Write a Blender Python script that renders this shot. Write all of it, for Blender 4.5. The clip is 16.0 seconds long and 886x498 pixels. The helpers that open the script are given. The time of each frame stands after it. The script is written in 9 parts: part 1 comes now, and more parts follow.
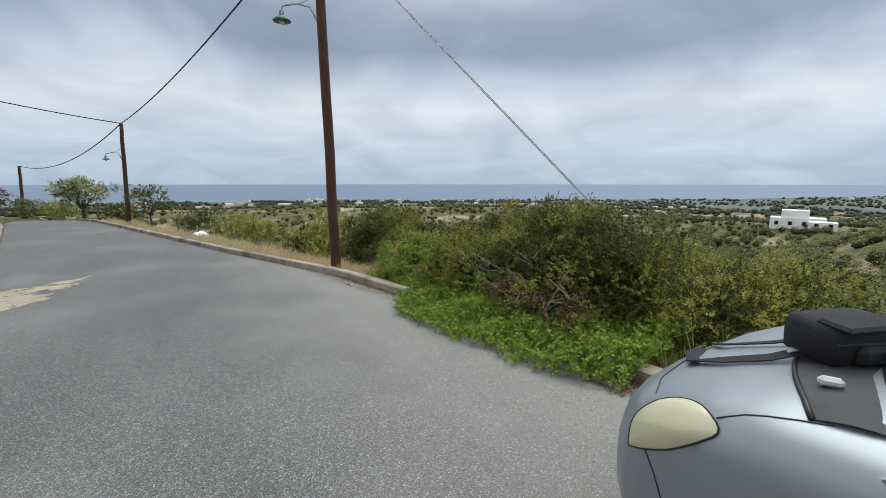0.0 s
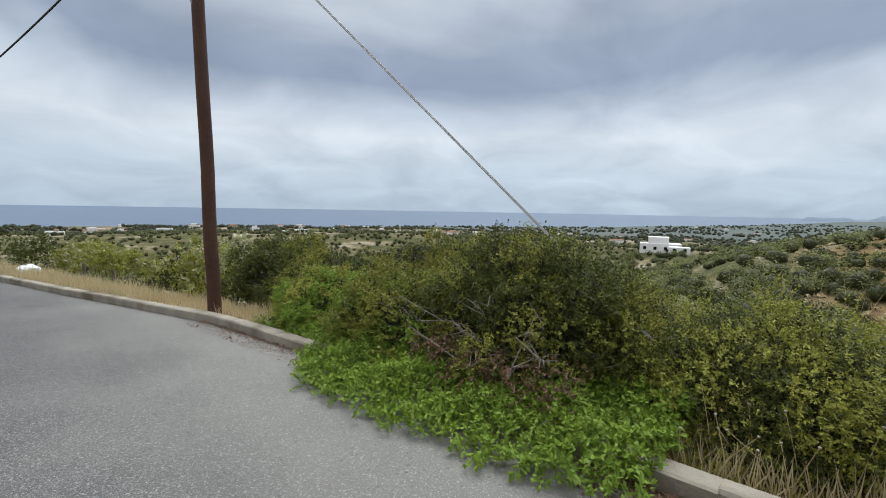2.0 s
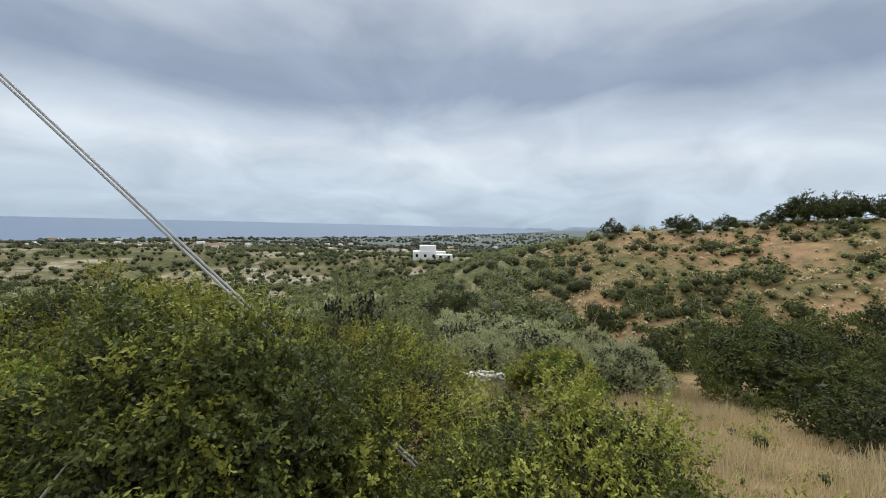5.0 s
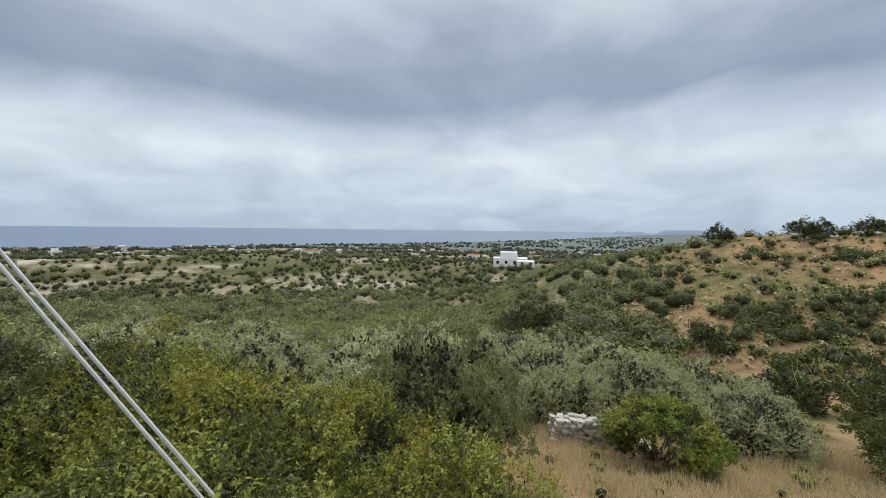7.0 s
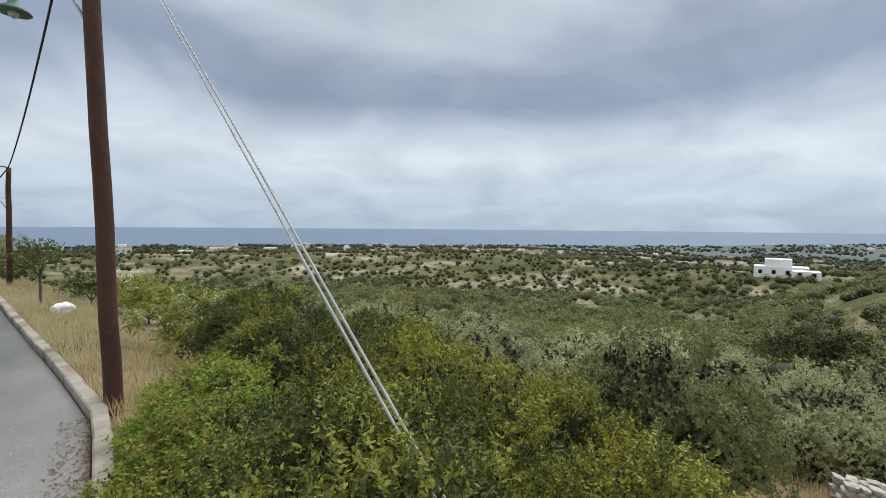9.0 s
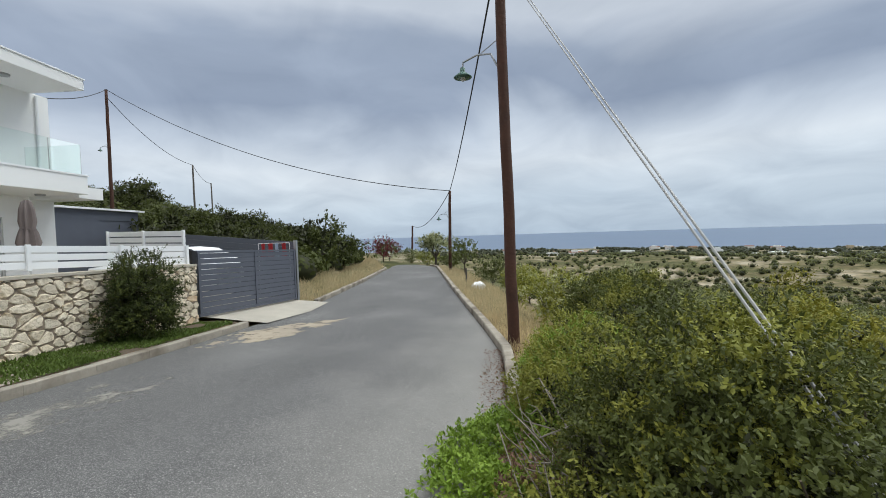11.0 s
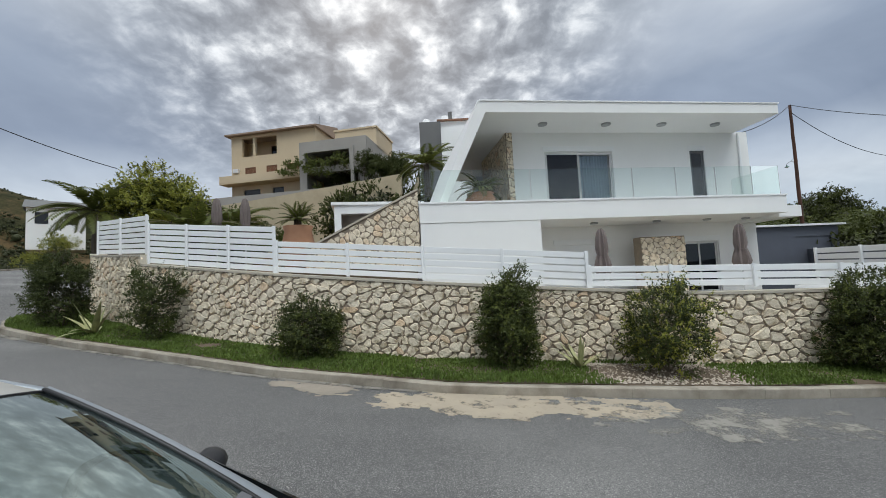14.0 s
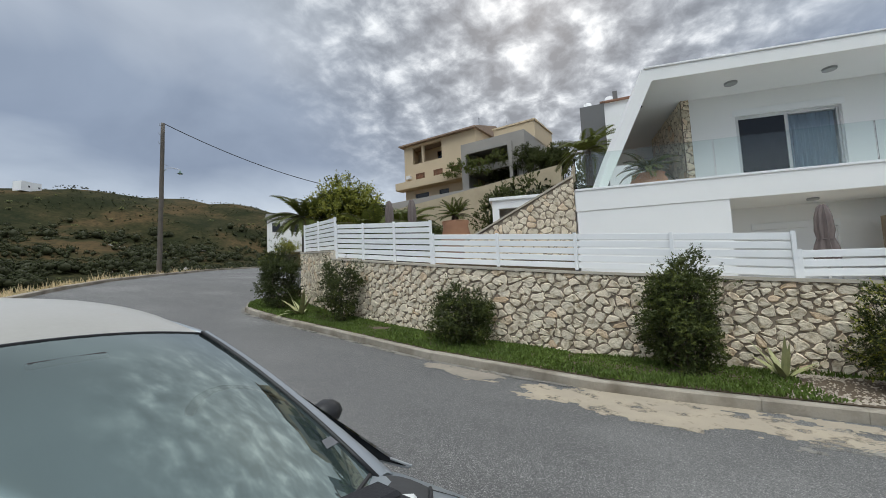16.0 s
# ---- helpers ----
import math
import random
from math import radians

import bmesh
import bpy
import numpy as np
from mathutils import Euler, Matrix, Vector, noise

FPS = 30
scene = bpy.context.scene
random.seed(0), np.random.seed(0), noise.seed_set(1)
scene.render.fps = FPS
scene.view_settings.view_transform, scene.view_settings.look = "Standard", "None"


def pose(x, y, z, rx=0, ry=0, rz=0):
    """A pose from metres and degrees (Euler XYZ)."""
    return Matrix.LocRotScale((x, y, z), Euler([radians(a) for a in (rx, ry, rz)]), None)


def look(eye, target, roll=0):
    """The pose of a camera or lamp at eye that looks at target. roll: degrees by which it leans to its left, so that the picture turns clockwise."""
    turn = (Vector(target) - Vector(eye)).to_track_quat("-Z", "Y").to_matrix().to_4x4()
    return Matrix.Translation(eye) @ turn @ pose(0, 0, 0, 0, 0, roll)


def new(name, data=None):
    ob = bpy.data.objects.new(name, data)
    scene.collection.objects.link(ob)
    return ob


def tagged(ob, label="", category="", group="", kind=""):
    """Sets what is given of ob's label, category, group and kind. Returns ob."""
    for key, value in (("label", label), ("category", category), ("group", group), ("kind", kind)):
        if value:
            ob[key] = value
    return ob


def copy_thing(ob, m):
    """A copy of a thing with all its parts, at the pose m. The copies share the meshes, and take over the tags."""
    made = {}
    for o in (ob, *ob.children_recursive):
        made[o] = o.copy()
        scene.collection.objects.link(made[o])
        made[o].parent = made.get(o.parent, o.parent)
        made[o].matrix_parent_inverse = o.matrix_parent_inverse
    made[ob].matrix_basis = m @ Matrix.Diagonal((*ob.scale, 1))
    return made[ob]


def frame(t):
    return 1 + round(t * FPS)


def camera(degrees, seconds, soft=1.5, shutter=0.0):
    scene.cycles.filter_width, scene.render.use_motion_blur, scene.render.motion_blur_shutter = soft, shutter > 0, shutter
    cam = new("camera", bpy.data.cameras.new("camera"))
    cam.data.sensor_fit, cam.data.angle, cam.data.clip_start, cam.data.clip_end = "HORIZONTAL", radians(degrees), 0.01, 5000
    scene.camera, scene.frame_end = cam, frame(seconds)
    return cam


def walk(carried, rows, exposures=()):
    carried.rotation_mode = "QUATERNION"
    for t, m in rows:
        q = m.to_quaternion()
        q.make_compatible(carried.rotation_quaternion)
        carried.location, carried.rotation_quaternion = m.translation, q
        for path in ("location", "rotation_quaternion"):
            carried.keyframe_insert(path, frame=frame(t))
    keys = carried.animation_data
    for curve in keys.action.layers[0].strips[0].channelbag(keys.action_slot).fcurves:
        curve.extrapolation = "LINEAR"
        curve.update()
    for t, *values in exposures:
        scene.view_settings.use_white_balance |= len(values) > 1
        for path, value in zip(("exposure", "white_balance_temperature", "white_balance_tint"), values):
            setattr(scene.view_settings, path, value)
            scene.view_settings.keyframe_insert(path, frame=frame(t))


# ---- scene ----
cam = camera(94.2, 16.0, 0.9)
PATH = [
    (0, (-1.454, -0.466, 1.543), (-0.401, 1.204, 1.223), -0.0),
    (0.5, (-1.338, -0.224, 1.549), (-0.215, 1.403, 1.242), 0.2),
    (1, (-1.163, 0.048, 1.553), (0.044, 1.619, 1.278), 0.5),
    (1.5, (-1.046, 0.342, 1.541), (0.255, 1.842, 1.308), 0.7),
    (2, (-0.914, 0.641, 1.515), (0.503, 2.039, 1.324), 1.0),
    (2.5, (-0.676, 0.864, 1.478), (0.883, 2.106, 1.318), 1.0),
    (3, (-0.455, 1.013, 1.464), (1.261, 2.03, 1.324), 1.5),
    (3.5, (-0.225, 1.052, 1.451), (1.615, 1.825, 1.321), 1.6),
    (4, (0.088, 0.973, 1.48), (2.002, 1.539, 1.358), 1.6),
    (4.2, (0.21, 0.937, 1.487), (2.141, 1.442, 1.368), 1.5),
    (6.3, (1.546, 1.445, 2.094), (3.440, 2.076, 1.980), 1.0),
    (6.5, (1.596, 1.451, 2.095), (3.468, 2.148, 1.983), 1.0),
    (7, (1.720, 1.401, 2.200), (3.514, 2.279, 2.099), 0.7),
    (7.5, (1.814, 1.421, 2.269), (3.502, 2.489, 2.184), 0.4),
    (8, (1.828, 1.439, 2.295), (3.377, 2.702, 2.221), -0.1),
    (8.2, (1.859, 1.467, 2.273), (3.340, 2.808, 2.191), 0.2),
    (10.3, (1.731, 0.769, 1.723), (1.902, 2.76, 1.641), -1.1),
    (10.5, (1.711, 0.756, 1.709), (1.71, 2.755, 1.632), -1.3),
    (11, (1.672, 0.729, 1.709), (1.216, 2.675, 1.639), -1.8),
    (11.5, (1.588, 0.643, 1.724), (0.689, 2.429, 1.662), -2.2),
    (12, (1.56, 0.569, 1.724), (0.263, 2.092, 1.685), -2.6),
    (12.5, (1.555, 0.494, 1.737), (-0.057, 1.678, 1.731), -2.9),
    (13, (1.451, 0.368, 1.664), (-0.383, 1.167, 1.712), -3.0),
    (13.5, (1.443, 0.337, 1.751), (-0.521, 0.7, 1.844), -3.0),
    (14, (1.434, 0.303, 1.772), (-0.559, 0.22, 1.913), -2.9),
    (14.5, (1.445, 0.255, 1.74), (-0.494, -0.202, 1.913), -2.8),
    (15, (1.434, 0.253, 1.712), (-0.405, -0.511, 1.897), -2.7),
    (15.5, (1.363, 0.331, 1.685), (-0.407, -0.581, 1.867), -2.7),
    (16, (1.221, 0.564, 1.618), (-0.584, -0.28, 1.782), -2.7),
]
walk(cam, [(t, look(eye, target, roll)) for t, eye, target, roll in PATH], [(0, 0.08, 6500, 10), (4, 0.1, 6500, 10), (8.5, 0.08, 6500, 10), (11, 0.06, 6500, 10), (12.5, -0.07, 6450, 10), (16, -0.11, 6400, 10)])

# ---- sky and sun ----
SUN_AZ, SUN_EL = radians(-100), radians(38)   # azimuth clockwise from +y
world = bpy.data.worlds.new("overcast_sky")
scene.world = world
world.use_nodes = True


def sky_nodes():
    nt = world.node_tree
    nt.nodes.clear()
    N, L = nt.nodes.new, nt.links.new
    out, bg = N("ShaderNodeOutputWorld"), N("ShaderNodeBackground")
    tc = N("ShaderNodeTexCoord")
    sky = N("ShaderNodeTexSky")
    sky.sky_type, sky.sun_disc = "NISHITA", False
    sky.sun_elevation, sky.sun_rotation = SUN_EL, SUN_AZ
    sky.air_density, sky.dust_density = 1.0, 2.0
    # project the direction on a flat cloud deck
    sep = N("ShaderNodeSeparateXYZ")
    L(tc.outputs["Generated"], sep.inputs[0])
    zz = N("ShaderNodeMath"); zz.operation = "MAXIMUM"; zz.inputs[1].default_value = 0.0
    L(sep.outputs["Z"], zz.inputs[0])
    za = N("ShaderNodeMath"); za.operation = "ADD"; za.inputs[1].default_value = 0.30
    L(zz.outputs[0], za.inputs[0])
    dx = N("ShaderNodeMath"); dx.operation = "DIVIDE"
    dy = N("ShaderNodeMath"); dy.operation = "DIVIDE"
    L(sep.outputs["X"], dx.inputs[0]); L(za.outputs[0], dx.inputs[1])
    L(sep.outputs["Y"], dy.inputs[0]); L(za.outputs[0], dy.inputs[1])
    deck = N("ShaderNodeCombineXYZ")
    L(dx.outputs[0], deck.inputs[0]); L(dy.outputs[0], deck.inputs[1])

    def noise_tex(scale, detail, rough, dist, loc=(0, 0, 0), sc=(1, 1, 1), rot=0.0):
        mp = N("ShaderNodeMapping")
        mp.inputs["Location"].default_value, mp.inputs["Scale"].default_value = loc, sc
        mp.inputs["Rotation"].default_value = (0, 0, rot)
        L(deck.outputs[0], mp.inputs["Vector"])
        t = N("ShaderNodeTexNoise")
        t.inputs["Scale"].default_value, t.inputs["Detail"].default_value = scale, detail
        t.inputs["Roughness"].default_value, t.inputs["Distortion"].default_value = rough, dist
        L(mp.outputs[0], t.inputs["Vector"])
        return t.outputs["Fac"]

    def ramp(src, stops):
        r = N("ShaderNodeValToRGB")
        el = r.color_ramp.elements
        while len(el) < len(stops):
            el.new(0.5)
        for e, (p, c) in zip(el, stops):
            e.position, e.color = p, (*c, 1)
        L(src, r.inputs[0])
        return r.outputs["Color"]

    def mix(a, b, fac, mode="MIX"):
        m = N("ShaderNodeMix")
        m.data_type, m.blend_type = "RGBA", mode
        for sock, v in ((m.inputs[0], fac), (m.inputs[6], a), (m.inputs[7], b)):
            if isinstance(v, (int, float)):
                sock.default_value = v
            elif isinstance(v, tuple):
                sock.default_value = (*v, 1)
            else:
                L(v, sock)
        return m.outputs[2]

    # layered deck: pale haze band, dark belly of cloud above it, thinner again higher up
    big = noise_tex(0.8, 5, 0.5, 0.6, (3.1, 1.7, 0))
    sway = N("ShaderNodeMath"); sway.operation = "MULTIPLY_ADD"
    sway.inputs[1].default_value, sway.inputs[2].default_value = 0.56, -0.28
    L(big, sway.inputs[0])
    rise = N("ShaderNodeMath"); rise.operation = "MULTIPLY"; rise.inputs[1].default_value = 2.0; rise.use_clamp = True
    L(zz.outputs[0], rise.inputs[0])
    level = N("ShaderNodeMath"); level.operation = "MULTIPLY_ADD"
    L(sway.outputs[0], level.inputs[0]); L(rise.outputs[0], level.inputs[1]); L(zz.outputs[0], level.inputs[2])
    deck_col = ramp(level.outputs[0], [(0.0, (0.45, 0.555, 0.67)), (0.06, (0.52, 0.62, 0.725)), (0.155, (0.655, 0.725, 0.795)), (0.235, (0.50, 0.575, 0.675)), (0.30, (0.30, 0.365, 0.475)), (0.38, (0.32, 0.385, 0.49)), (0.46, (0.54, 0.60, 0.68)), (0.60, (0.50, 0.56, 0.62)), (0.74, (0.30, 0.345, 0.40))])
    wisps = noise_tex(2.0, 6, 0.52, 0.7, (0.4, 2.2, 0))
    deck_col = mix(deck_col, ramp(wisps, [(0.3, (0.74, 0.76, 0.80)), (0.7, (1.28, 1.26, 1.23))]), 0.55, "MULTIPLY")
    # mottled brighter cloud round the veiled sun
    sd = Vector((math.sin(SUN_AZ) * math.cos(SUN_EL), math.cos(SUN_AZ) * math.cos(SUN_EL), math.sin(SUN_EL)))
    dot = N("ShaderNodeVectorMath"); dot.operation = "DOT_PRODUCT"
    L(tc.outputs["Generated"], dot.inputs[0]); dot.inputs[1].default_value = sd
    near_sun = N("ShaderNodeMapRange"); near_sun.interpolation_type = "SMOOTHSTEP"
    near_sun.inputs["From Min"].default_value, near_sun.inputs["From Max"].default_value = 0.80, 0.985
    L(dot.outputs["Value"], near_sun.inputs["Value"])
    cells = noise_tex(10.5, 5, 0.55, 0.2)
    mott = ramp(cells, [(0.36, (0.20, 0.225, 0.26)), (0.48, (0.36, 0.395, 0.44)), (0.57, (0.60, 0.64, 0.68)), (0.70, (1.12, 1.15, 1.16))])
    deck_col = mix(deck_col, mott, near_sun.outputs[0])
    # unseen bright, warm cap added high in the east, to light the ground
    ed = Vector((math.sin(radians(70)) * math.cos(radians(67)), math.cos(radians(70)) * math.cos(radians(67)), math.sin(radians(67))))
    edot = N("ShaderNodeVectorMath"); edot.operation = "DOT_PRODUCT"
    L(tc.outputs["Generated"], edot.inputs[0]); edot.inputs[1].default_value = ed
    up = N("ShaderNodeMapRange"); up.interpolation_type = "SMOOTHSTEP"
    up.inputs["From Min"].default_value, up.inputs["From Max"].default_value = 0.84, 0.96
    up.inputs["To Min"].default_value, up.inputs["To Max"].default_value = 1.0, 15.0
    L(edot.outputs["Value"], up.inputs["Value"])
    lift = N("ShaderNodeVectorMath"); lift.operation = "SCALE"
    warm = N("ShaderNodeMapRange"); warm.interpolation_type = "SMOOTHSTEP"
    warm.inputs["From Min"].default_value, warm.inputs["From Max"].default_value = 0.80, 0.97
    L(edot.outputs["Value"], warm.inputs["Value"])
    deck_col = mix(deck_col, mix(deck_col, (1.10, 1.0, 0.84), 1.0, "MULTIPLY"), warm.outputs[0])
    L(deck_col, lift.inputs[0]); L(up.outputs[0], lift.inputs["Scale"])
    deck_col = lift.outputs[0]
    clear = N("ShaderNodeVectorMath"); clear.operation = "SCALE"
    clear.inputs["Scale"].default_value = 0.10
    L(sky.outputs[0], clear.inputs[0])
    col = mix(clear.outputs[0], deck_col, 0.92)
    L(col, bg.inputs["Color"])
    bg.inputs["Strength"].default_value = 1.0
    L(bg.outputs[0], out.inputs[0])


sky_nodes()
sun_data = bpy.data.lights.new("sun", "SUN")
sun_data.energy, sun_data.angle, sun_data.color = 0.9, radians(150), (1.0, 0.97, 0.93)
sun = new("sun", sun_data)
sun.matrix_world = look((0, 0, 60), (-math.sin(SUN_AZ) * math.cos(SUN_EL) * 50, -math.cos(SUN_AZ) * math.cos(SUN_EL) * 50, 60 - math.sin(SUN_EL) * 50))

# ---- materials ----
def material(name, base, base2=None, rough=0.8, metal=0.0, scale=3.0, fine=40.0, bump=0.2, bump_size=0.01, spread=0.0, stain=None, coords="Object", thin=0.0, spec=0.5):
    """Principled material: two colours mixed by a coarse and a fine noise, fine bump, random spread of brightness per object or island."""
    m = bpy.data.materials.new(name)
    m.use_nodes = True
    nt = m.node_tree
    N, L = nt.nodes.new, nt.links.new
    b = nt.nodes["Principled BSDF"]
    b.inputs["Roughness"].default_value, b.inputs["Metallic"].default_value = rough, metal
    b.inputs["Specular IOR Level"].default_value = spec
    base2 = base2 or tuple(c * 0.75 for c in base)
    tc = N("ShaderNodeTexCoord")
    vec = tc.outputs[coords]
    n1, n2 = N("ShaderNodeTexNoise"), N("ShaderNodeTexNoise")
    for n, s, d in ((n1, scale, 5), (n2, fine, 4)):
        n.inputs["Scale"].default_value, n.inputs["Detail"].default_value = s, d
        n.inputs["Roughness"].default_value = 0.6
        L(vec, n.inputs["Vector"])
    add = N("ShaderNodeMath"); add.operation = "MULTIPLY_ADD"
    add.inputs[1].default_value = 0.45
    L(n2.outputs["Fac"], add.inputs[0])
    half = N("ShaderNodeMath"); half.operation = "MULTIPLY_ADD"
    half.inputs[1].default_value, half.inputs[2].default_value = 1.3, -0.36
    L(n1.outputs["Fac"], half.inputs[0])
    L(half.outputs[0], add.inputs[2])
    mx = N("ShaderNodeMix"); mx.data_type = "RGBA"; mx.clamp_factor = True
    mx.inputs[6].default_value, mx.inputs[7].default_value = (*base2, 1), (*base, 1)
    L(add.outputs[0], mx.inputs[0])
    col = mx.outputs[2]
    if spread:
        oi, geo = N("ShaderNodeObjectInfo"), N("ShaderNodeNewGeometry")
        sm = N("ShaderNodeMath"); sm.operation = "ADD"
        L(oi.outputs["Random"], sm.inputs[0]); L(geo.outputs["Random Per Island"], sm.inputs[1])
        mr = N("ShaderNodeMapRange")
        mr.inputs["From Max"].default_value = 2.0
        mr.inputs["To Min"].default_value, mr.inputs["To Max"].default_value = 1 - spread, 1 + spread
        L(sm.outputs[0], mr.inputs["Value"])
        hs = N("ShaderNodeHueSaturation")
        L(mr.outputs[0], hs.inputs["Value"])
        L(col, hs.inputs["Color"])
        col = hs.outputs["Color"]
    if stain:
        sc, lo, hi, sz = stain
        n3 = N("ShaderNodeTexNoise"); n3.inputs["Scale"].default_value, n3.inputs["Detail"].default_value = sz, 6
        L(vec, n3.inputs["Vector"])
        mr = N("ShaderNodeMapRange"); mr.inputs["From Min"].default_value, mr.inputs["From Max"].default_value = lo, hi
        L(n3.outputs["Fac"], mr.inputs["Value"])
        m2 = N("ShaderNodeMix"); m2.data_type = "RGBA"
        m2.inputs[7].default_value = (*sc, 1)
        L(mr.outputs[0], m2.inputs[0]); L(col, m2.inputs[6])
        col = m2.outputs[2]
    L(col, b.inputs["Base Color"])
    if bump:
        bp = N("ShaderNodeBump")
        bp.inputs["Strength"].default_value, bp.inputs["Distance"].default_value = bump, bump_size
        L(n2.outputs["Fac"], bp.inputs["Height"])
        L(bp.outputs[0], b.inputs["Normal"])
    if thin:
        # leaves let part of the light through
        tr, mixed = N("ShaderNodeBsdfTranslucent"), N("ShaderNodeMixShader")
        L(col, tr.inputs["Color"])
        mixed.inputs[0].default_value = thin
        L(b.outputs[0], mixed.inputs[1]); L(tr.outputs[0], mixed.inputs[2])
        L(mixed.outputs[0], nt.nodes["Material Output"].inputs["Surface"])
    return m


def glass_material(name, tint, rough=0.0, ior=1.45, sheen=(1, 1, 1)):
    m = bpy.data.materials.new(name)
    m.use_nodes = True
    b = m.node_tree.nodes["Principled BSDF"]
    b.inputs["Base Color"].default_value = (*tint, 1)
    b.inputs["Transmission Weight"].default_value, b.inputs["Roughness"].default_value = 1.0, rough
    b.inputs["IOR"].default_value = ior
    b.inputs["Specular Tint"].default_value = (*sheen, 1)
    return m


def ragged(m, scale, lo, hi):
    """Worn-through patches: the layer ends where a noise falls low."""
    nt = m.node_tree
    N, L = nt.nodes.new, nt.links.new
    tc, n = N("ShaderNodeTexCoord"), N("ShaderNodeTexNoise")
    n.inputs["Scale"].default_value, n.inputs["Detail"].default_value, n.inputs["Roughness"].default_value = scale, 8, 0.7
    L(tc.outputs["Object"], n.inputs["Vector"])
    mr = N("ShaderNodeMapRange")
    mr.inputs["From Min"].default_value, mr.inputs["From Max"].default_value = lo, hi
    L(n.outputs["Fac"], mr.inputs["Value"])
    mix, tr = N("ShaderNodeMixShader"), N("ShaderNodeBsdfTransparent")
    L(mr.outputs[0], mix.inputs[0])
    L(tr.outputs[0], mix.inputs[1])
    L(nt.nodes["Principled BSDF"].outputs[0], mix.inputs[2])
    L(mix.outputs[0], nt.nodes["Material Output"].inputs["Surface"])
    return m


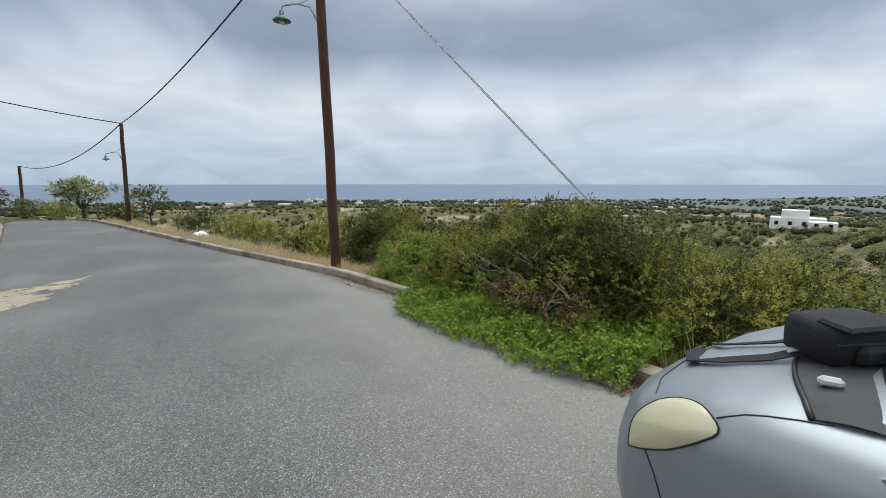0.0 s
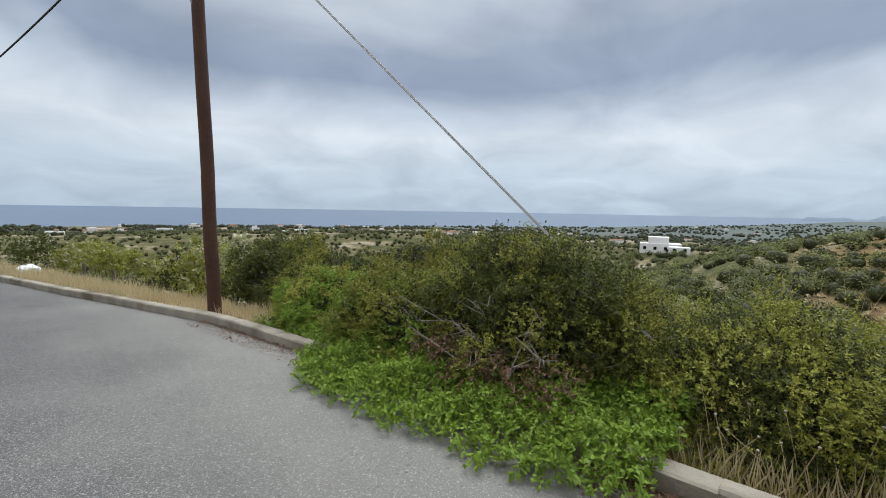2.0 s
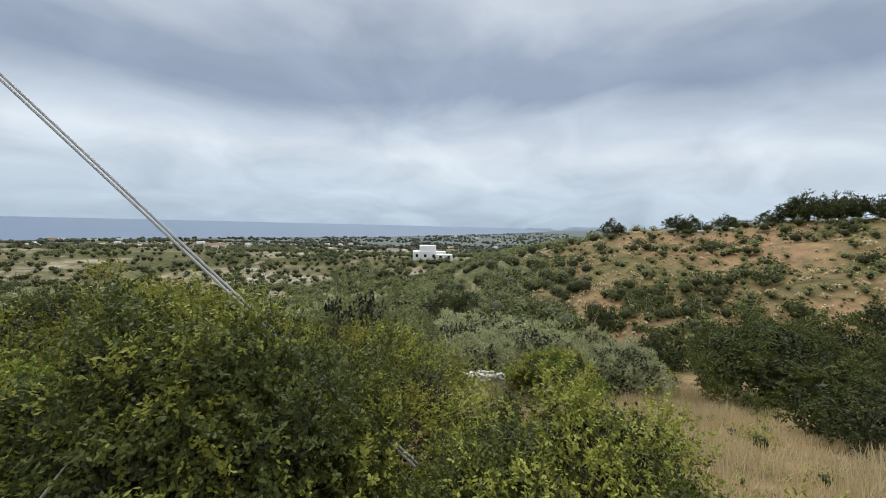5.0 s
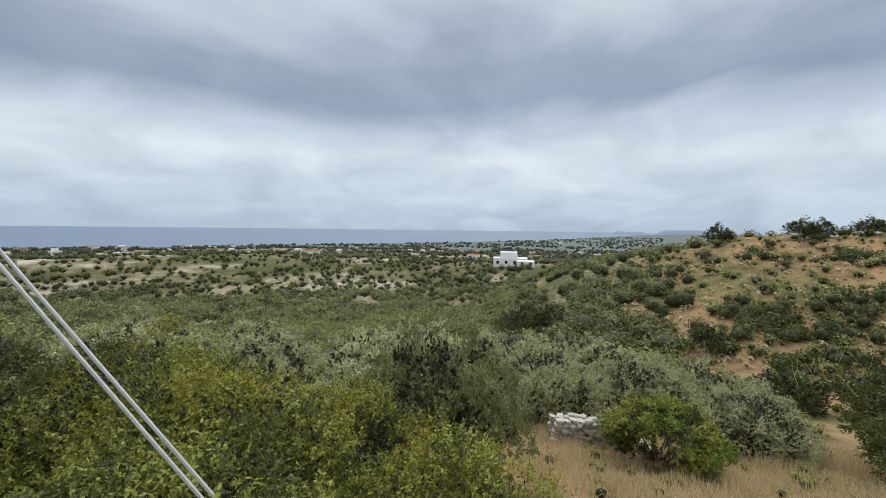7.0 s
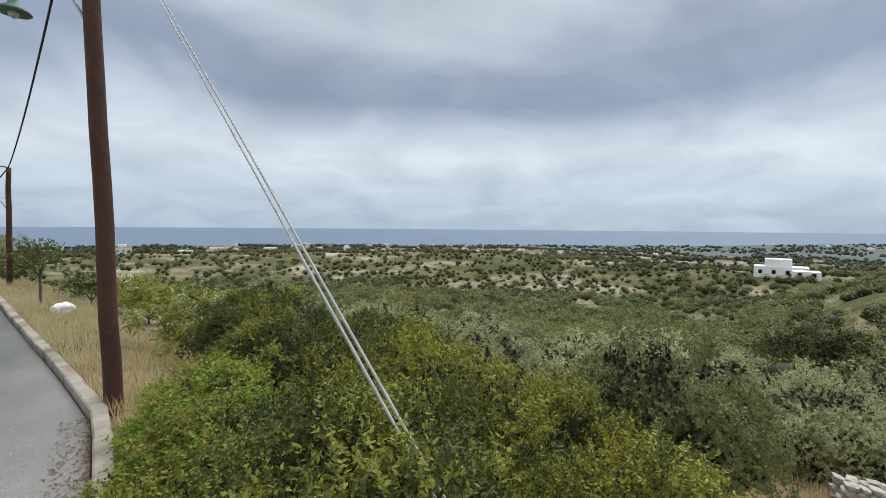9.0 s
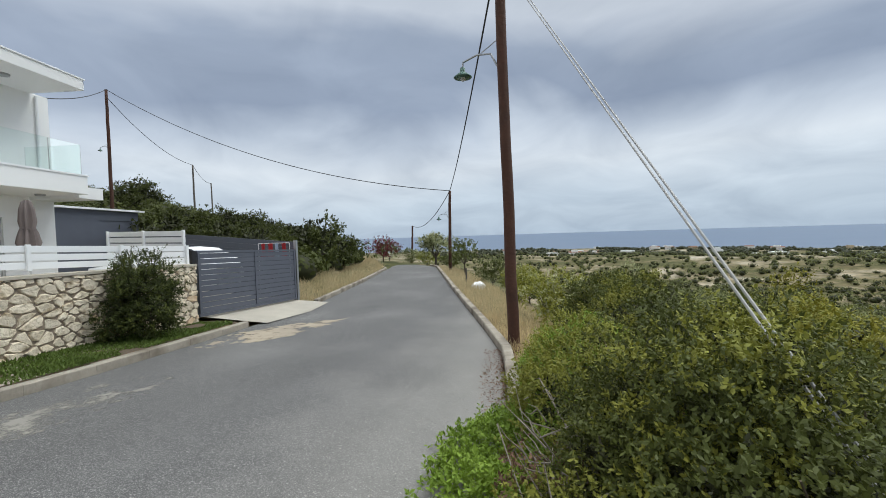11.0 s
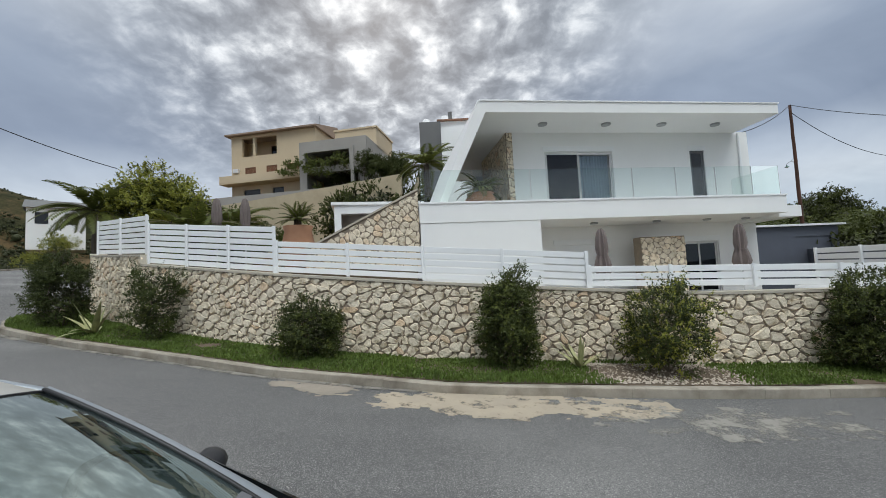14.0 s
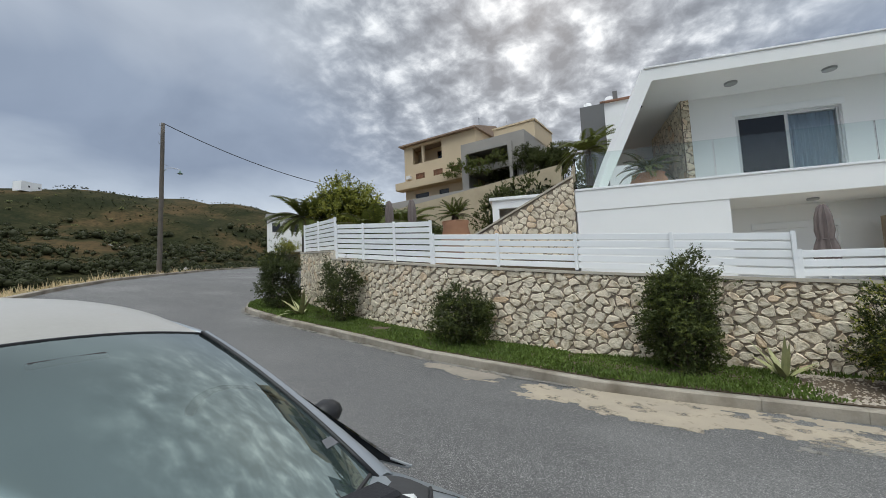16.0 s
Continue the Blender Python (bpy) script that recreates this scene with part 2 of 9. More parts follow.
M = {
    "asphalt": material("asphalt", (0.113, 0.111, 0.108), (0.062, 0.061, 0.062), 0.72, scale=0.5, fine=150, bump=0.3, bump_size=0.004, spec=0.35, stain=((0.18, 0.177, 0.17), 0.5, 0.75, 0.35)),
    "sand": ragged(material("sand_spill", (0.44, 0.37, 0.275), (0.29, 0.25, 0.20), 0.95, scale=2, fine=60), 3.0, 0.33, 0.47),
    "dust": ragged(material("pale_dust", (0.30, 0.28, 0.245), (0.21, 0.20, 0.18), 0.95, scale=2, fine=60), 3.0, 0.42, 0.58),
    "soil": material("garden_soil", (0.14, 0.10, 0.065), (0.08, 0.06, 0.04), 0.95, scale=3, fine=30, bump=0.5),
    "patch": material("old_concrete_patch", (0.36, 0.31, 0.25), (0.20, 0.175, 0.145), 0.95, scale=2.5, fine=30, bump=0.4),
    "seed": material("pale_seed_head", (0.45, 0.40, 0.31), None, 0.9, bump=0),
    "concrete": material("kerb_concrete", (0.45, 0.40, 0.33), (0.235, 0.21, 0.17), 0.9, scale=2.8, fine=30, bump=0.7, stain=((0.15, 0.122, 0.09), 0.44, 0.68, 1.6)),
    "gutter": ragged(material("stained_gutter", (0.26, 0.24, 0.205), (0.15, 0.14, 0.125), 0.95, scale=1.5, fine=40, bump=0.3), 2.0, 0.36, 0.52),
    "driveway": material("driveway_concrete", (0.50, 0.46, 0.39), (0.36, 0.33, 0.28), 0.9, scale=1.5, fine=40, bump=0.3),
    "ground": material("dry_ground", (0.36, 0.23, 0.132), (0.22, 0.152, 0.09), 0.95, scale=0.12, fine=3.0, bump=0.5, bump_size=0.05, spec=0.08, stain=((0.16, 0.135, 0.065), 0.46, 0.62, 0.05)),
    "white": material("white_render", (0.86, 0.86, 0.855), (0.81, 0.81, 0.805), 0.75, scale=0.7, fine=60, bump=0.08),
    "white_paint": material("white_fence_paint", (0.85, 0.86, 0.87), (0.80, 0.81, 0.82), 0.45, scale=2, fine=50, bump=0.03),
    "grey_paint": material("grey_gate_paint", (0.105, 0.115, 0.145), (0.085, 0.092, 0.115), 0.5, scale=2, fine=40, bump=0.05),
    "stone": material("limestone", (0.92, 0.83, 0.675), (0.62, 0.52, 0.385), 0.9, scale=4, fine=22, bump=0.8, bump_size=0.035, spread=0.36, stain=((0.40, 0.315, 0.20), 0.5, 0.72, 7)),
    "ruin_stone": material("pale_field_stone", (0.50, 0.47, 0.42), (0.30, 0.28, 0.25), 0.9, scale=4, fine=25, bump=0.5, spread=0.3),
    "mortar": material("mortar", (0.36, 0.295, 0.225), (0.22, 0.178, 0.135), 0.95, scale=5, fine=60),
    "coping": material("stone_coping", (0.52, 0.47, 0.39), (0.40, 0.36, 0.29), 0.85, scale=3, fine=40),
    "pole_wood": material("creosoted_pole", (0.12, 0.046, 0.026), (0.035, 0.017, 0.011), 0.8, scale=1.6, fine=18, bump=0.8, bump_size=0.02),
    "old_wood": material("weathered_pole", (0.16, 0.14, 0.12), (0.09, 0.08, 0.07), 0.85, scale=3, fine=25, bump=0.5),
    "steel": material("galvanised_steel", (0.45, 0.46, 0.47), (0.35, 0.36, 0.37), 0.45, 0.8, bump=0.05),
    "cable": material("cable", (0.02, 0.02, 0.022), None, 0.7, bump=0),
    "lamp_green": material("green_lamp_shade", (0.10, 0.20, 0.16), (0.07, 0.13, 0.11), 0.5, 0.2, bump=0.05),
    "glass": glass_material("clear_glass", (0.86, 0.93, 0.91)),
    "car_glass": glass_material("tinted_car_glass", (0.075, 0.135, 0.13), 0.0, 2.9, (0.80, 1.0, 0.97)),
    "roof_paint": material("dusty_roof_paint", (0.46, 0.45, 0.425), (0.36, 0.345, 0.315), 0.4, 0.3, scale=1.6, fine=60, bump=0.02, stain=((0.42, 0.35, 0.26), 0.62, 0.8, 3.0)),
    "dark_glass": material("window_glass", (0.010, 0.012, 0.014), (0.007, 0.008, 0.01), 0.04, spec=0.5, bump=0),
    "frame_white": material("window_frame_white", (0.72, 0.72, 0.72), None, 0.4, bump=0),
    "frame_grey": material("window_frame_grey", (0.12, 0.125, 0.135), None, 0.4, bump=0),
    "leaf_bush": material("bush_leaf", (0.38, 0.37, 0.066), (0.145, 0.167, 0.034), 0.5, scale=1.6, fine=5, bump=0, spec=0.2, spread=0.34, thin=0.25),
    "leaf_dark": material("dark_leaf", (0.145, 0.165, 0.038), (0.05, 0.063, 0.016), 0.5, scale=1.2, fine=5, bump=0, spec=0.2, spread=0.34, thin=0.25),
    "leaf_olive": material("olive_leaf", (0.54, 0.55, 0.31), (0.27, 0.285, 0.135), 0.5, scale=0.8, fine=4, bump=0, spec=0.2, spread=0.24, thin=0.25),
    "leaf_planter": material("planter_leaf", (0.085, 0.105, 0.026), (0.028, 0.038, 0.011), 0.5, scale=1.6, fine=5, bump=0, spec=0.25, spread=0.34, thin=0.25),
    "leaf_deep": material("deep_olive_leaf", (0.29, 0.31, 0.13), (0.105, 0.125, 0.046), 0.5, scale=1.2, fine=4, bump=0, spread=0.24, spec=0.2, thin=0.25),
    # inner leaves: the shade inside a crown is put into this colour
    "leaf_inner": material("shade_dark_inner_leaf", (0.05, 0.052, 0.022), (0.022, 0.026, 0.011), 0.6, scale=1.2, fine=5, bump=0, spread=0.3, spec=0.2),
    "crown_olive": material("olive_crown", (0.29, 0.31, 0.115), (0.12, 0.138, 0.045), 0.55, scale=0.22, fine=2.2, bump=0, spec=0.2, spread=0.26, thin=0.25),
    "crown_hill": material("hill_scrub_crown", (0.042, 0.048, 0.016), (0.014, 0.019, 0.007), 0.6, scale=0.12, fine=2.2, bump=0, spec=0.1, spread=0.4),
    "crown_dark": material("evergreen_crown", (0.095, 0.11, 0.025), (0.033, 0.042, 0.012), 0.55, scale=0.22, fine=2.2, bump=0, spec=0.2, spread=0.25, thin=0.25),
    # far groves: colour greyed to carry the haze of distance
    "crown_far": material("haze_tinted_olive_crown", (0.115, 0.135, 0.095), (0.06, 0.078, 0.06), 0.6, scale=0.01, fine=0.1, bump=0, spec=0.1, spread=0.35),
    "leaf_bright": material("creeper_leaf", (0.26, 0.36, 0.05), (0.105, 0.177, 0.027), 0.5, scale=2.2, fine=7, bump=0, spec=0.2, spread=0.42, thin=0.25),
    "leaf_yellow": material("yellow_leaf", (0.30, 0.27, 0.04), (0.19, 0.185, 0.03), 0.6, scale=2, fine=9, bump=0, spec=0.2, spread=0.4, thin=0.25),
    "leaf_red": material("pink_flower", (0.25, 0.05, 0.06), (0.12, 0.03, 0.035), 0.6, bump=0, spec=0.2, spread=0.4, thin=0.25),
    "dead_leaf": material("dead_leaf", (0.23, 0.125, 0.075), (0.12, 0.075, 0.048), 0.8, bump=0, spread=0.4),
    # groves on the plain: more haze in the colour
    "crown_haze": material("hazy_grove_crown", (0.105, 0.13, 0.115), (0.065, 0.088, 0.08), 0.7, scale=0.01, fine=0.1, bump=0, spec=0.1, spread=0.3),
    "straw": material("dry_grass", (0.68, 0.56, 0.34), (0.48, 0.385, 0.22), 0.8, scale=0.6, fine=5, bump=0, spread=0.35, thin=0.25),
    "grass": material("short_grass", (0.14, 0.205, 0.032), (0.06, 0.095, 0.018), 0.7, scale=1.5, fine=8, bump=0, spread=0.4, thin=0.25),
    "twig": material("twig_bark", (0.16, 0.125, 0.09), (0.09, 0.07, 0.05), 0.9, scale=4, fine=40),
    "dead_twig": material("bleached_twig", (0.30, 0.265, 0.22), (0.15, 0.125, 0.10), 0.9, scale=4, fine=40),
    "bark": material("tree_bark", (0.10, 0.08, 0.06), (0.05, 0.04, 0.03), 0.9, scale=3, fine=20, bump=0.6),
    "car_paint": material("silver_car_paint", (0.30, 0.33, 0.36), (0.27, 0.295, 0.325), 0.36, 0.42, scale=1, fine=300, bump=0),
    "black_plastic": material("black_plastic", (0.015, 0.015, 0.017), (0.01, 0.01, 0.012), 0.5, bump=0.05),
    "dusty_plastic": material("dusty_plastic", (0.05, 0.05, 0.052), (0.025, 0.025, 0.027), 0.7, scale=4, fine=60, bump=0.1),
    "fabric": material("black_nylon", (0.018, 0.018, 0.022), (0.01, 0.01, 0.013), 0.85, scale=6, fine=120, bump=0.4),
    "rubber": material("tyre_rubber", (0.02, 0.02, 0.02), None, 0.9, bump=0.1),
    "headlight": material("yellowed_headlight", (0.62, 0.60, 0.40), (0.50, 0.48, 0.33), 0.22, scale=3, fine=12, bump=0.05),
    "sea": material("sea_water", (0.115, 0.165, 0.245), (0.095, 0.145, 0.225), 0.5, scale=0.004, fine=0.05, bump=0.25, bump_size=0.6),
    # headlands and plain: aerial haze is mixed into the base colours
    "far_haze_hill": material("haze_tinted_headland", (0.27, 0.325, 0.40), (0.235, 0.29, 0.365), 0.95, scale=0.004, fine=0.03, bump=0),
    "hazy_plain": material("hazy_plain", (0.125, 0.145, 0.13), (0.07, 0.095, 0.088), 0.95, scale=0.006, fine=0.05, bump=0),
    "red_tile": material("red_roof_tile", (0.30, 0.155, 0.10), (0.20, 0.11, 0.07), 0.85, scale=3, fine=20),
    "pale_tile": material("weathered_roof_tile", (0.34, 0.25, 0.19), (0.22, 0.16, 0.12), 0.85, scale=3, fine=20),
    "yellow_render": material("ochre_render", (0.62, 0.50, 0.345), (0.54, 0.43, 0.29), 0.85, scale=0.5, fine=20, bump=0.1),
    "ochre_stone": material("pale_ochre_stone", (0.50, 0.42, 0.29), (0.38, 0.31, 0.21), 0.9, scale=1.2, fine=8, bump=0.4, bump_size=0.03),
    "wood_shutter": material("brown_shutter", (0.22, 0.10, 0.05), (0.15, 0.07, 0.035), 0.6, scale=3, fine=30),
    "grey_render": material("grey_render", (0.36, 0.34, 0.31), (0.29, 0.27, 0.25), 0.85, scale=0.5, fine=20, bump=0.1),
    "slate_render": material("slate_render", (0.17, 0.17, 0.17), (0.14, 0.14, 0.14), 0.85, scale=0.5, fine=20, bump=0.1),
    "terracotta": material("terracotta", (0.42, 0.22, 0.13), (0.32, 0.16, 0.09), 0.8, scale=4, fine=30),
    "umbrella": material("taupe_canvas", (0.20, 0.165, 0.155), (0.15, 0.12, 0.115), 0.9, scale=5, fine=60, bump=0.2),
    "curtain": material("blue_curtain", (0.50, 0.57, 0.68), (0.36, 0.42, 0.52), 0.9, scale=3, fine=20, bump=0),
    "laundry": material("red_laundry", (0.45, 0.03, 0.035), None, 0.9, bump=0.1),
    "guy_steel": material("weathered_galvanised_steel", (0.47, 0.47, 0.465), (0.34, 0.34, 0.335), 0.6, scale=6, fine=60, bump=0.05, spec=0.3),
    "agave": material("agave_leaf", (0.44, 0.42, 0.20), (0.17, 0.20, 0.085), 0.6, scale=7, fine=20, bump=0.1),
    "gravel": material("pale_gravel", (0.46, 0.40, 0.33), (0.30, 0.26, 0.21), 0.95, scale=8, fine=60, bump=0.6, spread=0.25),
}


def asphalt_chippings():
    """Pale stone chips and dark pores in the asphalt, and faint tracks along the road."""
    m = M["asphalt"]
    nt = m.node_tree
    N, L = nt.nodes.new, nt.links.new
    b = nt.nodes["Principled BSDF"]
    src = b.inputs["Base Color"].links[0].from_socket
    tc = N("ShaderNodeTexCoord")

    def chips(scale, lo, hi, col, fac, prev):
        v = N("ShaderNodeTexVoronoi"); v.inputs["Scale"].default_value = scale
        L(tc.outputs["Object"], v.inputs["Vector"])
        sp = N("ShaderNodeSeparateColor"); L(v.outputs["Color"], sp.inputs[0])
        mr = N("ShaderNodeMapRange"); mr.inputs["From Min"].default_value, mr.inputs["From Max"].default_value = lo, hi
        mr.inputs["To Max"].default_value = fac
        L(sp.outputs[0], mr.inputs["Value"])
        mx = N("ShaderNodeMix"); mx.data_type = "RGBA"; mx.inputs[7].default_value = (*col, 1)
        L(mr.outputs[0], mx.inputs[0]); L(prev, mx.inputs[6])
        return mx.outputs[2]
    src = chips(170, 0.55, 1.0, (0.36, 0.35, 0.335), 0.7, src)
    src = chips(120, 0.45, 0.0, (0.045, 0.045, 0.046), 0.62, src)
    # pale dust gathers towards the eastern edge
    sx = N("ShaderNodeSeparateXYZ"); L(tc.outputs["Object"], sx.inputs[0])
    dn = N("ShaderNodeTexNoise"); dn.inputs["Scale"].default_value, dn.inputs["Detail"].default_value = 0.9, 8
    L(tc.outputs["Object"], dn.inputs["Vector"])
    dm = N("ShaderNodeMath"); dm.operation = "MULTIPLY_ADD"; dm.inputs[1].default_value = 2.2
    L(dn.outputs["Fac"], dm.inputs[0]); L(sx.outputs["X"], dm.inputs[2])
    dr = N("ShaderNodeMapRange"); dr.inputs["From Min"].default_value, dr.inputs["From Max"].default_value = -0.2, 2.4
    dr.inputs["To Max"].default_value = 0.62
    L(dm.outputs[0], dr.inputs["Value"])
    dx = N("ShaderNodeMix"); dx.data_type = "RGBA"; dx.inputs[7].default_value = (0.33, 0.315, 0.29, 1)
    L(dr.outputs[0], dx.inputs[0]); L(src, dx.inputs[6])
    src = dx.outputs[2]
    src = chips(110, 0.93, 1.0, (0.50, 0.49, 0.46), 0.55, src)
    src = chips(63, 0.975, 1.0, (0.05, 0.05, 0.05), 0.45, src)
    mp = N("ShaderNodeMapping"); mp.inputs["Scale"].default_value = (1.0, 0.12, 1.0)
    L(tc.outputs["Object"], mp.inputs["Vector"])
    nz = N("ShaderNodeTexNoise"); nz.inputs["Scale"].default_value, nz.inputs["Detail"].default_value = 1.1, 4
    L(mp.outputs[0], nz.inputs["Vector"])
    mr = N("ShaderNodeMapRange"); mr.inputs["From Min"].default_value, mr.inputs["From Max"].default_value = 0.3, 0.7
    mr.inputs["To Min"].default_value, mr.inputs["To Max"].default_value = 0.9, 1.08
    L(nz.outputs["Fac"], mr.inputs["Value"])
    sc = N("ShaderNodeVectorMath"); sc.operation = "SCALE"
    L(src, sc.inputs[0]); L(mr.outputs[0], sc.inputs["Scale"])
    L(sc.outputs[0], b.inputs["Base Color"])


asphalt_chippings()


# ---- building helpers ----
def part(name, bm, mat, parent=None, label="", smooth=False):
    """One mesh object from a bmesh, under a thing or a part."""
    me = bpy.data.meshes.new(name)
    bm.to_mesh(me)
    bm.free()
    return mesh_part(name, me, mat, parent, label, smooth)


def mesh_part(name, me, mat, parent=None, label="", smooth=False):
    mats = mat if isinstance(mat, (list, tuple)) else [mat]
    for m in mats:
        me.materials.append(M[m])
    if smooth:
        me.polygons.foreach_set("use_smooth", [True] * len(me.polygons))
    ob = new(name, me)
    if parent:
        ob.parent = parent
    if label:
        tagged(ob, label)
    return ob


def thing(name, label, category, m=None, group="", kind=""):
    ob = new(name)
    ob.empty_display_size = 0.1
    if m is not None:
        ob.matrix_world = m
    return tagged(ob, label, category, group, kind)


def add_box(bm, x0, x1, y0, y1, z0, z1, bevel=0.0, m=None):
    vs = [bm.verts.new(p) for p in ((x0, y0, z0), (x1, y0, z0), (x1, y1, z0), (x0, y1, z0), (x0, y0, z1), (x1, y0, z1), (x1, y1, z1), (x0, y1, z1))]
    fs = [bm.faces.new([vs[i] for i in q]) for q in ((3, 2, 1, 0), (4, 5, 6, 7), (0, 1, 5, 4), (1, 2, 6, 5), (2, 3, 7, 6), (3, 0, 4, 7))]
    if bevel:
        es = list({e for f in fs for e in f.edges})
        r = bmesh.ops.bevel(bm, geom=es, offset=bevel, segments=1, affect="EDGES", profile=0.7)
        vs = list({v for f in r["faces"] for v in f.verts} | {v for v in vs if v.is_valid})
    if m is not None:
        bmesh.ops.transform(bm, matrix=m, verts=[v for v in vs if v.is_valid])
    return vs


def box_bm(*a, bevel=0.0, m=None):
    bm = bmesh.new()
    add_box(bm, *a, bevel=bevel, m=m)
    return bm


def add_tube(bm, pts, radii, seg=8, cap=True):
    """A tube of given radii along points."""
    pts = [Vector(p) for p in pts]
    rings = []
    for i, p in enumerate(pts):
        d = (pts[min(i + 1, len(pts) - 1)] - pts[max(i - 1, 0)]).normalized()
        a = d.orthogonal().normalized() if i == 0 else (a - d * a.dot(d)).normalized()
        b = d.cross(a)
        r = radii[i] if isinstance(radii, (list, tuple)) else radii
        rings.append([bm.verts.new(p + (a * math.cos(k * math.tau / seg) + b * math.sin(k * math.tau / seg)) * r) for k in range(seg)])
    for q, w in zip(rings, rings[1:]):
        for k in range(seg):
            bm.faces.new((q[k], q[(k + 1) % seg], w[(k + 1) % seg], w[k]))
    if cap:
        bm.faces.new(rings[0][::-1])
        bm.faces.new(rings[-1])


def tube_bm(pts, radii, seg=8):
    bm = bmesh.new()
    add_tube(bm, pts, radii, seg)
    return bm


def lathe_bm(profile, seg=16):
    """Turned round z from (radius, height) pairs."""
    bm = bmesh.new()
    rings = [[bm.verts.new((r * math.cos(k * math.tau / seg), r * math.sin(k * math.tau / seg), z)) for k in range(seg)] for r, z in profile]
    for q, w in zip(rings, rings[1:]):
        for k in range(seg):
            bm.faces.new((q[k], q[(k + 1) % seg], w[(k + 1) % seg], w[k]))
    bm.faces.new(rings[0][::-1])
    bm.faces.new(rings[-1])
    return bm


def lerp_table(x, table):
    return float(np.interp(x, [a for a, _ in table], [b for _, b in table]))


def fbm(x, y, z=0.0, octaves=4):
    return noise.fractal(Vector((x, y, z)), 1.0, 2.0, octaves)


def heath(m):
    """Low green heath covers the slopes to the south-west."""
    nt = m.node_tree
    N, L = nt.nodes.new, nt.links.new
    b = nt.nodes["Principled BSDF"]
    under = b.inputs["Base Color"].links[0].from_socket
    tc, sep = N("ShaderNodeTexCoord"), N("ShaderNodeSeparateXYZ")
    L(tc.outputs["Object"], sep.inputs[0])
    q = N("ShaderNodeMath"); q.operation = "MULTIPLY_ADD"; q.inputs[1].default_value = 0.8
    L(sep.outputs["X"], q.inputs[0]); L(sep.outputs["Y"], q.inputs[2])
    n = N("ShaderNodeTexNoise"); n.inputs["Scale"].default_value, n.inputs["Detail"].default_value = 0.035, 6
    L(tc.outputs["Object"], n.inputs["Vector"])
    w = N("ShaderNodeMath"); w.operation = "MULTIPLY_ADD"; w.inputs[1].default_value = 60.0
    L(n.outputs["Fac"], w.inputs[0]); L(q.outputs[0], w.inputs[2])
    mr = N("ShaderNodeMapRange")
    mr.inputs["From Min"].default_value, mr.inputs["From Max"].default_value = -25.0, -75.0
    L(w.outputs[0], mr.inputs["Value"])
    mx = N("ShaderNodeMix"); mx.data_type = "RGBA"
    pn = N("ShaderNodeTexNoise"); pn.inputs["Scale"].default_value, pn.inputs["Detail"].default_value = 0.022, 9
    pn.inputs["Roughness"].default_value = 0.68
    L(tc.outputs["Object"], pn.inputs["Vector"])
    pr = N("ShaderNodeValToRGB")
    for k, (at, col) in enumerate(((0.40, (0.02, 0.024, 0.010)), (0.50, (0.04, 0.039, 0.018)), (0.60, (0.088, 0.062, 0.032)))):
        e = pr.color_ramp.elements[k] if k < 2 else pr.color_ramp.elements.new(at)
        e.position, e.color = at, (*col, 1)
    L(pn.outputs["Fac"], pr.inputs[0]); L(pr.outputs[0], mx.inputs[7])
    L(mr.outputs[0], mx.inputs[0]); L(under, mx.inputs[6])
    L(mx.outputs[2], b.inputs["Base Color"])


heath(M["ground"])


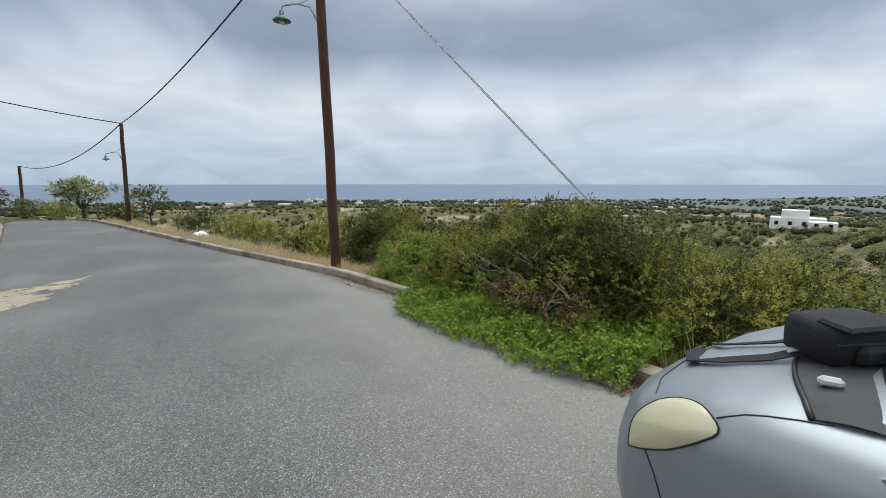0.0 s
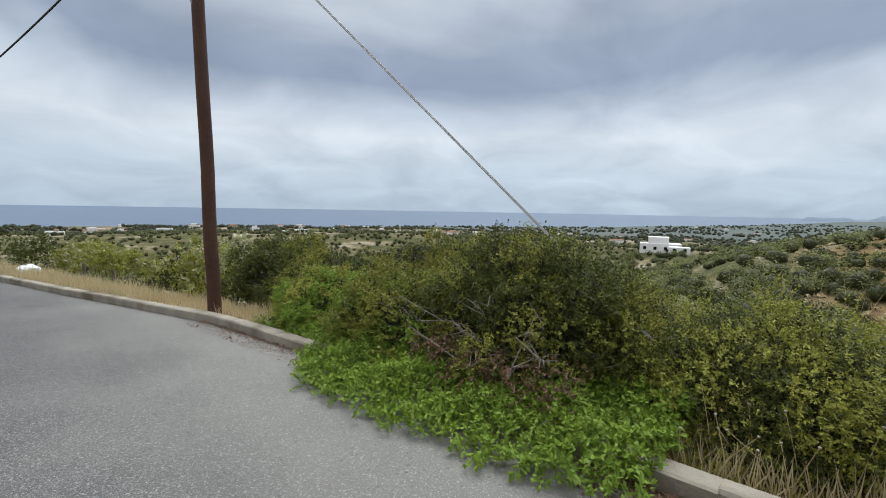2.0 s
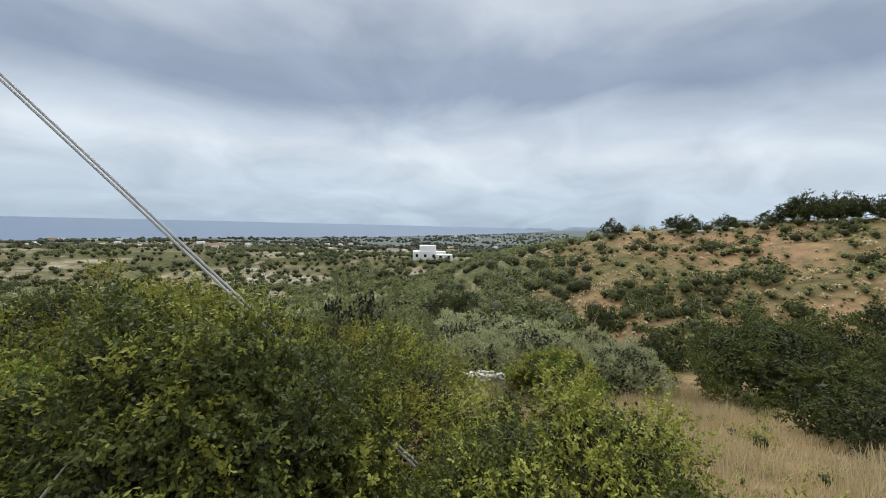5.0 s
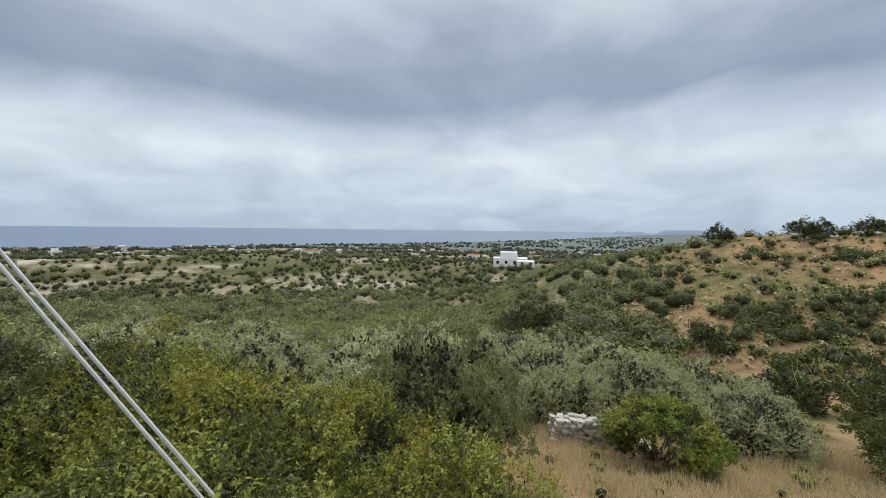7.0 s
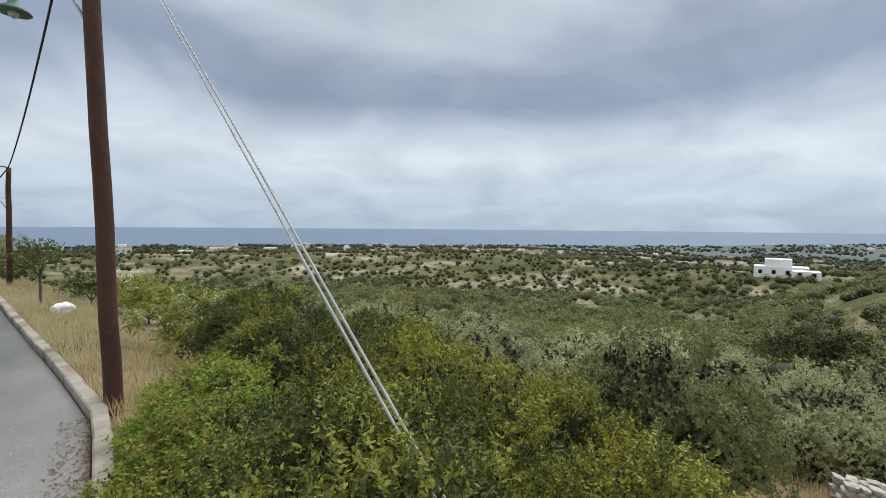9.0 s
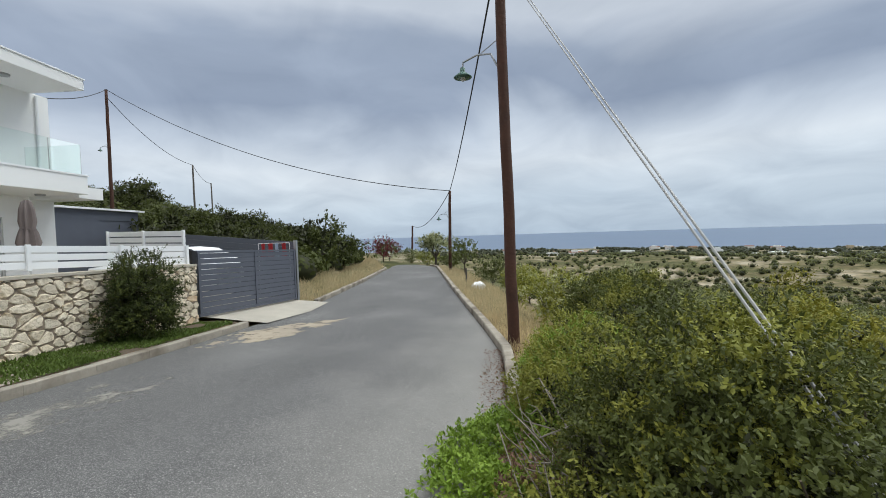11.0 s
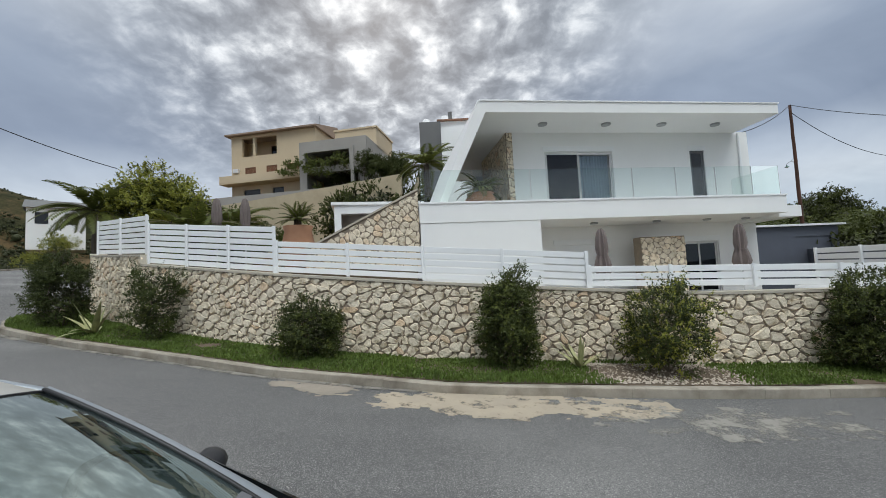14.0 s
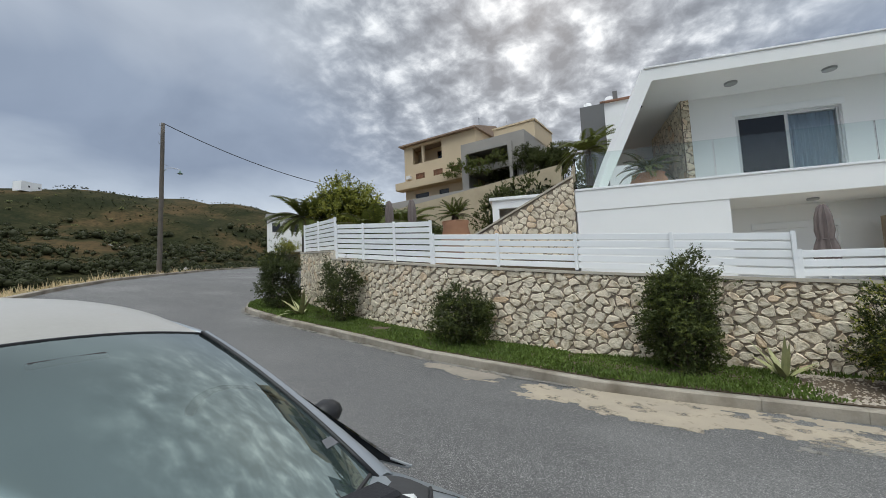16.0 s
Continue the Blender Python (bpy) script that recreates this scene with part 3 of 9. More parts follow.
def pale_ridges(m):
    """North of the ravine the earth is grey-green with pale limestone bared in bands along the slopes; the dry hill stays ochre."""
    nt = m.node_tree
    N, L = nt.nodes.new, nt.links.new
    b = nt.nodes["Principled BSDF"]
    under = b.inputs["Base Color"].links[0].from_socket
    tc, sep = N("ShaderNodeTexCoord"), N("ShaderNodeSeparateXYZ")
    L(tc.outputs["Object"], sep.inputs[0])
    n1 = N("ShaderNodeTexNoise"); n1.inputs["Scale"].default_value, n1.inputs["Detail"].default_value = 0.03, 5
    L(tc.outputs["Object"], n1.inputs["Vector"])
    q = N("ShaderNodeMath"); q.operation = "MULTIPLY_ADD"; q.inputs[1].default_value = 0.10
    L(sep.outputs["X"], q.inputs[0]); L(sep.outputs["Y"], q.inputs[2])
    w = N("ShaderNodeMath"); w.operation = "MULTIPLY_ADD"; w.inputs[1].default_value = 30.0
    L(n1.outputs["Fac"], w.inputs[0]); L(q.outputs[0], w.inputs[2])
    north = N("ShaderNodeMapRange")
    north.inputs["From Min"].default_value, north.inputs["From Max"].default_value = 19.0, 27.0
    L(w.outputs[0], north.inputs["Value"])
    mp = N("ShaderNodeMapping"); mp.inputs["Scale"].default_value = (0.022, 0.022, 0.32)
    L(tc.outputs["Object"], mp.inputs["Vector"])
    n2 = N("ShaderNodeTexNoise"); n2.inputs["Scale"].default_value, n2.inputs["Detail"].default_value, n2.inputs["Roughness"].default_value = 1.0, 9, 0.65
    L(mp.outputs[0], n2.inputs["Vector"])
    r = N("ShaderNodeValToRGB")
    for k, (at, col) in enumerate(((0.42, (0.095, 0.10, 0.045)), (0.50, (0.17, 0.15, 0.085)), (0.565, (0.30, 0.26, 0.19)), (0.65, (0.50, 0.46, 0.385)))):
        e = r.color_ramp.elements[k] if k < 2 else r.color_ramp.elements.new(at)
        e.position, e.color = at, (*col, 1)
    L(n2.outputs["Fac"], r.inputs[0])
    mx = N("ShaderNodeMix"); mx.data_type = "RGBA"
    L(north.outputs[0], mx.inputs[0]); L(under, mx.inputs[6]); L(r.outputs[0], mx.inputs[7])
    # stones, dry tufts and bare spots, a step to a stride across
    n3 = N("ShaderNodeTexNoise"); n3.inputs["Scale"].default_value, n3.inputs["Detail"].default_value, n3.inputs["Roughness"].default_value = 0.45, 8, 0.72
    L(tc.outputs["Object"], n3.inputs["Vector"])
    spots = N("ShaderNodeValToRGB")
    for k, (at, col) in enumerate(((0.36, (0.42, 0.46, 0.40)), (0.47, (0.85, 0.86, 0.82)), (0.56, (1.08, 1.02, 0.92)), (0.68, (1.35, 1.30, 1.15)))):
        e = spots.color_ramp.elements[k] if k < 2 else spots.color_ramp.elements.new(at)
        e.position, e.color = at, (*col, 1)
    L(n3.outputs["Fac"], spots.inputs[0])
    mul = N("ShaderNodeMix"); mul.data_type, mul.blend_type = "RGBA", "MULTIPLY"
    mul.inputs[0].default_value = 0.9
    L(mx.outputs[2], mul.inputs[6]); L(spots.outputs[0], mul.inputs[7])
    L(mul.outputs[2], b.inputs["Base Color"])


pale_ridges(M["ground"])


def odd_stones(m):
    """A few of the stones are rusty ochre."""
    nt = m.node_tree
    N, L = nt.nodes.new, nt.links.new
    b = nt.nodes["Principled BSDF"]
    under = b.inputs["Base Color"].links[0].from_socket
    oi, mr, mx = N("ShaderNodeObjectInfo"), N("ShaderNodeMapRange"), N("ShaderNodeMix")
    mr.inputs["From Min"].default_value, mr.inputs["From Max"].default_value = 0.86, 1.0
    mr.inputs["To Max"].default_value = 0.65
    L(oi.outputs["Random"], mr.inputs["Value"])
    mx.data_type = "RGBA"
    mx.inputs[7].default_value = (0.60, 0.39, 0.22, 1)
    L(mr.outputs[0], mx.inputs[0]); L(under, mx.inputs[6])
    L(mx.outputs[2], b.inputs["Base Color"])


odd_stones(M["stone"])


def run_on(m):
    """Let the grain run on from piece to piece, so that no two pieces repeat it."""
    nt = m.node_tree
    geo = nt.nodes.new("ShaderNodeNewGeometry")
    for n in [n for n in nt.nodes if n.type == "TEX_NOISE"]:
        nt.links.new(geo.outputs["Position"], n.inputs["Vector"])


for kind_of in ("stone", "concrete"):
    run_on(M[kind_of])

# ---- the lie of the land ----
ROAD_Z = [(-37, 4.4), (-29.5, 3.4), (-23.5, 2.7), (-20, 2.35), (-17.35, 1.95), (-13.8, 1.42), (-10.3, 1.0), (-6, 0.55), (-3, 0.26), (0, 0.0), (8, -0.33), (12, -0.45), (18, -0.52), (26, -0.64), (34, -0.8), (60, -2.2)]
KERB_R = [(-60, -66), (-37, -34), (-29.5, -20), (-23.5, -12.5), (-20, -8.8), (-17.35, -5.9), (-13, -1.8), (-11, -0.3), (-9, 0.7), (-6, 1.45), (-2, 1.6), (1, 1.53), (2.2, 1.5), (5, 1.33), (7.5, 1.05), (9.3, 0.55), (11.5, -0.1), (17.6, -2.0), (31, -6.0), (38, -10.5), (45, -18)]
# upper bend: inner and outer edges of the asphalt
BEND_IN = [(-8.2, -11, 1.08), (-9.0, -11.8, 1.17), (-10.4, -12.5, 1.27), (-13, -13.6, 1.6), (-18, -15.6, 2.1), (-26, -19, 2.8), (-40, -25, 3.9)]
BEND_OUT = [(-0.3, -11, 1.08), (-2.5, -13.8, 1.42), (-5.9, -17.35, 1.95), (-8.8, -20, 2.35), (-12.5, -23.5, 2.7), (-20, -29.5, 3.4), (-34, -37, 4.4)]
KERB_L = [(-12.4, -10.4), (-11.4, -8.6), (-10.3, -7.6), (-8, -6.8), (-5.9, -6.3), (-2.9, -5.45), (0.5, -4.95), (3.7, -4.8), (5.3, -4.85), (9.3, -5.2), (13.2, -5.6), (20, -7.0), (29, -9.2), (36, -13), (42, -20)]
DROP = [(0, 0.0), (0.7, -0.10), (2, -0.5), (4, -1.1), (8, -2.35), (12, -3.5), (16, -4.7), (30, -8.4), (60, -12.6), (100, -16.3), (140, -19.0), (158, -18.4), (200, -15.2), (250, -16.8), (330, -23), (700, -41), (1150, -57), (1300, -70), (6000, -90)]


def road_z(y):
    return lerp_table(y, ROAD_Z)


def kerb_right(y):
    return lerp_table(y, KERB_R)


def kerb_left(y):
    return lerp_table(y, KERB_L)


def smooth(a, b, x):
    t = min(1.0, max(0.0, (x - a) / (b - a)))
    return t * t * (3 - 2 * t)


def inner_y(x):
    return float(np.interp(-x, [-p[0] for p in BEND_IN], [p[1] for p in BEND_IN]))


def outer_y(x):
    return float(np.interp(-x, [-p[0] for p in BEND_OUT], [p[1] for p in BEND_OUT]))


CREST = [(56, -40), (70, -15), (80, -6.3), (85.5, -3.8), (91, -2.2), (95, -0.6), (98, 1.0), (104, 1.5), (108.6, 2.3), (114, 3.9), (121, 5.4), (130, 7.0), (145, 7.0), (160, 2.0), (175, -20)]


def land(x, y):
    """Height of the ground."""
    zr = road_z(max(-37.0, min(60.0, y)))
    east = x - kerb_right(max(-60, min(45, y))) - 0.3
    north = (y - 40.0) * 0.8
    d = max(east, north) if min(east, north) < 0 else math.hypot(max(east, 0), max(north, 0))
    r = math.hypot(x, y)
    z = zr
    if d > 0:
        z = zr + lerp_table(d, DROP)
        z += smooth(40, 300, d) * 7.0 * fbm(x * 0.006, y * 0.006, 1.3) * (1 - smooth(800, 1100, d))
        z += smooth(4, 25, d) * 0.7 * fbm(x * 0.06, y * 0.06, 4.1)
    # hillside over the road on the west
    w = -(x + 8.5)
    if w > 0:
        rise = 0.10 * min(w, 14) + 0.26 * max(0, min(w - 14, 45)) + 0.10 * max(0, w - 59)
        z += rise * (1 - smooth(35, 120, y)) * smooth(0, 9, y - inner_y(x)) * (1 - smooth(200, 600, r))
    # dry hill across the ravine to the south-east: a face of worn terraces up to a long crest
    az = math.degrees(math.atan2(x, y))
    if 56 < az < 175 and 30 < r < 400:
        top = lerp_table(az, CREST)
        f = min(1.0, max(0.0, (r - 38) / 44))
        f += 0.035 * math.sin(f * 22 + 2.0 * fbm(x * 0.03, y * 0.03, 2.2)) * f * (1 - f) * 4
        face = -9.5 + (top + 9.5) * f ** 0.9 + 0.5 * fbm(x * 0.05, y * 0.05, 8.8) - 0.07 * max(0.0, r - 84)
        k = smooth(30, 42, r)
        z += k * max(0.0, face - z)
    # knoll with a small house over the upper road
    z += 4.8 * math.exp(-((x + 47) ** 2 + (y + 49) ** 2) / 90)
    # high hills to the south-west, past a dip
    if y < -30:
        z -= 9 * smooth(-30, -80, y) * (1 - smooth(-100, -220, y))
        for cx, cy, h, sx, sy in ((-310, -400, 70, 190, 150), (-120, -480, 57, 200, 150), (-480, -250, 47, 150, 150)):
            z += h * math.exp(-((x - cx) / sx) ** 2 - ((y - cy) / sy) ** 2)
        z += smooth(-60, -200, y) * 9 * fbm(x * 0.012, y * 0.012, 7.7)
    return z


def build_ground():
    n = 190
    t = np.linspace(-1, 1, n)
    k = 8.3
    axis = np.sinh(t * k) / math.sinh(k) * 4700
    verts = []
    for yy in axis:
        for xx in axis:
            y, x = float(yy), float(xx)
            z = land(x, y)
            if kerb_left(y) - 0.4 < x < kerb_right(y) + 0.15 and -40 < y < 45:
                z -= 0.12
            if x < 0.5 and outer_y(x) - 0.6 < y < inner_y(x) + 0.5 and y < -10:
                z -= 0.35
            if house_yard(x, y):
                z = min(z, 0.0) - 0.2
            verts.append((x, y, z))
    faces = [(j * n + i, j * n + i + 1, (j + 1) * n + i + 1, (j + 1) * n + i) for j in range(n - 1) for i in range(n - 1)]
    me = bpy.data.meshes.new("ground")
    me.from_pydata(verts, [], faces)
    ob = mesh_part("ground", me, "ground", smooth=True)
    tagged(ob, "dry brown and green hillside ground falling to the sea", "ground", kind="structure")


def house_yard(x, y):
    return -16 < x < -7.2 and -6 < y < 13


def strip(name, ys, left, right, zfun, mat, label, cat, n=8, crown=0.0):
    verts, faces = [], []
    for y in ys:
        a, b = left(y), right(y)
        for i in range(n + 1):
            f = i / n
            verts.append((a + (b - a) * f, y, zfun(y) + crown * (1 - (2 * f - 1) ** 2)))
    for j in range(len(ys) - 1):
        for i in range(n):
            k = j * (n + 1) + i
            faces.append((k, k + 1, k + n + 2, k + n + 1))
    me = bpy.data.meshes.new(name)
    me.from_pydata(verts, [], faces)
    ob = mesh_part(name, me, mat, smooth=True)
    tagged(ob, label, cat, kind="structure")
    return ob


build_ground()


def build_road():
    """The asphalt: down the street, and round the upper bend."""
    rows = []
    for k in range(7):
        for f in ([0, 0.25, 0.5, 0.75] if k < 6 else []):
            a = Vector(BEND_IN[k]).lerp(Vector(BEND_IN[k + 1]), f)
            b = Vector(BEND_OUT[k]).lerp(Vector(BEND_OUT[k + 1]), f)
            rows.append((a, b))
    rows = rows[::-1]
    for k in range(-21, 88):
        y = k * 0.5
        rows.append((Vector((kerb_left(y) + 0.02, y, road_z(y))), Vector((kerb_right(y) - 0.02, y, road_z(y)))))
    n = 10
    verts = []
    for a, b in rows:
        for i in range(n + 1):
            p = a.lerp(b, i / n)
            verts.append((p.x, p.y, p.z + 0.03 * (1 - (2 * i / n - 1) ** 2)))
    faces = [(j * (n + 1) + i, j * (n + 1) + i + 1, (j + 1) * (n + 1) + i + 1, (j + 1) * (n + 1) + i) for j in range(len(rows) - 1) for i in range(n)]
    me = bpy.data.meshes.new("road")
    me.from_pydata(verts, [], faces)
    tagged(mesh_part("road", me, "asphalt", smooth=True), "worn grey asphalt village road", "road", kind="structure")


build_road()


def sea_z(r):
    """The water's surface; its far rim lifts to the level of the true horizon."""
    return -60 + 0.01056 * max(0.0, r - 1300)


COAST = [(-20, 1215), (3.7, 1233), (23, 1250), (36, 1393), (52, 1503), (67, 1706), (80.6, 2280), (86, 2895), (91, 4000), (100, 4400)]


def plain_z(x, y):
    """Height of the coastal plain, which falls gently to the shore."""
    r, az = math.hypot(x, y), math.degrees(math.atan2(x, y))
    c = lerp_table(az, COAST)
    f = (r - 1000) / (c - 1000)
    return max(land(x, y) if r < 1400 else -99, -57 + (sea_z(c) + 57.5) * f)


def build_sea():
    radii = [600, 1000, 1300, 1700, 2200, 2900, 3700, 4900]
    az = [radians(-60 + 5 * k) for k in range(42)]
    verts = [(r * math.sin(a), r * math.cos(a), sea_z(r)) for a in az for r in radii]
    n = len(radii)
    faces = [(i * n + k, (i + 1) * n + k, (i + 1) * n + k + 1, i * n + k + 1) for i in range(len(az) - 1) for k in range(n - 1)]
    me = bpy.data.meshes.new("water")
    me.from_pydata(verts, [], faces)
    tagged(mesh_part("water", me, "sea", smooth=True), "calm blue-grey sea reaching the horizon", "sea", kind="structure")


build_sea()


# ---- kerbs ----
def kerb_run(name, ys, edge, side, height, width, label):
    """Concrete kerb stones, each a part with worn edges. side: +1 kerb lies to the east of its edge."""
    run = thing(name, label, "kerb", kind="structure")
    rnd = random.Random(5)
    for a, b in zip(ys, ys[1:]):
        p, q = Vector((edge(a), a, road_z(a))), Vector((edge(b), b, road_z(b)))
        d = (q - p)
        ln = d.length + 0.028
        ang = math.atan2(d.y, d.x)
        bm = box_bm(0, ln, -width if side > 0 else 0, 0 if side > 0 else width, -0.15, height + rnd.uniform(-0.004, 0.004), bevel=0.02)
        for v in bm.verts:
            v.co += Vector((0, rnd.uniform(-0.005, 0.005), rnd.uniform(-0.005, 0.005)))
        ob = part("kerb_stone", bm, "concrete", run)
        ob.matrix_world = Matrix.Translation(p) @ pose(0, 0, 0, 0, -math.degrees(math.asin(d.z / d.length)), math.degrees(ang))
    return run


kerb_run("kerb_right", [-36.5, -35.8, -35, -34.2, -33.4, -32.6, -31.8, -31, -30.2, -29.5, -28.8, -28.1, -27.4, -26.7] + [-26 + 0.7 * i for i in range(22)] + [-10.7 + 0.975 * i for i in range(12)] + [1.0 + 0.95 * i for i in range(34)], kerb_right, 1, 0.13, 0.17, "weathered concrete kerb along the valley side")
kerb_run("kerb_left", [-12.4, -11.9, -11.3] + [-10.4 + 0.935 * i for i in range(22)], kerb_left, -1, 0.14, 0.16, "weathered concrete kerb before the stone wall")
kerb_run("kerb_left_far", [13.2 + 1.0 * i for i in range(22)], kerb_left, -1, 0.14, 0.16, "weathered concrete kerb under the dry bank")

# ---- boundary wall of stones ----
WALL = [(-15.5, -13.8, 3.45), (-12.4, -12.6, 3.25), (-10.2, -10.5, 2.97), (-8.47, -7.62, 2.74), (-8.45, -7.585, 2.5), (-7.2, -3.55, 2.04), (-6.9, -0.55, 1.73), (-6.6, 2.57, 1.45), (-6.4, 4.95, 1.27), (-6.25, 8.85, 1.20)]
WALL_S = [0.0]
for (x0, y0, _), (x1, y1, _) in zip(WALL, WALL[1:]):
    WALL_S.append(WALL_S[-1] + math.hypot(x1 - x0, y1 - y0))


def wall_at(s):
    """Place, coping height and outward way along the boundary wall."""
    x, y, z = (float(np.interp(s, WALL_S, [w[k] for w in WALL])) for k in range(3))
    i = max(0, min(len(WALL) - 2, int(np.searchsorted(WALL_S, s)) - 1))
    d = Vector((WALL[i + 1][0] - WALL[i][0], WALL[i + 1][1] - WALL[i][1], 0)).normalized()
    return Vector((x, y, z)), d, Vector((d.y, -d.x, 0))


def cell(site, others, box):
    """The piece of a box nearest to a site: its corners, clipped by the bisectors."""
    poly = [Vector(p) for p in box]
    for o in others:
        mid, nrm = (site + o) / 2, (o - site)
        out = []
        for a, b in zip(poly, poly[1:] + poly[:1]):
            da, db = (a - mid).dot(nrm), (b - mid).dot(nrm)
            if da <= 0:
                out.append(a)
            if (da < 0 < db) or (db < 0 < da):
                out.append(a.lerp(b, da / (da - db)))
        poly = out
        if len(poly) < 3:
            return []
    return poly


def rubble(width, height, size, rnd):
    """Irregular stone outlines filling a rectangle, each shrunk for its joint."""
    sites = []
    rows = max(2, round(height / (size * 0.8)))
    for j in range(rows + 2):
        k = -size
        while k < width + size:
            sites.append(Vector((k + rnd.uniform(-0.2, 0.2) * size, (j - 0.5 + rnd.uniform(-0.33, 0.33)) * height / rows, 0)))
            if rnd.random() < 0.42:
                sites.append(Vector((k + 0.5 * size, (j + rnd.uniform(-0.3, 0.3)) * height / rows, 0)))
            k += size * rnd.uniform(0.75, 2.0)
    box = [(0, 0, 0), (width, 0, 0), (width, height, 0), (0, height, 0)]
    out = []
    for s in sites:
        near = [o for o in sites if o is not s and (o - s).length < size * 3]
        poly = cell(s, near, box)
        if len(poly) < 3:
            continue
        c = sum(poly, Vector()) / len(poly)
        small = []
        for p in poly:
            v = p - c
            if v.length > 0.02:
                small.append(c + v * max(0.3, (v.length - 0.012) / v.length))
        if len(small) >= 3:
            soft = []
            for a, b, d in zip(small[-1:] + small[:-1], small, small[1:] + small[:1]):
                soft += [b.lerp(a, 0.28), b.lerp(d, 0.28)]
            out.append((c, soft))
    return out


def stone_mesh(c, poly, deep, rnd):
    """A stone with a bulging worn face, from its outline; y is outward."""
    n = len(poly)
    poly = [p + Vector((rnd.uniform(-0.017, 0.017), rnd.uniform(-0.017, 0.017), 0)) for p in poly]
    verts = [(p.x - c.x, 0.0, p.y - c.y) for p in poly]
    f = deep * rnd.uniform(0.45, 1.0)
    verts += [((p.x - c.x) * 0.97, -f * 0.6, (p.y - c.y) * 0.97) for p in poly]
    verts += [((p.x - c.x) * 0.84 + rnd.uniform(-.01, .01), -f * rnd.uniform(0.85, 1.2), (p.y - c.y) * 0.84 + rnd.uniform(-.01, .01)) for p in poly]
    faces = []
    for k in range(2):
        for i in range(n):
            j = (i + 1) % n
            faces.append((k * n + i, k * n + j, (k + 1) * n + j, (k + 1) * n + i))
    faces.append(tuple(range(2 * n, 3 * n)))
    me = bpy.data.meshes.new("stone")
    me.from_pydata(verts, [], faces)
    return me


def build_boundary_wall():
    wall = thing("wall_street", "rubble stone boundary wall with pale mortar and flat coping", "stone wall", kind="structure")
    rnd = random.Random(11)
    bm, cb = bmesh.new(), bmesh.new()
    total = WALL_S[-1]
    n = int(total / 0.6)
    cs = [wall_at(s) for s in sorted([total * i / n for i in range(n + 1)] + [k + e for k in WALL_S[1:-1] for e in (-0.001, 0.001)])]
    for (p, d, o), (q, d2, o2) in zip(cs, cs[1:]):
        for b, out, z0, z1, back in ((bm, 0.0, -1.9, -0.05, 0.32), (cb, 0.05, -0.05, 0.0, 0.38)):
            a = [p + o * out + Vector((0, 0, z0)), q + o2 * out + Vector((0, 0, z0)), q - o2 * back + Vector((0, 0, z0)), p - o * back + Vector((0, 0, z0))]
            e = [v + Vector((0, 0, z1 - z0)) for v in a]
            v = [b.verts.new(t) for t in a + e]
            for f in ((4, 5, 6, 7), (0, 1, 5, 4), (2, 3, 7, 6), (3, 2, 1, 0), (1, 2, 6, 5), (3, 0, 4, 7)):
                b.faces.new([v[i] for i in f])
    for b in (bm, cb):
        bmesh.ops.remove_doubles(b, verts=b.verts, dist=0.004)
    part("mortar_core", bm, "mortar", wall)
    part("coping", cb, "coping", wall, "flat pale stone coping")
    for c, poly in rubble(total / 1.28, 1.85, 0.172, rnd):
        c, poly = Vector((c.x * 1.28, c.y, 0)), [Vector((v.x * 1.28, v.y, 0)) for v in poly]
        p, d, o = wall_at(c.x)
        if c.x < 3.5:
            continue
        me = stone_mesh(c, poly, 0.042, rnd)
        ob = mesh_part("stone", me, "stone", wall)
        ob.matrix_world = Matrix.Translation((p.x, p.y, p.z - 0.05 - 1.85 + c.y)) @ Matrix((( d.x, -o.x, 0, 0), (d.y, -o.y, 0, 0), ((cs[1][0].z - cs[0][0].z) * 0, 0, 1, 0), (0, 0, 0, 1)))


# ---- slatted white fence on the wall ----
def fence_run(name, a, b, slats, slat_h, gap, label, posts, post_up=0.02, mat="white_paint", thick=0.025):
    """Horizontal slats between posts; a and b are the ends at the foot of the fence."""
    a, b = Vector(a), Vector(b)
    run = thing(name, label, "fence", Matrix.Translation(a))
    d = b - a
    flat = Vector((d.x, d.y, 0))
    ln, ux = flat.length, flat.normalized()
    turn = Matrix(((ux.x, -ux.y, 0, 0), (ux.y, ux.x, 0, 0), (d.z / ln, 0, 1, 0), (0, 0, 0, 1)))
    for i in range(slats):
        z = 0.03 + i * (slat_h + gap)
        bm = box_bm(0, ln, -thick / 2, thick / 2, z, z + slat_h, bevel=0.004)
        bm.transform(turn)
        part("slat", bm, mat, run)
    top = 0.03 + slats * (slat_h + gap) - gap + post_up
    for k in range(posts):
        f = ln * k / (posts - 1)
        bm = box_bm(f - 0.03, f + 0.03, -0.07, -0.018, 0.0, top, bevel=0.004)
        bm.transform(turn)
        part("post", bm, mat, run)
    return run


def on_wall(s, back=0.16):
    p, d, o = wall_at(s)
    return p - o * back


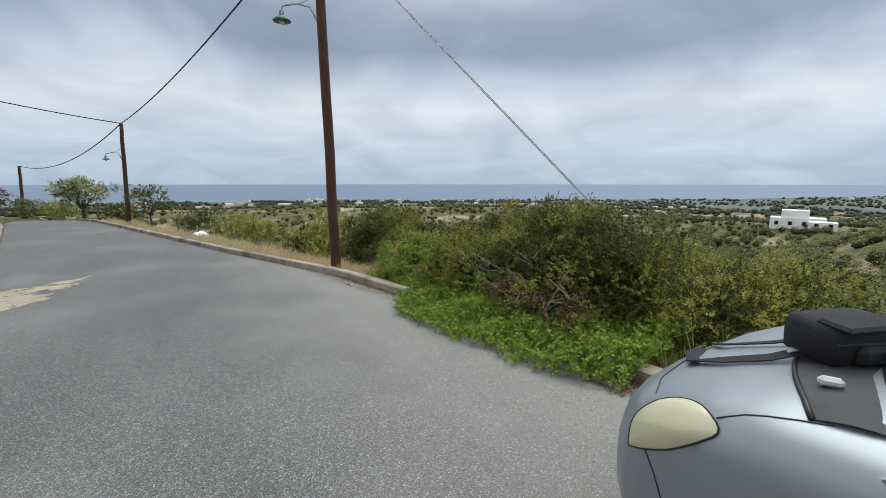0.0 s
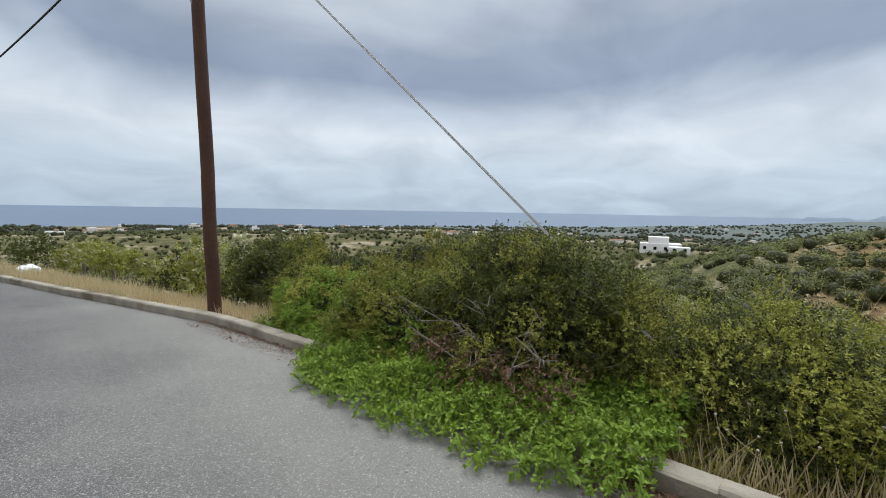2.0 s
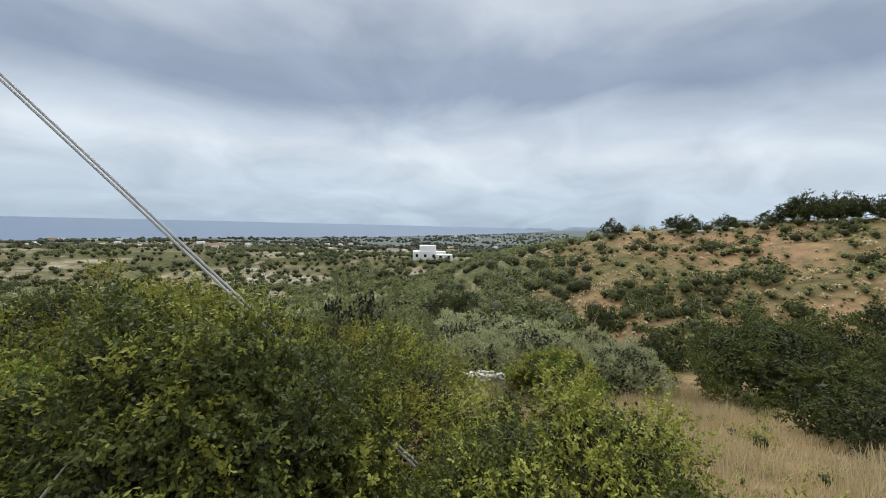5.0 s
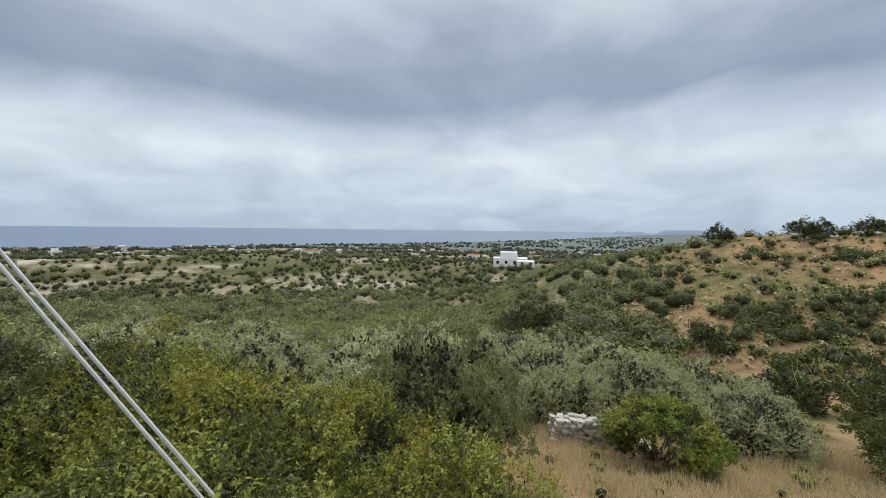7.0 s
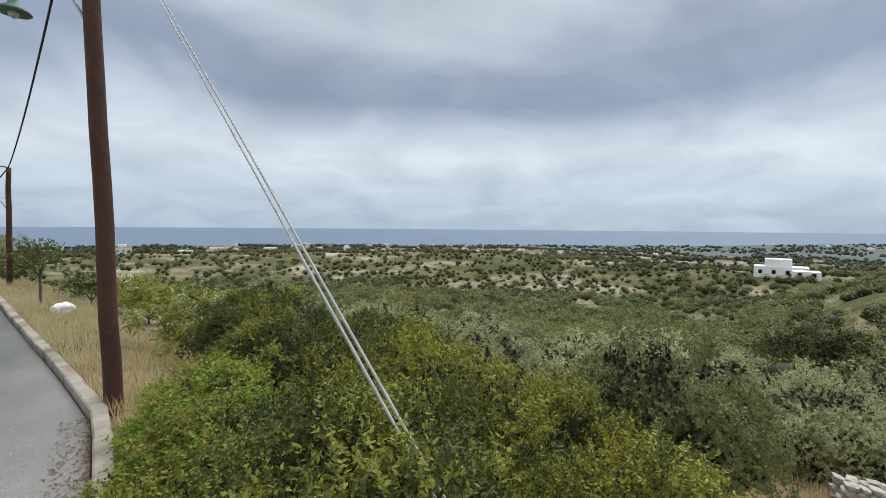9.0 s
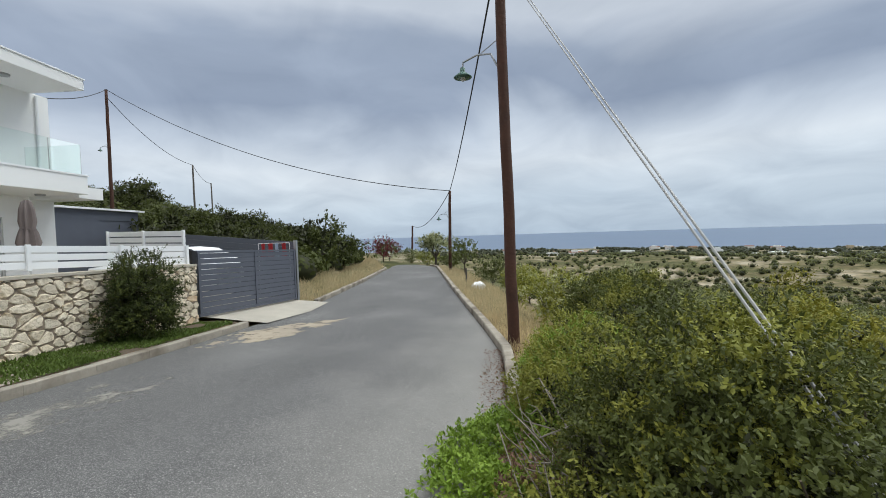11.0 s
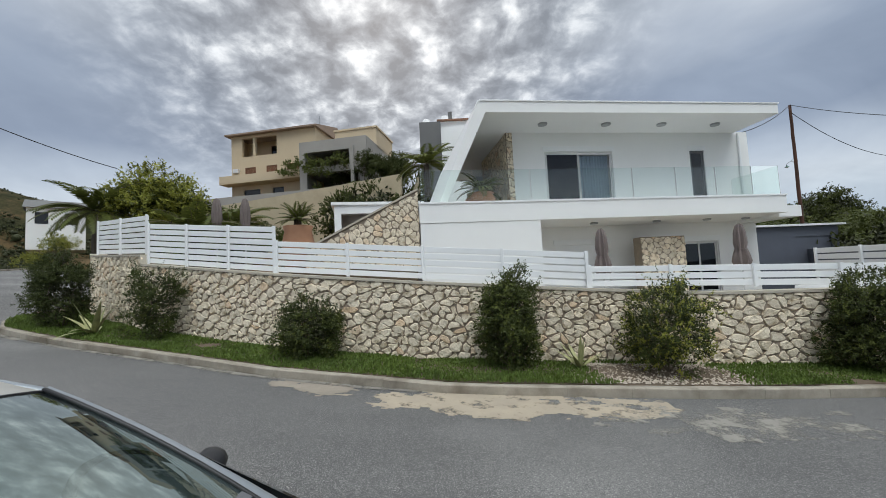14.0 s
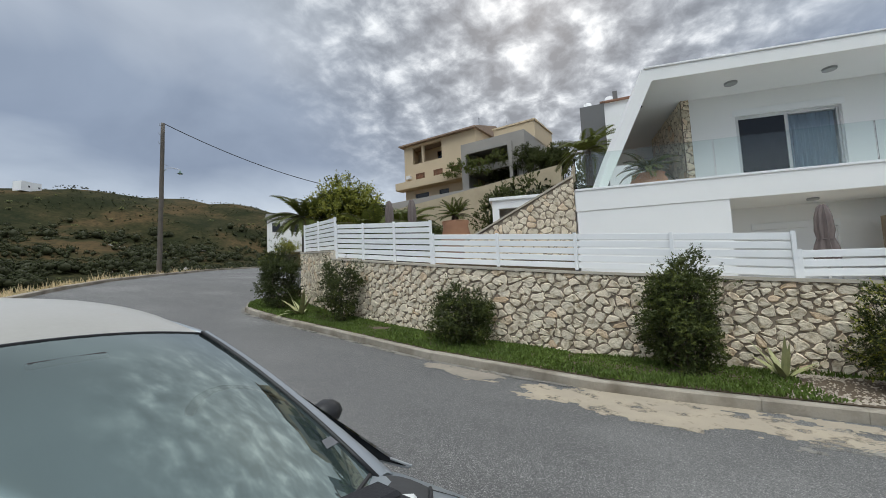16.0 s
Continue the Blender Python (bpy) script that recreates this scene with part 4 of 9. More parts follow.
def build_fences():
    S = dict(zip(range(10), WALL_S))
    fence_run("slatted_fence", on_wall(S[2] - 0.2), on_wall(S[3] - 0.05), 7, 0.115, 0.028, "tall white slatted fence on the stone wall corner", 3)
    fence_run("slatted_fence", on_wall(S[4] + 0.03), on_wall(13.73), 7, 0.117, 0.028, "tall white slatted fence along the stone wall", 4)
    fence_run("slatted_fence", on_wall(13.78), on_wall(20.31), 5, 0.112, 0.027, "white slatted fence on the stone wall before the house", 5)
    fence_run("slatted_fence", on_wall(20.36), on_wall(S[9] - 0.1), 3, 0.112, 0.028, "low white slatted fence on the stone wall", 5)
    fence_run("slatted_fence", (-9.6, 9.5, 1.28), (-6.6, 8.95, 1.22), 5, 0.125, 0.03, "white slatted fence beside the driveway", 3)


# ---- the white house ----
HOUSE = Matrix.Translation((-10.95, -0.86, 0)) @ pose(0, 0, 0, 0, 0, math.degrees(math.atan2(0.984, -0.18)))


def cut_wall(u0, u1, z0, z1, n0, n1, holes):
    """A wall along u with rectangular openings through it."""
    us = sorted({u0, u1, *[h[0] for h in holes], *[h[1] for h in holes]})
    zs = sorted({z0, z1, *[h[2] for h in holes], *[h[3] for h in holes]})
    bm = bmesh.new()
    for a, b in zip(us, us[1:]):
        for c, d in zip(zs, zs[1:]):
            if not any(h[0] < (a + b) / 2 < h[1] and h[2] < (c + d) / 2 < h[3] for h in holes):
                add_box(bm, a, b, n0, n1, c, d)
    bmesh.ops.remove_doubles(bm, verts=bm.verts, dist=0.0005)
    inner = [f for f in bm.faces if sum(1 for g in bm.faces if g is not f and set(g.verts) == set(f.verts))]
    bmesh.ops.delete(bm, geom=inner, context="FACES")
    return bm


def window_unit(parent, u0, u1, z0, z1, n, panes=2, name="window", mat="frame_white", curtain=False):
    """Sliding window set in its opening: frame, sashes and dark panes."""
    win = part(name, cut_wall(u0, u1, z0, z1, n, n + 0.09, [(u0 + 0.05, u1 - 0.05, z0 + 0.05, z1 - 0.05)]), mat, parent)
    w = (u1 - u0 - 0.1) / panes
    for k in range(panes):
        a = u0 + 0.05 + k * w
        part("sash", cut_wall(a, a + w, z0 + 0.05, z1 - 0.05, n + 0.02 + 0.03 * (k % 2), n + 0.055 + 0.03 * (k % 2), [(a + 0.05, a + w - 0.05, z0 + 0.1, z1 - 0.1)]), mat, win)
        if curtain and k == panes - 1:
            bm = bmesh.new()
            top = []
            for i in range(61):
                x = a + 0.05 + (w - 0.1) * i / 60
                y = n + 0.2 + 0.035 * math.sin(i * 1.15)
                top.append((bm.verts.new((x, y, z0 + 0.1)), bm.verts.new((x, y, z1 - 0.1))))
            for p, q in zip(top, top[1:]):
                bm.faces.new((p[0], q[0], q[1], p[1]))
            part("curtain", bm, "curtain", win, "pale blue curtain")
            part("pane", box_bm(a + 0.05, a + w - 0.05, n + 0.065, n + 0.071, z0 + 0.1, z1 - 0.1), "glass", win)
        else:
            part("pane", box_bm(a + 0.05, a + w - 0.05, n + 0.035 + 0.03 * (k % 2), n + 0.041 + 0.03 * (k % 2), z0 + 0.1, z1 - 0.1), "dark_glass", win)
    return win


def build_white_house():
    h = thing("white_house", "modern white two-storey house with a folded roof and glass balcony", "house", HOUSE)
    # lower storey
    part("wall", box_bm(0, 3.82, 0.0, 9.0, -0.3, 3.45, bevel=0.01), "white", h)
    part("wall", cut_wall(3.82, 13.7, -0.3, 3.45, 2.2, 2.45, [(5.2, 7.3, 0.6, 2.75), (10.35, 11.97, 0.7, 2.72)]), "white", h)
    part("wall", box_bm(13.45, 13.7, 2.45, 9.0, -0.3, 3.45), "white", h)
    part("terrace", box_bm(0.3, 13.6, -2.7, 2.2, -0.5, 0.65), "coping", h, "pale paved terrace")
    window_unit(h, 10.35, 11.97, 0.7, 2.72, 2.25, 2)
    part("shutter_door", box_bm(5.2, 7.3, 2.26, 2.32, 0.6, 2.75), "white_paint", h, "closed white roller shutter")
    # balcony and upper storey
    part("balcony_slab", box_bm(-0.02, 12.78, -0.02, 9.0, 3.45, 4.08, bevel=0.012), "white", h)
    part("wall", cut_wall(3.75, 13.67, 4.08, 7.08, 2.16, 2.41, [(5.0, 7.74, 4.12, 6.33), (11.03, 11.66, 4.5, 6.33)]), "white", h)
    part("wall", box_bm(13.42, 13.67, 2.41, 9.0, 3.4, 7.08), "white", h)
    part("wall", box_bm(3.75, 13.4, 8.7, 9.0, 4.08, 7.08), "white", h)
    window_unit(h, 5.0, 7.74, 4.12, 6.33, 2.2, 2, curtain=True)
    window_unit(h, 11.03, 11.66, 4.5, 6.33, 2.2, 1, mat="frame_grey")
    # stone-faced end wall
    sw = part("stone_wall", box_bm(3.52, 3.75, 2.12, 6.0, 4.08, 7.08), "mortar", h, "rubble stone facing on the end wall")
    rnd = random.Random(4)
    for c, poly in rubble(3.8, 2.95, 0.28, rnd):
        ob = mesh_part("stone", stone_mesh(c, poly, 0.03, rnd), "stone", sw)
        ob.matrix_basis = Matrix.Translation((3.52, 5.98 - c.x, 4.1 + c.y)) @ pose(0, 0, 0, 0, 0, -90)
    for c, poly in rubble(0.23, 2.95, 0.22, rnd):
        ob = mesh_part("stone", stone_mesh(c, poly, 0.03, rnd), "stone", sw)
        ob.matrix_basis = Matrix.Translation((3.52 + c.x, 2.12, 4.1 + c.y))
    # roof that folds down into a leaning fin
    bm = bmesh.new()
    prof = [(0.62, 4.08), (0.86, 4.08), (2.28, 7.05), (13.08, 7.05), (13.08, 7.43), (2.05, 7.43)]
    v = [[bm.verts.new((u, n, z)) for u, z in prof] for n in (0.2, 9.6)]
    bm.faces.new(v[0])
    bm.faces.new(v[1][::-1])
    for k in range(6):
        k2 = (k + 1) % 6
        bm.faces.new((v[0][k2], v[0][k], v[1][k], v[1][k2]))
    bmesh.ops.bevel(bm, geom=bm.edges, offset=0.012, segments=1, affect="EDGES")
    bmesh.ops.recalc_face_normals(bm, faces=bm.faces)
    fin = part("roof", bm, "white", h, "white roof slab folding down to the balcony as a leaning fin")
    # roller-shutter boxes, lintel lines and air vents
    for u0, u1, z1, n in ((4.93, 7.81, 6.33, 2.16), (10.96, 11.73, 6.33, 2.16), (10.28, 12.04, 2.72, 2.2), (5.13, 7.37, 2.75, 2.2)):
        part("shutter_box", box_bm(u0, u1, n - 0.03, n - 0.002, z1, z1 + 0.2, bevel=0.006), "white_paint", h)
    for u0, u1, z0, n in ((4.93, 7.81, 4.12, 2.16), (10.96, 11.73, 4.5, 2.16)):
        part("window_sill", box_bm(u0, u1, n - 0.07, n - 0.002, z0 - 0.04, z0, bevel=0.006), "coping", h)
    part("roof_flashing", box_bm(2.1, 13.1, 0.17, 0.197, 7.40, 7.45, bevel=0.005), "white_paint", h)
    part("drip_edge", box_bm(0.0, 12.8, -0.045, -0.022, 4.04, 4.10, bevel=0.004), "white_paint", h)
    for k in range(6):
        part("wall_spot", box_bm(-0.06, 0.06, -0.06, 0.06, -0.04, 0.03, m=Matrix.Translation((2.08 - 0.06 * k, 0.9 + 1.15 * k, 6.62 - 0.125 * k)) @ pose(0, 0, 0, 0, 64, 0)), "black_plastic", fin, "small black square lamp")
    for u in (4.6, 7.0, 9.2, 11.4):
        part("soffit_lamp", lathe_bm([(0.16, -0.06), (0.17, -0.02), (0.17, 0.0)], 14), "steel", h, "round soffit lamp").matrix_basis = pose(u, 1.2, 7.05)
    for u in (6.2, 8.6, 10.6, 12.2):
        part("soffit_lamp", lathe_bm([(0.13, -0.06), (0.14, -0.02), (0.14, 0.0)], 14), "steel", h, "round soffit lamp").matrix_basis = pose(u, 1.1, 3.45)
    # drain pipe
    part("downpipe", tube_bm([(13.2, 2.1, 4.1), (13.2, 2.1, 7.0)], 0.05, 8), "white_paint", h)
    # glass balustrade
    us = [0.05, 1.7, 3.6, 5.4, 7.13, 8.7, 10.2, 11.6, 12.7]
    for a, b in zip(us, us[1:]):
        g = part("glass_panel", box_bm(a + 0.012, b - 0.012, 0.10, 0.115, 4.1, 5.12), "glass", h, "clear glass balustrade panel")
        g.visible_shadow = False
    for a, b in ((0.13, 2.0), (2.0, 4.0)):
        g = part("glass_panel", box_bm(0.04, 0.055, a + 0.01, b - 0.01, 4.1, 5.12), "glass", h, "clear glass balustrade panel")
        g.visible_shadow = False
    g = part("glass_panel", box_bm(12.70, 12.715, 0.13, 2.1, 4.1, 5.12), "glass", h, "clear glass balustrade panel")
    g.visible_shadow = False
    # stone pier by the lower window
    pier = part("stone_pier", box_bm(7.85, 9.55, 1.0, 1.45, 0.6, 2.86), "mortar", h, "rubble stone pier")
    for c, poly in rubble(1.7, 2.2, 0.24, rnd):
        ob = mesh_part("stone", stone_mesh(c, poly, 0.03, rnd), "stone", pier)
        ob.matrix_basis = Matrix.Translation((7.85 + c.x, 1.0, 0.64 + c.y))
    return h


# ---- gate and driveway ----
def moved(bm, m):
    """The mesh carried along by a matrix, slant included."""
    bm.transform(m)
    return bm


def build_gate():
    a, b = Vector((-6.41, 9.05, -0.15)), Vector((-6.11, 12.7, -0.28))
    g = thing("sliding_gate", "dark grey slatted metal sliding gate, closed", "gate", Matrix.Translation(a))
    d = b - a
    ln = math.hypot(d.x, d.y)
    m = Matrix(((d.x / ln, -d.y / ln, 0, 0), (d.y / ln, d.x / ln, 0, 0), (d.z / ln, 0, 1, 0), (0, 0, 0, 1)))
    for i in range(11):
        part("slat", moved(box_bm(0.05, ln - 0.05, -0.015, 0.015, 0.118 + i * 0.135, 0.241 + i * 0.135), m), "grey_paint", g)
    for x in (0.05, ln * 0.52, ln - 0.05):
        part("gate_post", moved(box_bm(x - 0.035, x + 0.035, -0.035, 0.035, 0.05, 1.64), m), "grey_paint", g)
    part("rail", moved(box_bm(0, ln, -0.03, 0.03, 0.04, 0.11), m), "grey_paint", g)
    part("rail", moved(box_bm(0, ln, -0.03, 0.03, 1.60, 1.66), m), "grey_paint", g)
    part("guide_post", moved(box_bm(ln + 0.02, ln + 0.1, -0.05, 0.05, 0.0, 1.95), m), "steel", g)
    part("guide_post", moved(box_bm(-0.16, -0.06, -0.06, 0.06, 0.0, 1.66), m), "black_plastic", g)
    verts = [(-6.5, 9.3, -0.16), (-6.1, 12.75, -0.29), (-5.3, 13.3, road_z(13.3) + 0.02), (-4.9, 11.5, road_z(11.5) + 0.02), (-4.95, 9.6, road_z(9.5) + 0.03), (-12, 9.7, 0.3), (-12, 12.9, 0.2)]
    me = bpy.data.meshes.new("driveway")
    me.from_pydata(verts, [], [(0, 4, 3, 2, 1), (0, 1, 6, 5)])
    tagged(mesh_part("driveway", me, "driveway"), "pale concrete driveway apron", "driveway", kind="structure")
    w = thing("boundary_fence", "dark grey solid boundary fence behind the gate", "fence")
    for (x0, y0, z0), (x1, y1, z1) in (((-6.2, 12.9, 1.62), (-13.5, 14.6, 2.15)), ((-13.5, 14.6, 2.15), (-19.5, 16.0, 2.3))):
        ln = math.hypot(x1 - x0, y1 - y0)
        for i in range(14):
            part("slat", moved(box_bm(0, ln, -0.02, 0.02, -2.6 + i * 0.186, -2.42 + i * 0.186), Matrix(((((x1 - x0) / ln), -(y1 - y0) / ln, 0, x0), ((y1 - y0) / ln, (x1 - x0) / ln, 0, y0), ((z1 - z0) / ln, 0, 1, z0), (0, 0, 0, 1)))), "grey_paint", w)


build_boundary_wall()
build_fences()
build_white_house()
build_gate()

# ---- poles and wires ----
def wire(name, a, b, sag, r, label, n=24):
    a, b = Vector(a), Vector(b)
    pts = [a.lerp(b, i / n) - Vector((0, 0, sag * 4 * (i / n) * (1 - i / n))) for i in range(n + 1)]
    ob = part(name, tube_bm(pts, r, 5), "cable")
    return tagged(ob, label, "cable")


def utility_pole(base, top, r0, r1, mat, label, lamp=None, lamp_dir=(-1, 0), lamp_len=0.75):
    base, top = Vector(base), Vector(top)
    p = thing("utility_pole", label, "utility pole", Matrix.Translation(base))
    ln = top - base
    rnd = random.Random(int(base.x * 10))
    pts = [ln * (i / 12) + Vector((rnd.uniform(-.012, .012), rnd.uniform(-.012, .012), 0)) for i in range(13)]
    part("pole", tube_bm([Vector((0, 0, -0.4))] + pts, [r0] + [r0 + (r1 - r0) * i / 12 for i in range(13)], 12), mat, p, smooth=True)
    if lamp:
        f = (lamp - base.z) / ln.z
        at = ln * f
        dx, dy = lamp_dir
        d = Vector((dx, dy, 0)).normalized()
        arm = [at + Vector((0, 0, -0.25)), at + Vector((0, 0, 0.05)) + d * 0.1, at + Vector((0, 0, 0.28)) + d * 0.3 * lamp_len, at + Vector((0, 0, 0.3)) + d * 0.65 * lamp_len, at + Vector((0, 0, 0.22)) + d * lamp_len, at + Vector((0, 0, 0.1)) + d * lamp_len * 1.02]
        part("lamp_arm", tube_bm(arm, 0.018, 6), "steel", p)
        part("lamp_stay", tube_bm([at + Vector((0, 0, 0.55)), at + Vector((0, 0, 0.29)) + d * 0.6 * lamp_len], 0.008, 5), "steel", p)
        sh = part("lamp_shade", lathe_bm([(0.16, -0.07), (0.165, -0.06), (0.09, 0.0), (0.05, 0.03), (0.045, 0.1), (0.02, 0.12)], 16), "lamp_green", p, "green enamel lamp shade", smooth=True)
        sh.matrix_basis = Matrix.Translation(at + d * lamp_len * 1.02 + Vector((0, 0, 0.02)))
        bl = part("bulb", lathe_bm([(0.02, -0.13), (0.05, -0.1), (0.05, -0.07), (0.03, -0.04)], 10), "frame_white", p)
        bl.matrix_basis = sh.matrix_basis
    return p


P1, P1T = Vector((1.2, 8.0, -0.3)), Vector((1.10, 8.0, 6.75))
P2, P2T = Vector((-3.87, 26.2, -0.65)), Vector((-3.68, 25.9, 4.42))
P3, P3T = Vector((-11.8, 43.3, -1.3)), Vector((-11.6, 43.3, 2.75))
PL, PLT = Vector((-32.4, 27.6, 4.5)), Vector((-32.2, 27.5, 14.3))
PR, PRT = Vector((-14.5, -26.4, 2.8)), Vector((-14.0, -25.3, 12.3))
utility_pole(P1, P1T, 0.105, 0.085, "pole_wood", "tall dark brown creosoted wooden pole with a lamp", 4.55, (-1, 0.15), 0.72)
utility_pole(P2, P2T, 0.11, 0.08, "pole_wood", "dark wooden pole with a small lamp", 2.7, (-1, 0), 0.7)
utility_pole(P3, P3T, 0.11, 0.09, "pole_wood", "distant wooden pole at the road bend")
utility_pole(PL, PLT, 0.14, 0.1, "pole_wood", "wooden pole on the wooded hillside", 9.5, (-1, 0), 0.9)
utility_pole(PR, PRT, 0.15, 0.11, "old_wood", "weathered grey wooden pole at the upper bend", 9.3, (-0.75, 0.6), 0.95)
wire("power_cable", P2T, P1T - Vector((0, 0, 0.2)), 0.35, 0.02, "black cable between the roadside poles")
wire("power_cable", P2T, P3T, 0.9, 0.024, "black cable to the distant pole")
wire("power_cable", P2T, PLT, 1.6, 0.024, "black cable crossing the road to the hillside pole")
wire("power_cable", PRT, (-23.55, -21.33, 9.81), 0.35, 0.026, "black cable from the upper pole to the houses")
GUY_TOP, GUY_FOOT = Vector((1.1, 8.0, 6.41)), Vector((2.83, 1.75, 0.4))
for k in (-0.016, 0.016):
    w = part("guy_wire", tube_bm([GUY_TOP + Vector((k, 0, 0)), GUY_FOOT + Vector((k, 0, 0))], 0.007, 6), "guy_steel")
    tagged(w, "steel guy wire from the pole to the ground", "guy wire")

# ---- the parked car ----
CAR_ST = [(0.50, 0.40, 0.58, 0.30), (0.475, 0.55, 0.655, 0.25), (0.43, 0.635, 0.715, 0.22), (0.36, 0.70, 0.765, 0.20), (0.26, 0.75, 0.81, 0.19), (0.12, 0.785, 0.855, 0.19), (-0.05, 0.805, 0.895, 0.19), (-0.30, 0.82, 0.925, 0.19),
          (-0.8, 0.83, 0.935, 0.19), (-1.6, 0.832, 0.945, 0.19), (-2.4, 0.825, 0.955, 0.20), (-2.9, 0.80, 0.96, 0.22), (-3.15, 0.75, 0.93, 0.25), (-3.26, 0.66, 0.84, 0.30), (-3.30, 0.5, 0.72, 0.34)]


def car_point(y, s):
    """A place on the car's lower body: y along the car, s from 0 (sill) to 1 (middle of the top), left side."""
    ys = [c[0] for c in CAR_ST][::-1]
    w, t, b = (float(np.interp(y, ys, [c[k] for c in CAR_ST][::-1])) for k in (1, 2, 3))
    prof = [(0.0, 0.90 * w, b), (0.12, 0.975 * w, b + 0.10), (0.30, w, b + 0.45 * (t - b)), (0.45, 0.992 * w, b + 0.66 * (t - b)), (0.56, 0.965 * w, t - 0.12), (0.66, 0.90 * w, t - 0.05), (0.78, 0.72 * w, t), (0.9, 0.36 * w, t + 0.022), (1.0, 0.0, t + 0.028)]
    ss = [p[0] for p in prof]
    return Vector((-float(np.interp(s, ss, [p[1] for p in prof])), y, float(np.interp(s, ss, [p[2] for p in prof]))))


def on_skin(y, s, lift):
    """A place a little above the body's skin."""
    p = car_point(y, s)
    nrm = (car_point(y - 0.02, s) - car_point(y + 0.02, s)).cross(car_point(y, min(1, s + 0.02)) - car_point(y, s - 0.02))
    nrm.normalize()
    if nrm.x > 0.001 or (abs(nrm.x) <= 0.001 and nrm.z < 0):
        nrm = -nrm
    return p + nrm * lift


def smooth_grid(bm, pts):
    vs = [[bm.verts.new(p) for p in row] for row in pts]
    for a, b in zip(vs, vs[1:]):
        for i in range(len(a) - 1):
            bm.faces.new((a[i], a[i + 1], b[i + 1], b[i]))
    return vs


def catmull(vals, n):
    """Smooth resampling of a list of stations."""
    vals = [np.array(v, float) for v in vals]
    out = []
    for i in range(len(vals) - 1):
        p0, p1, p2, p3 = vals[max(i - 1, 0)], vals[i], vals[i + 1], vals[min(i + 2, len(vals) - 1)]
        for k in range(n):
            t = k / n
            out.append(0.5 * ((2 * p1) + (p2 - p0) * t + (2 * p0 - 5 * p1 + 4 * p2 - p3) * t * t + (3 * p1 - p0 - 3 * p2 + p3) * t ** 3))
    return out + [vals[-1]]


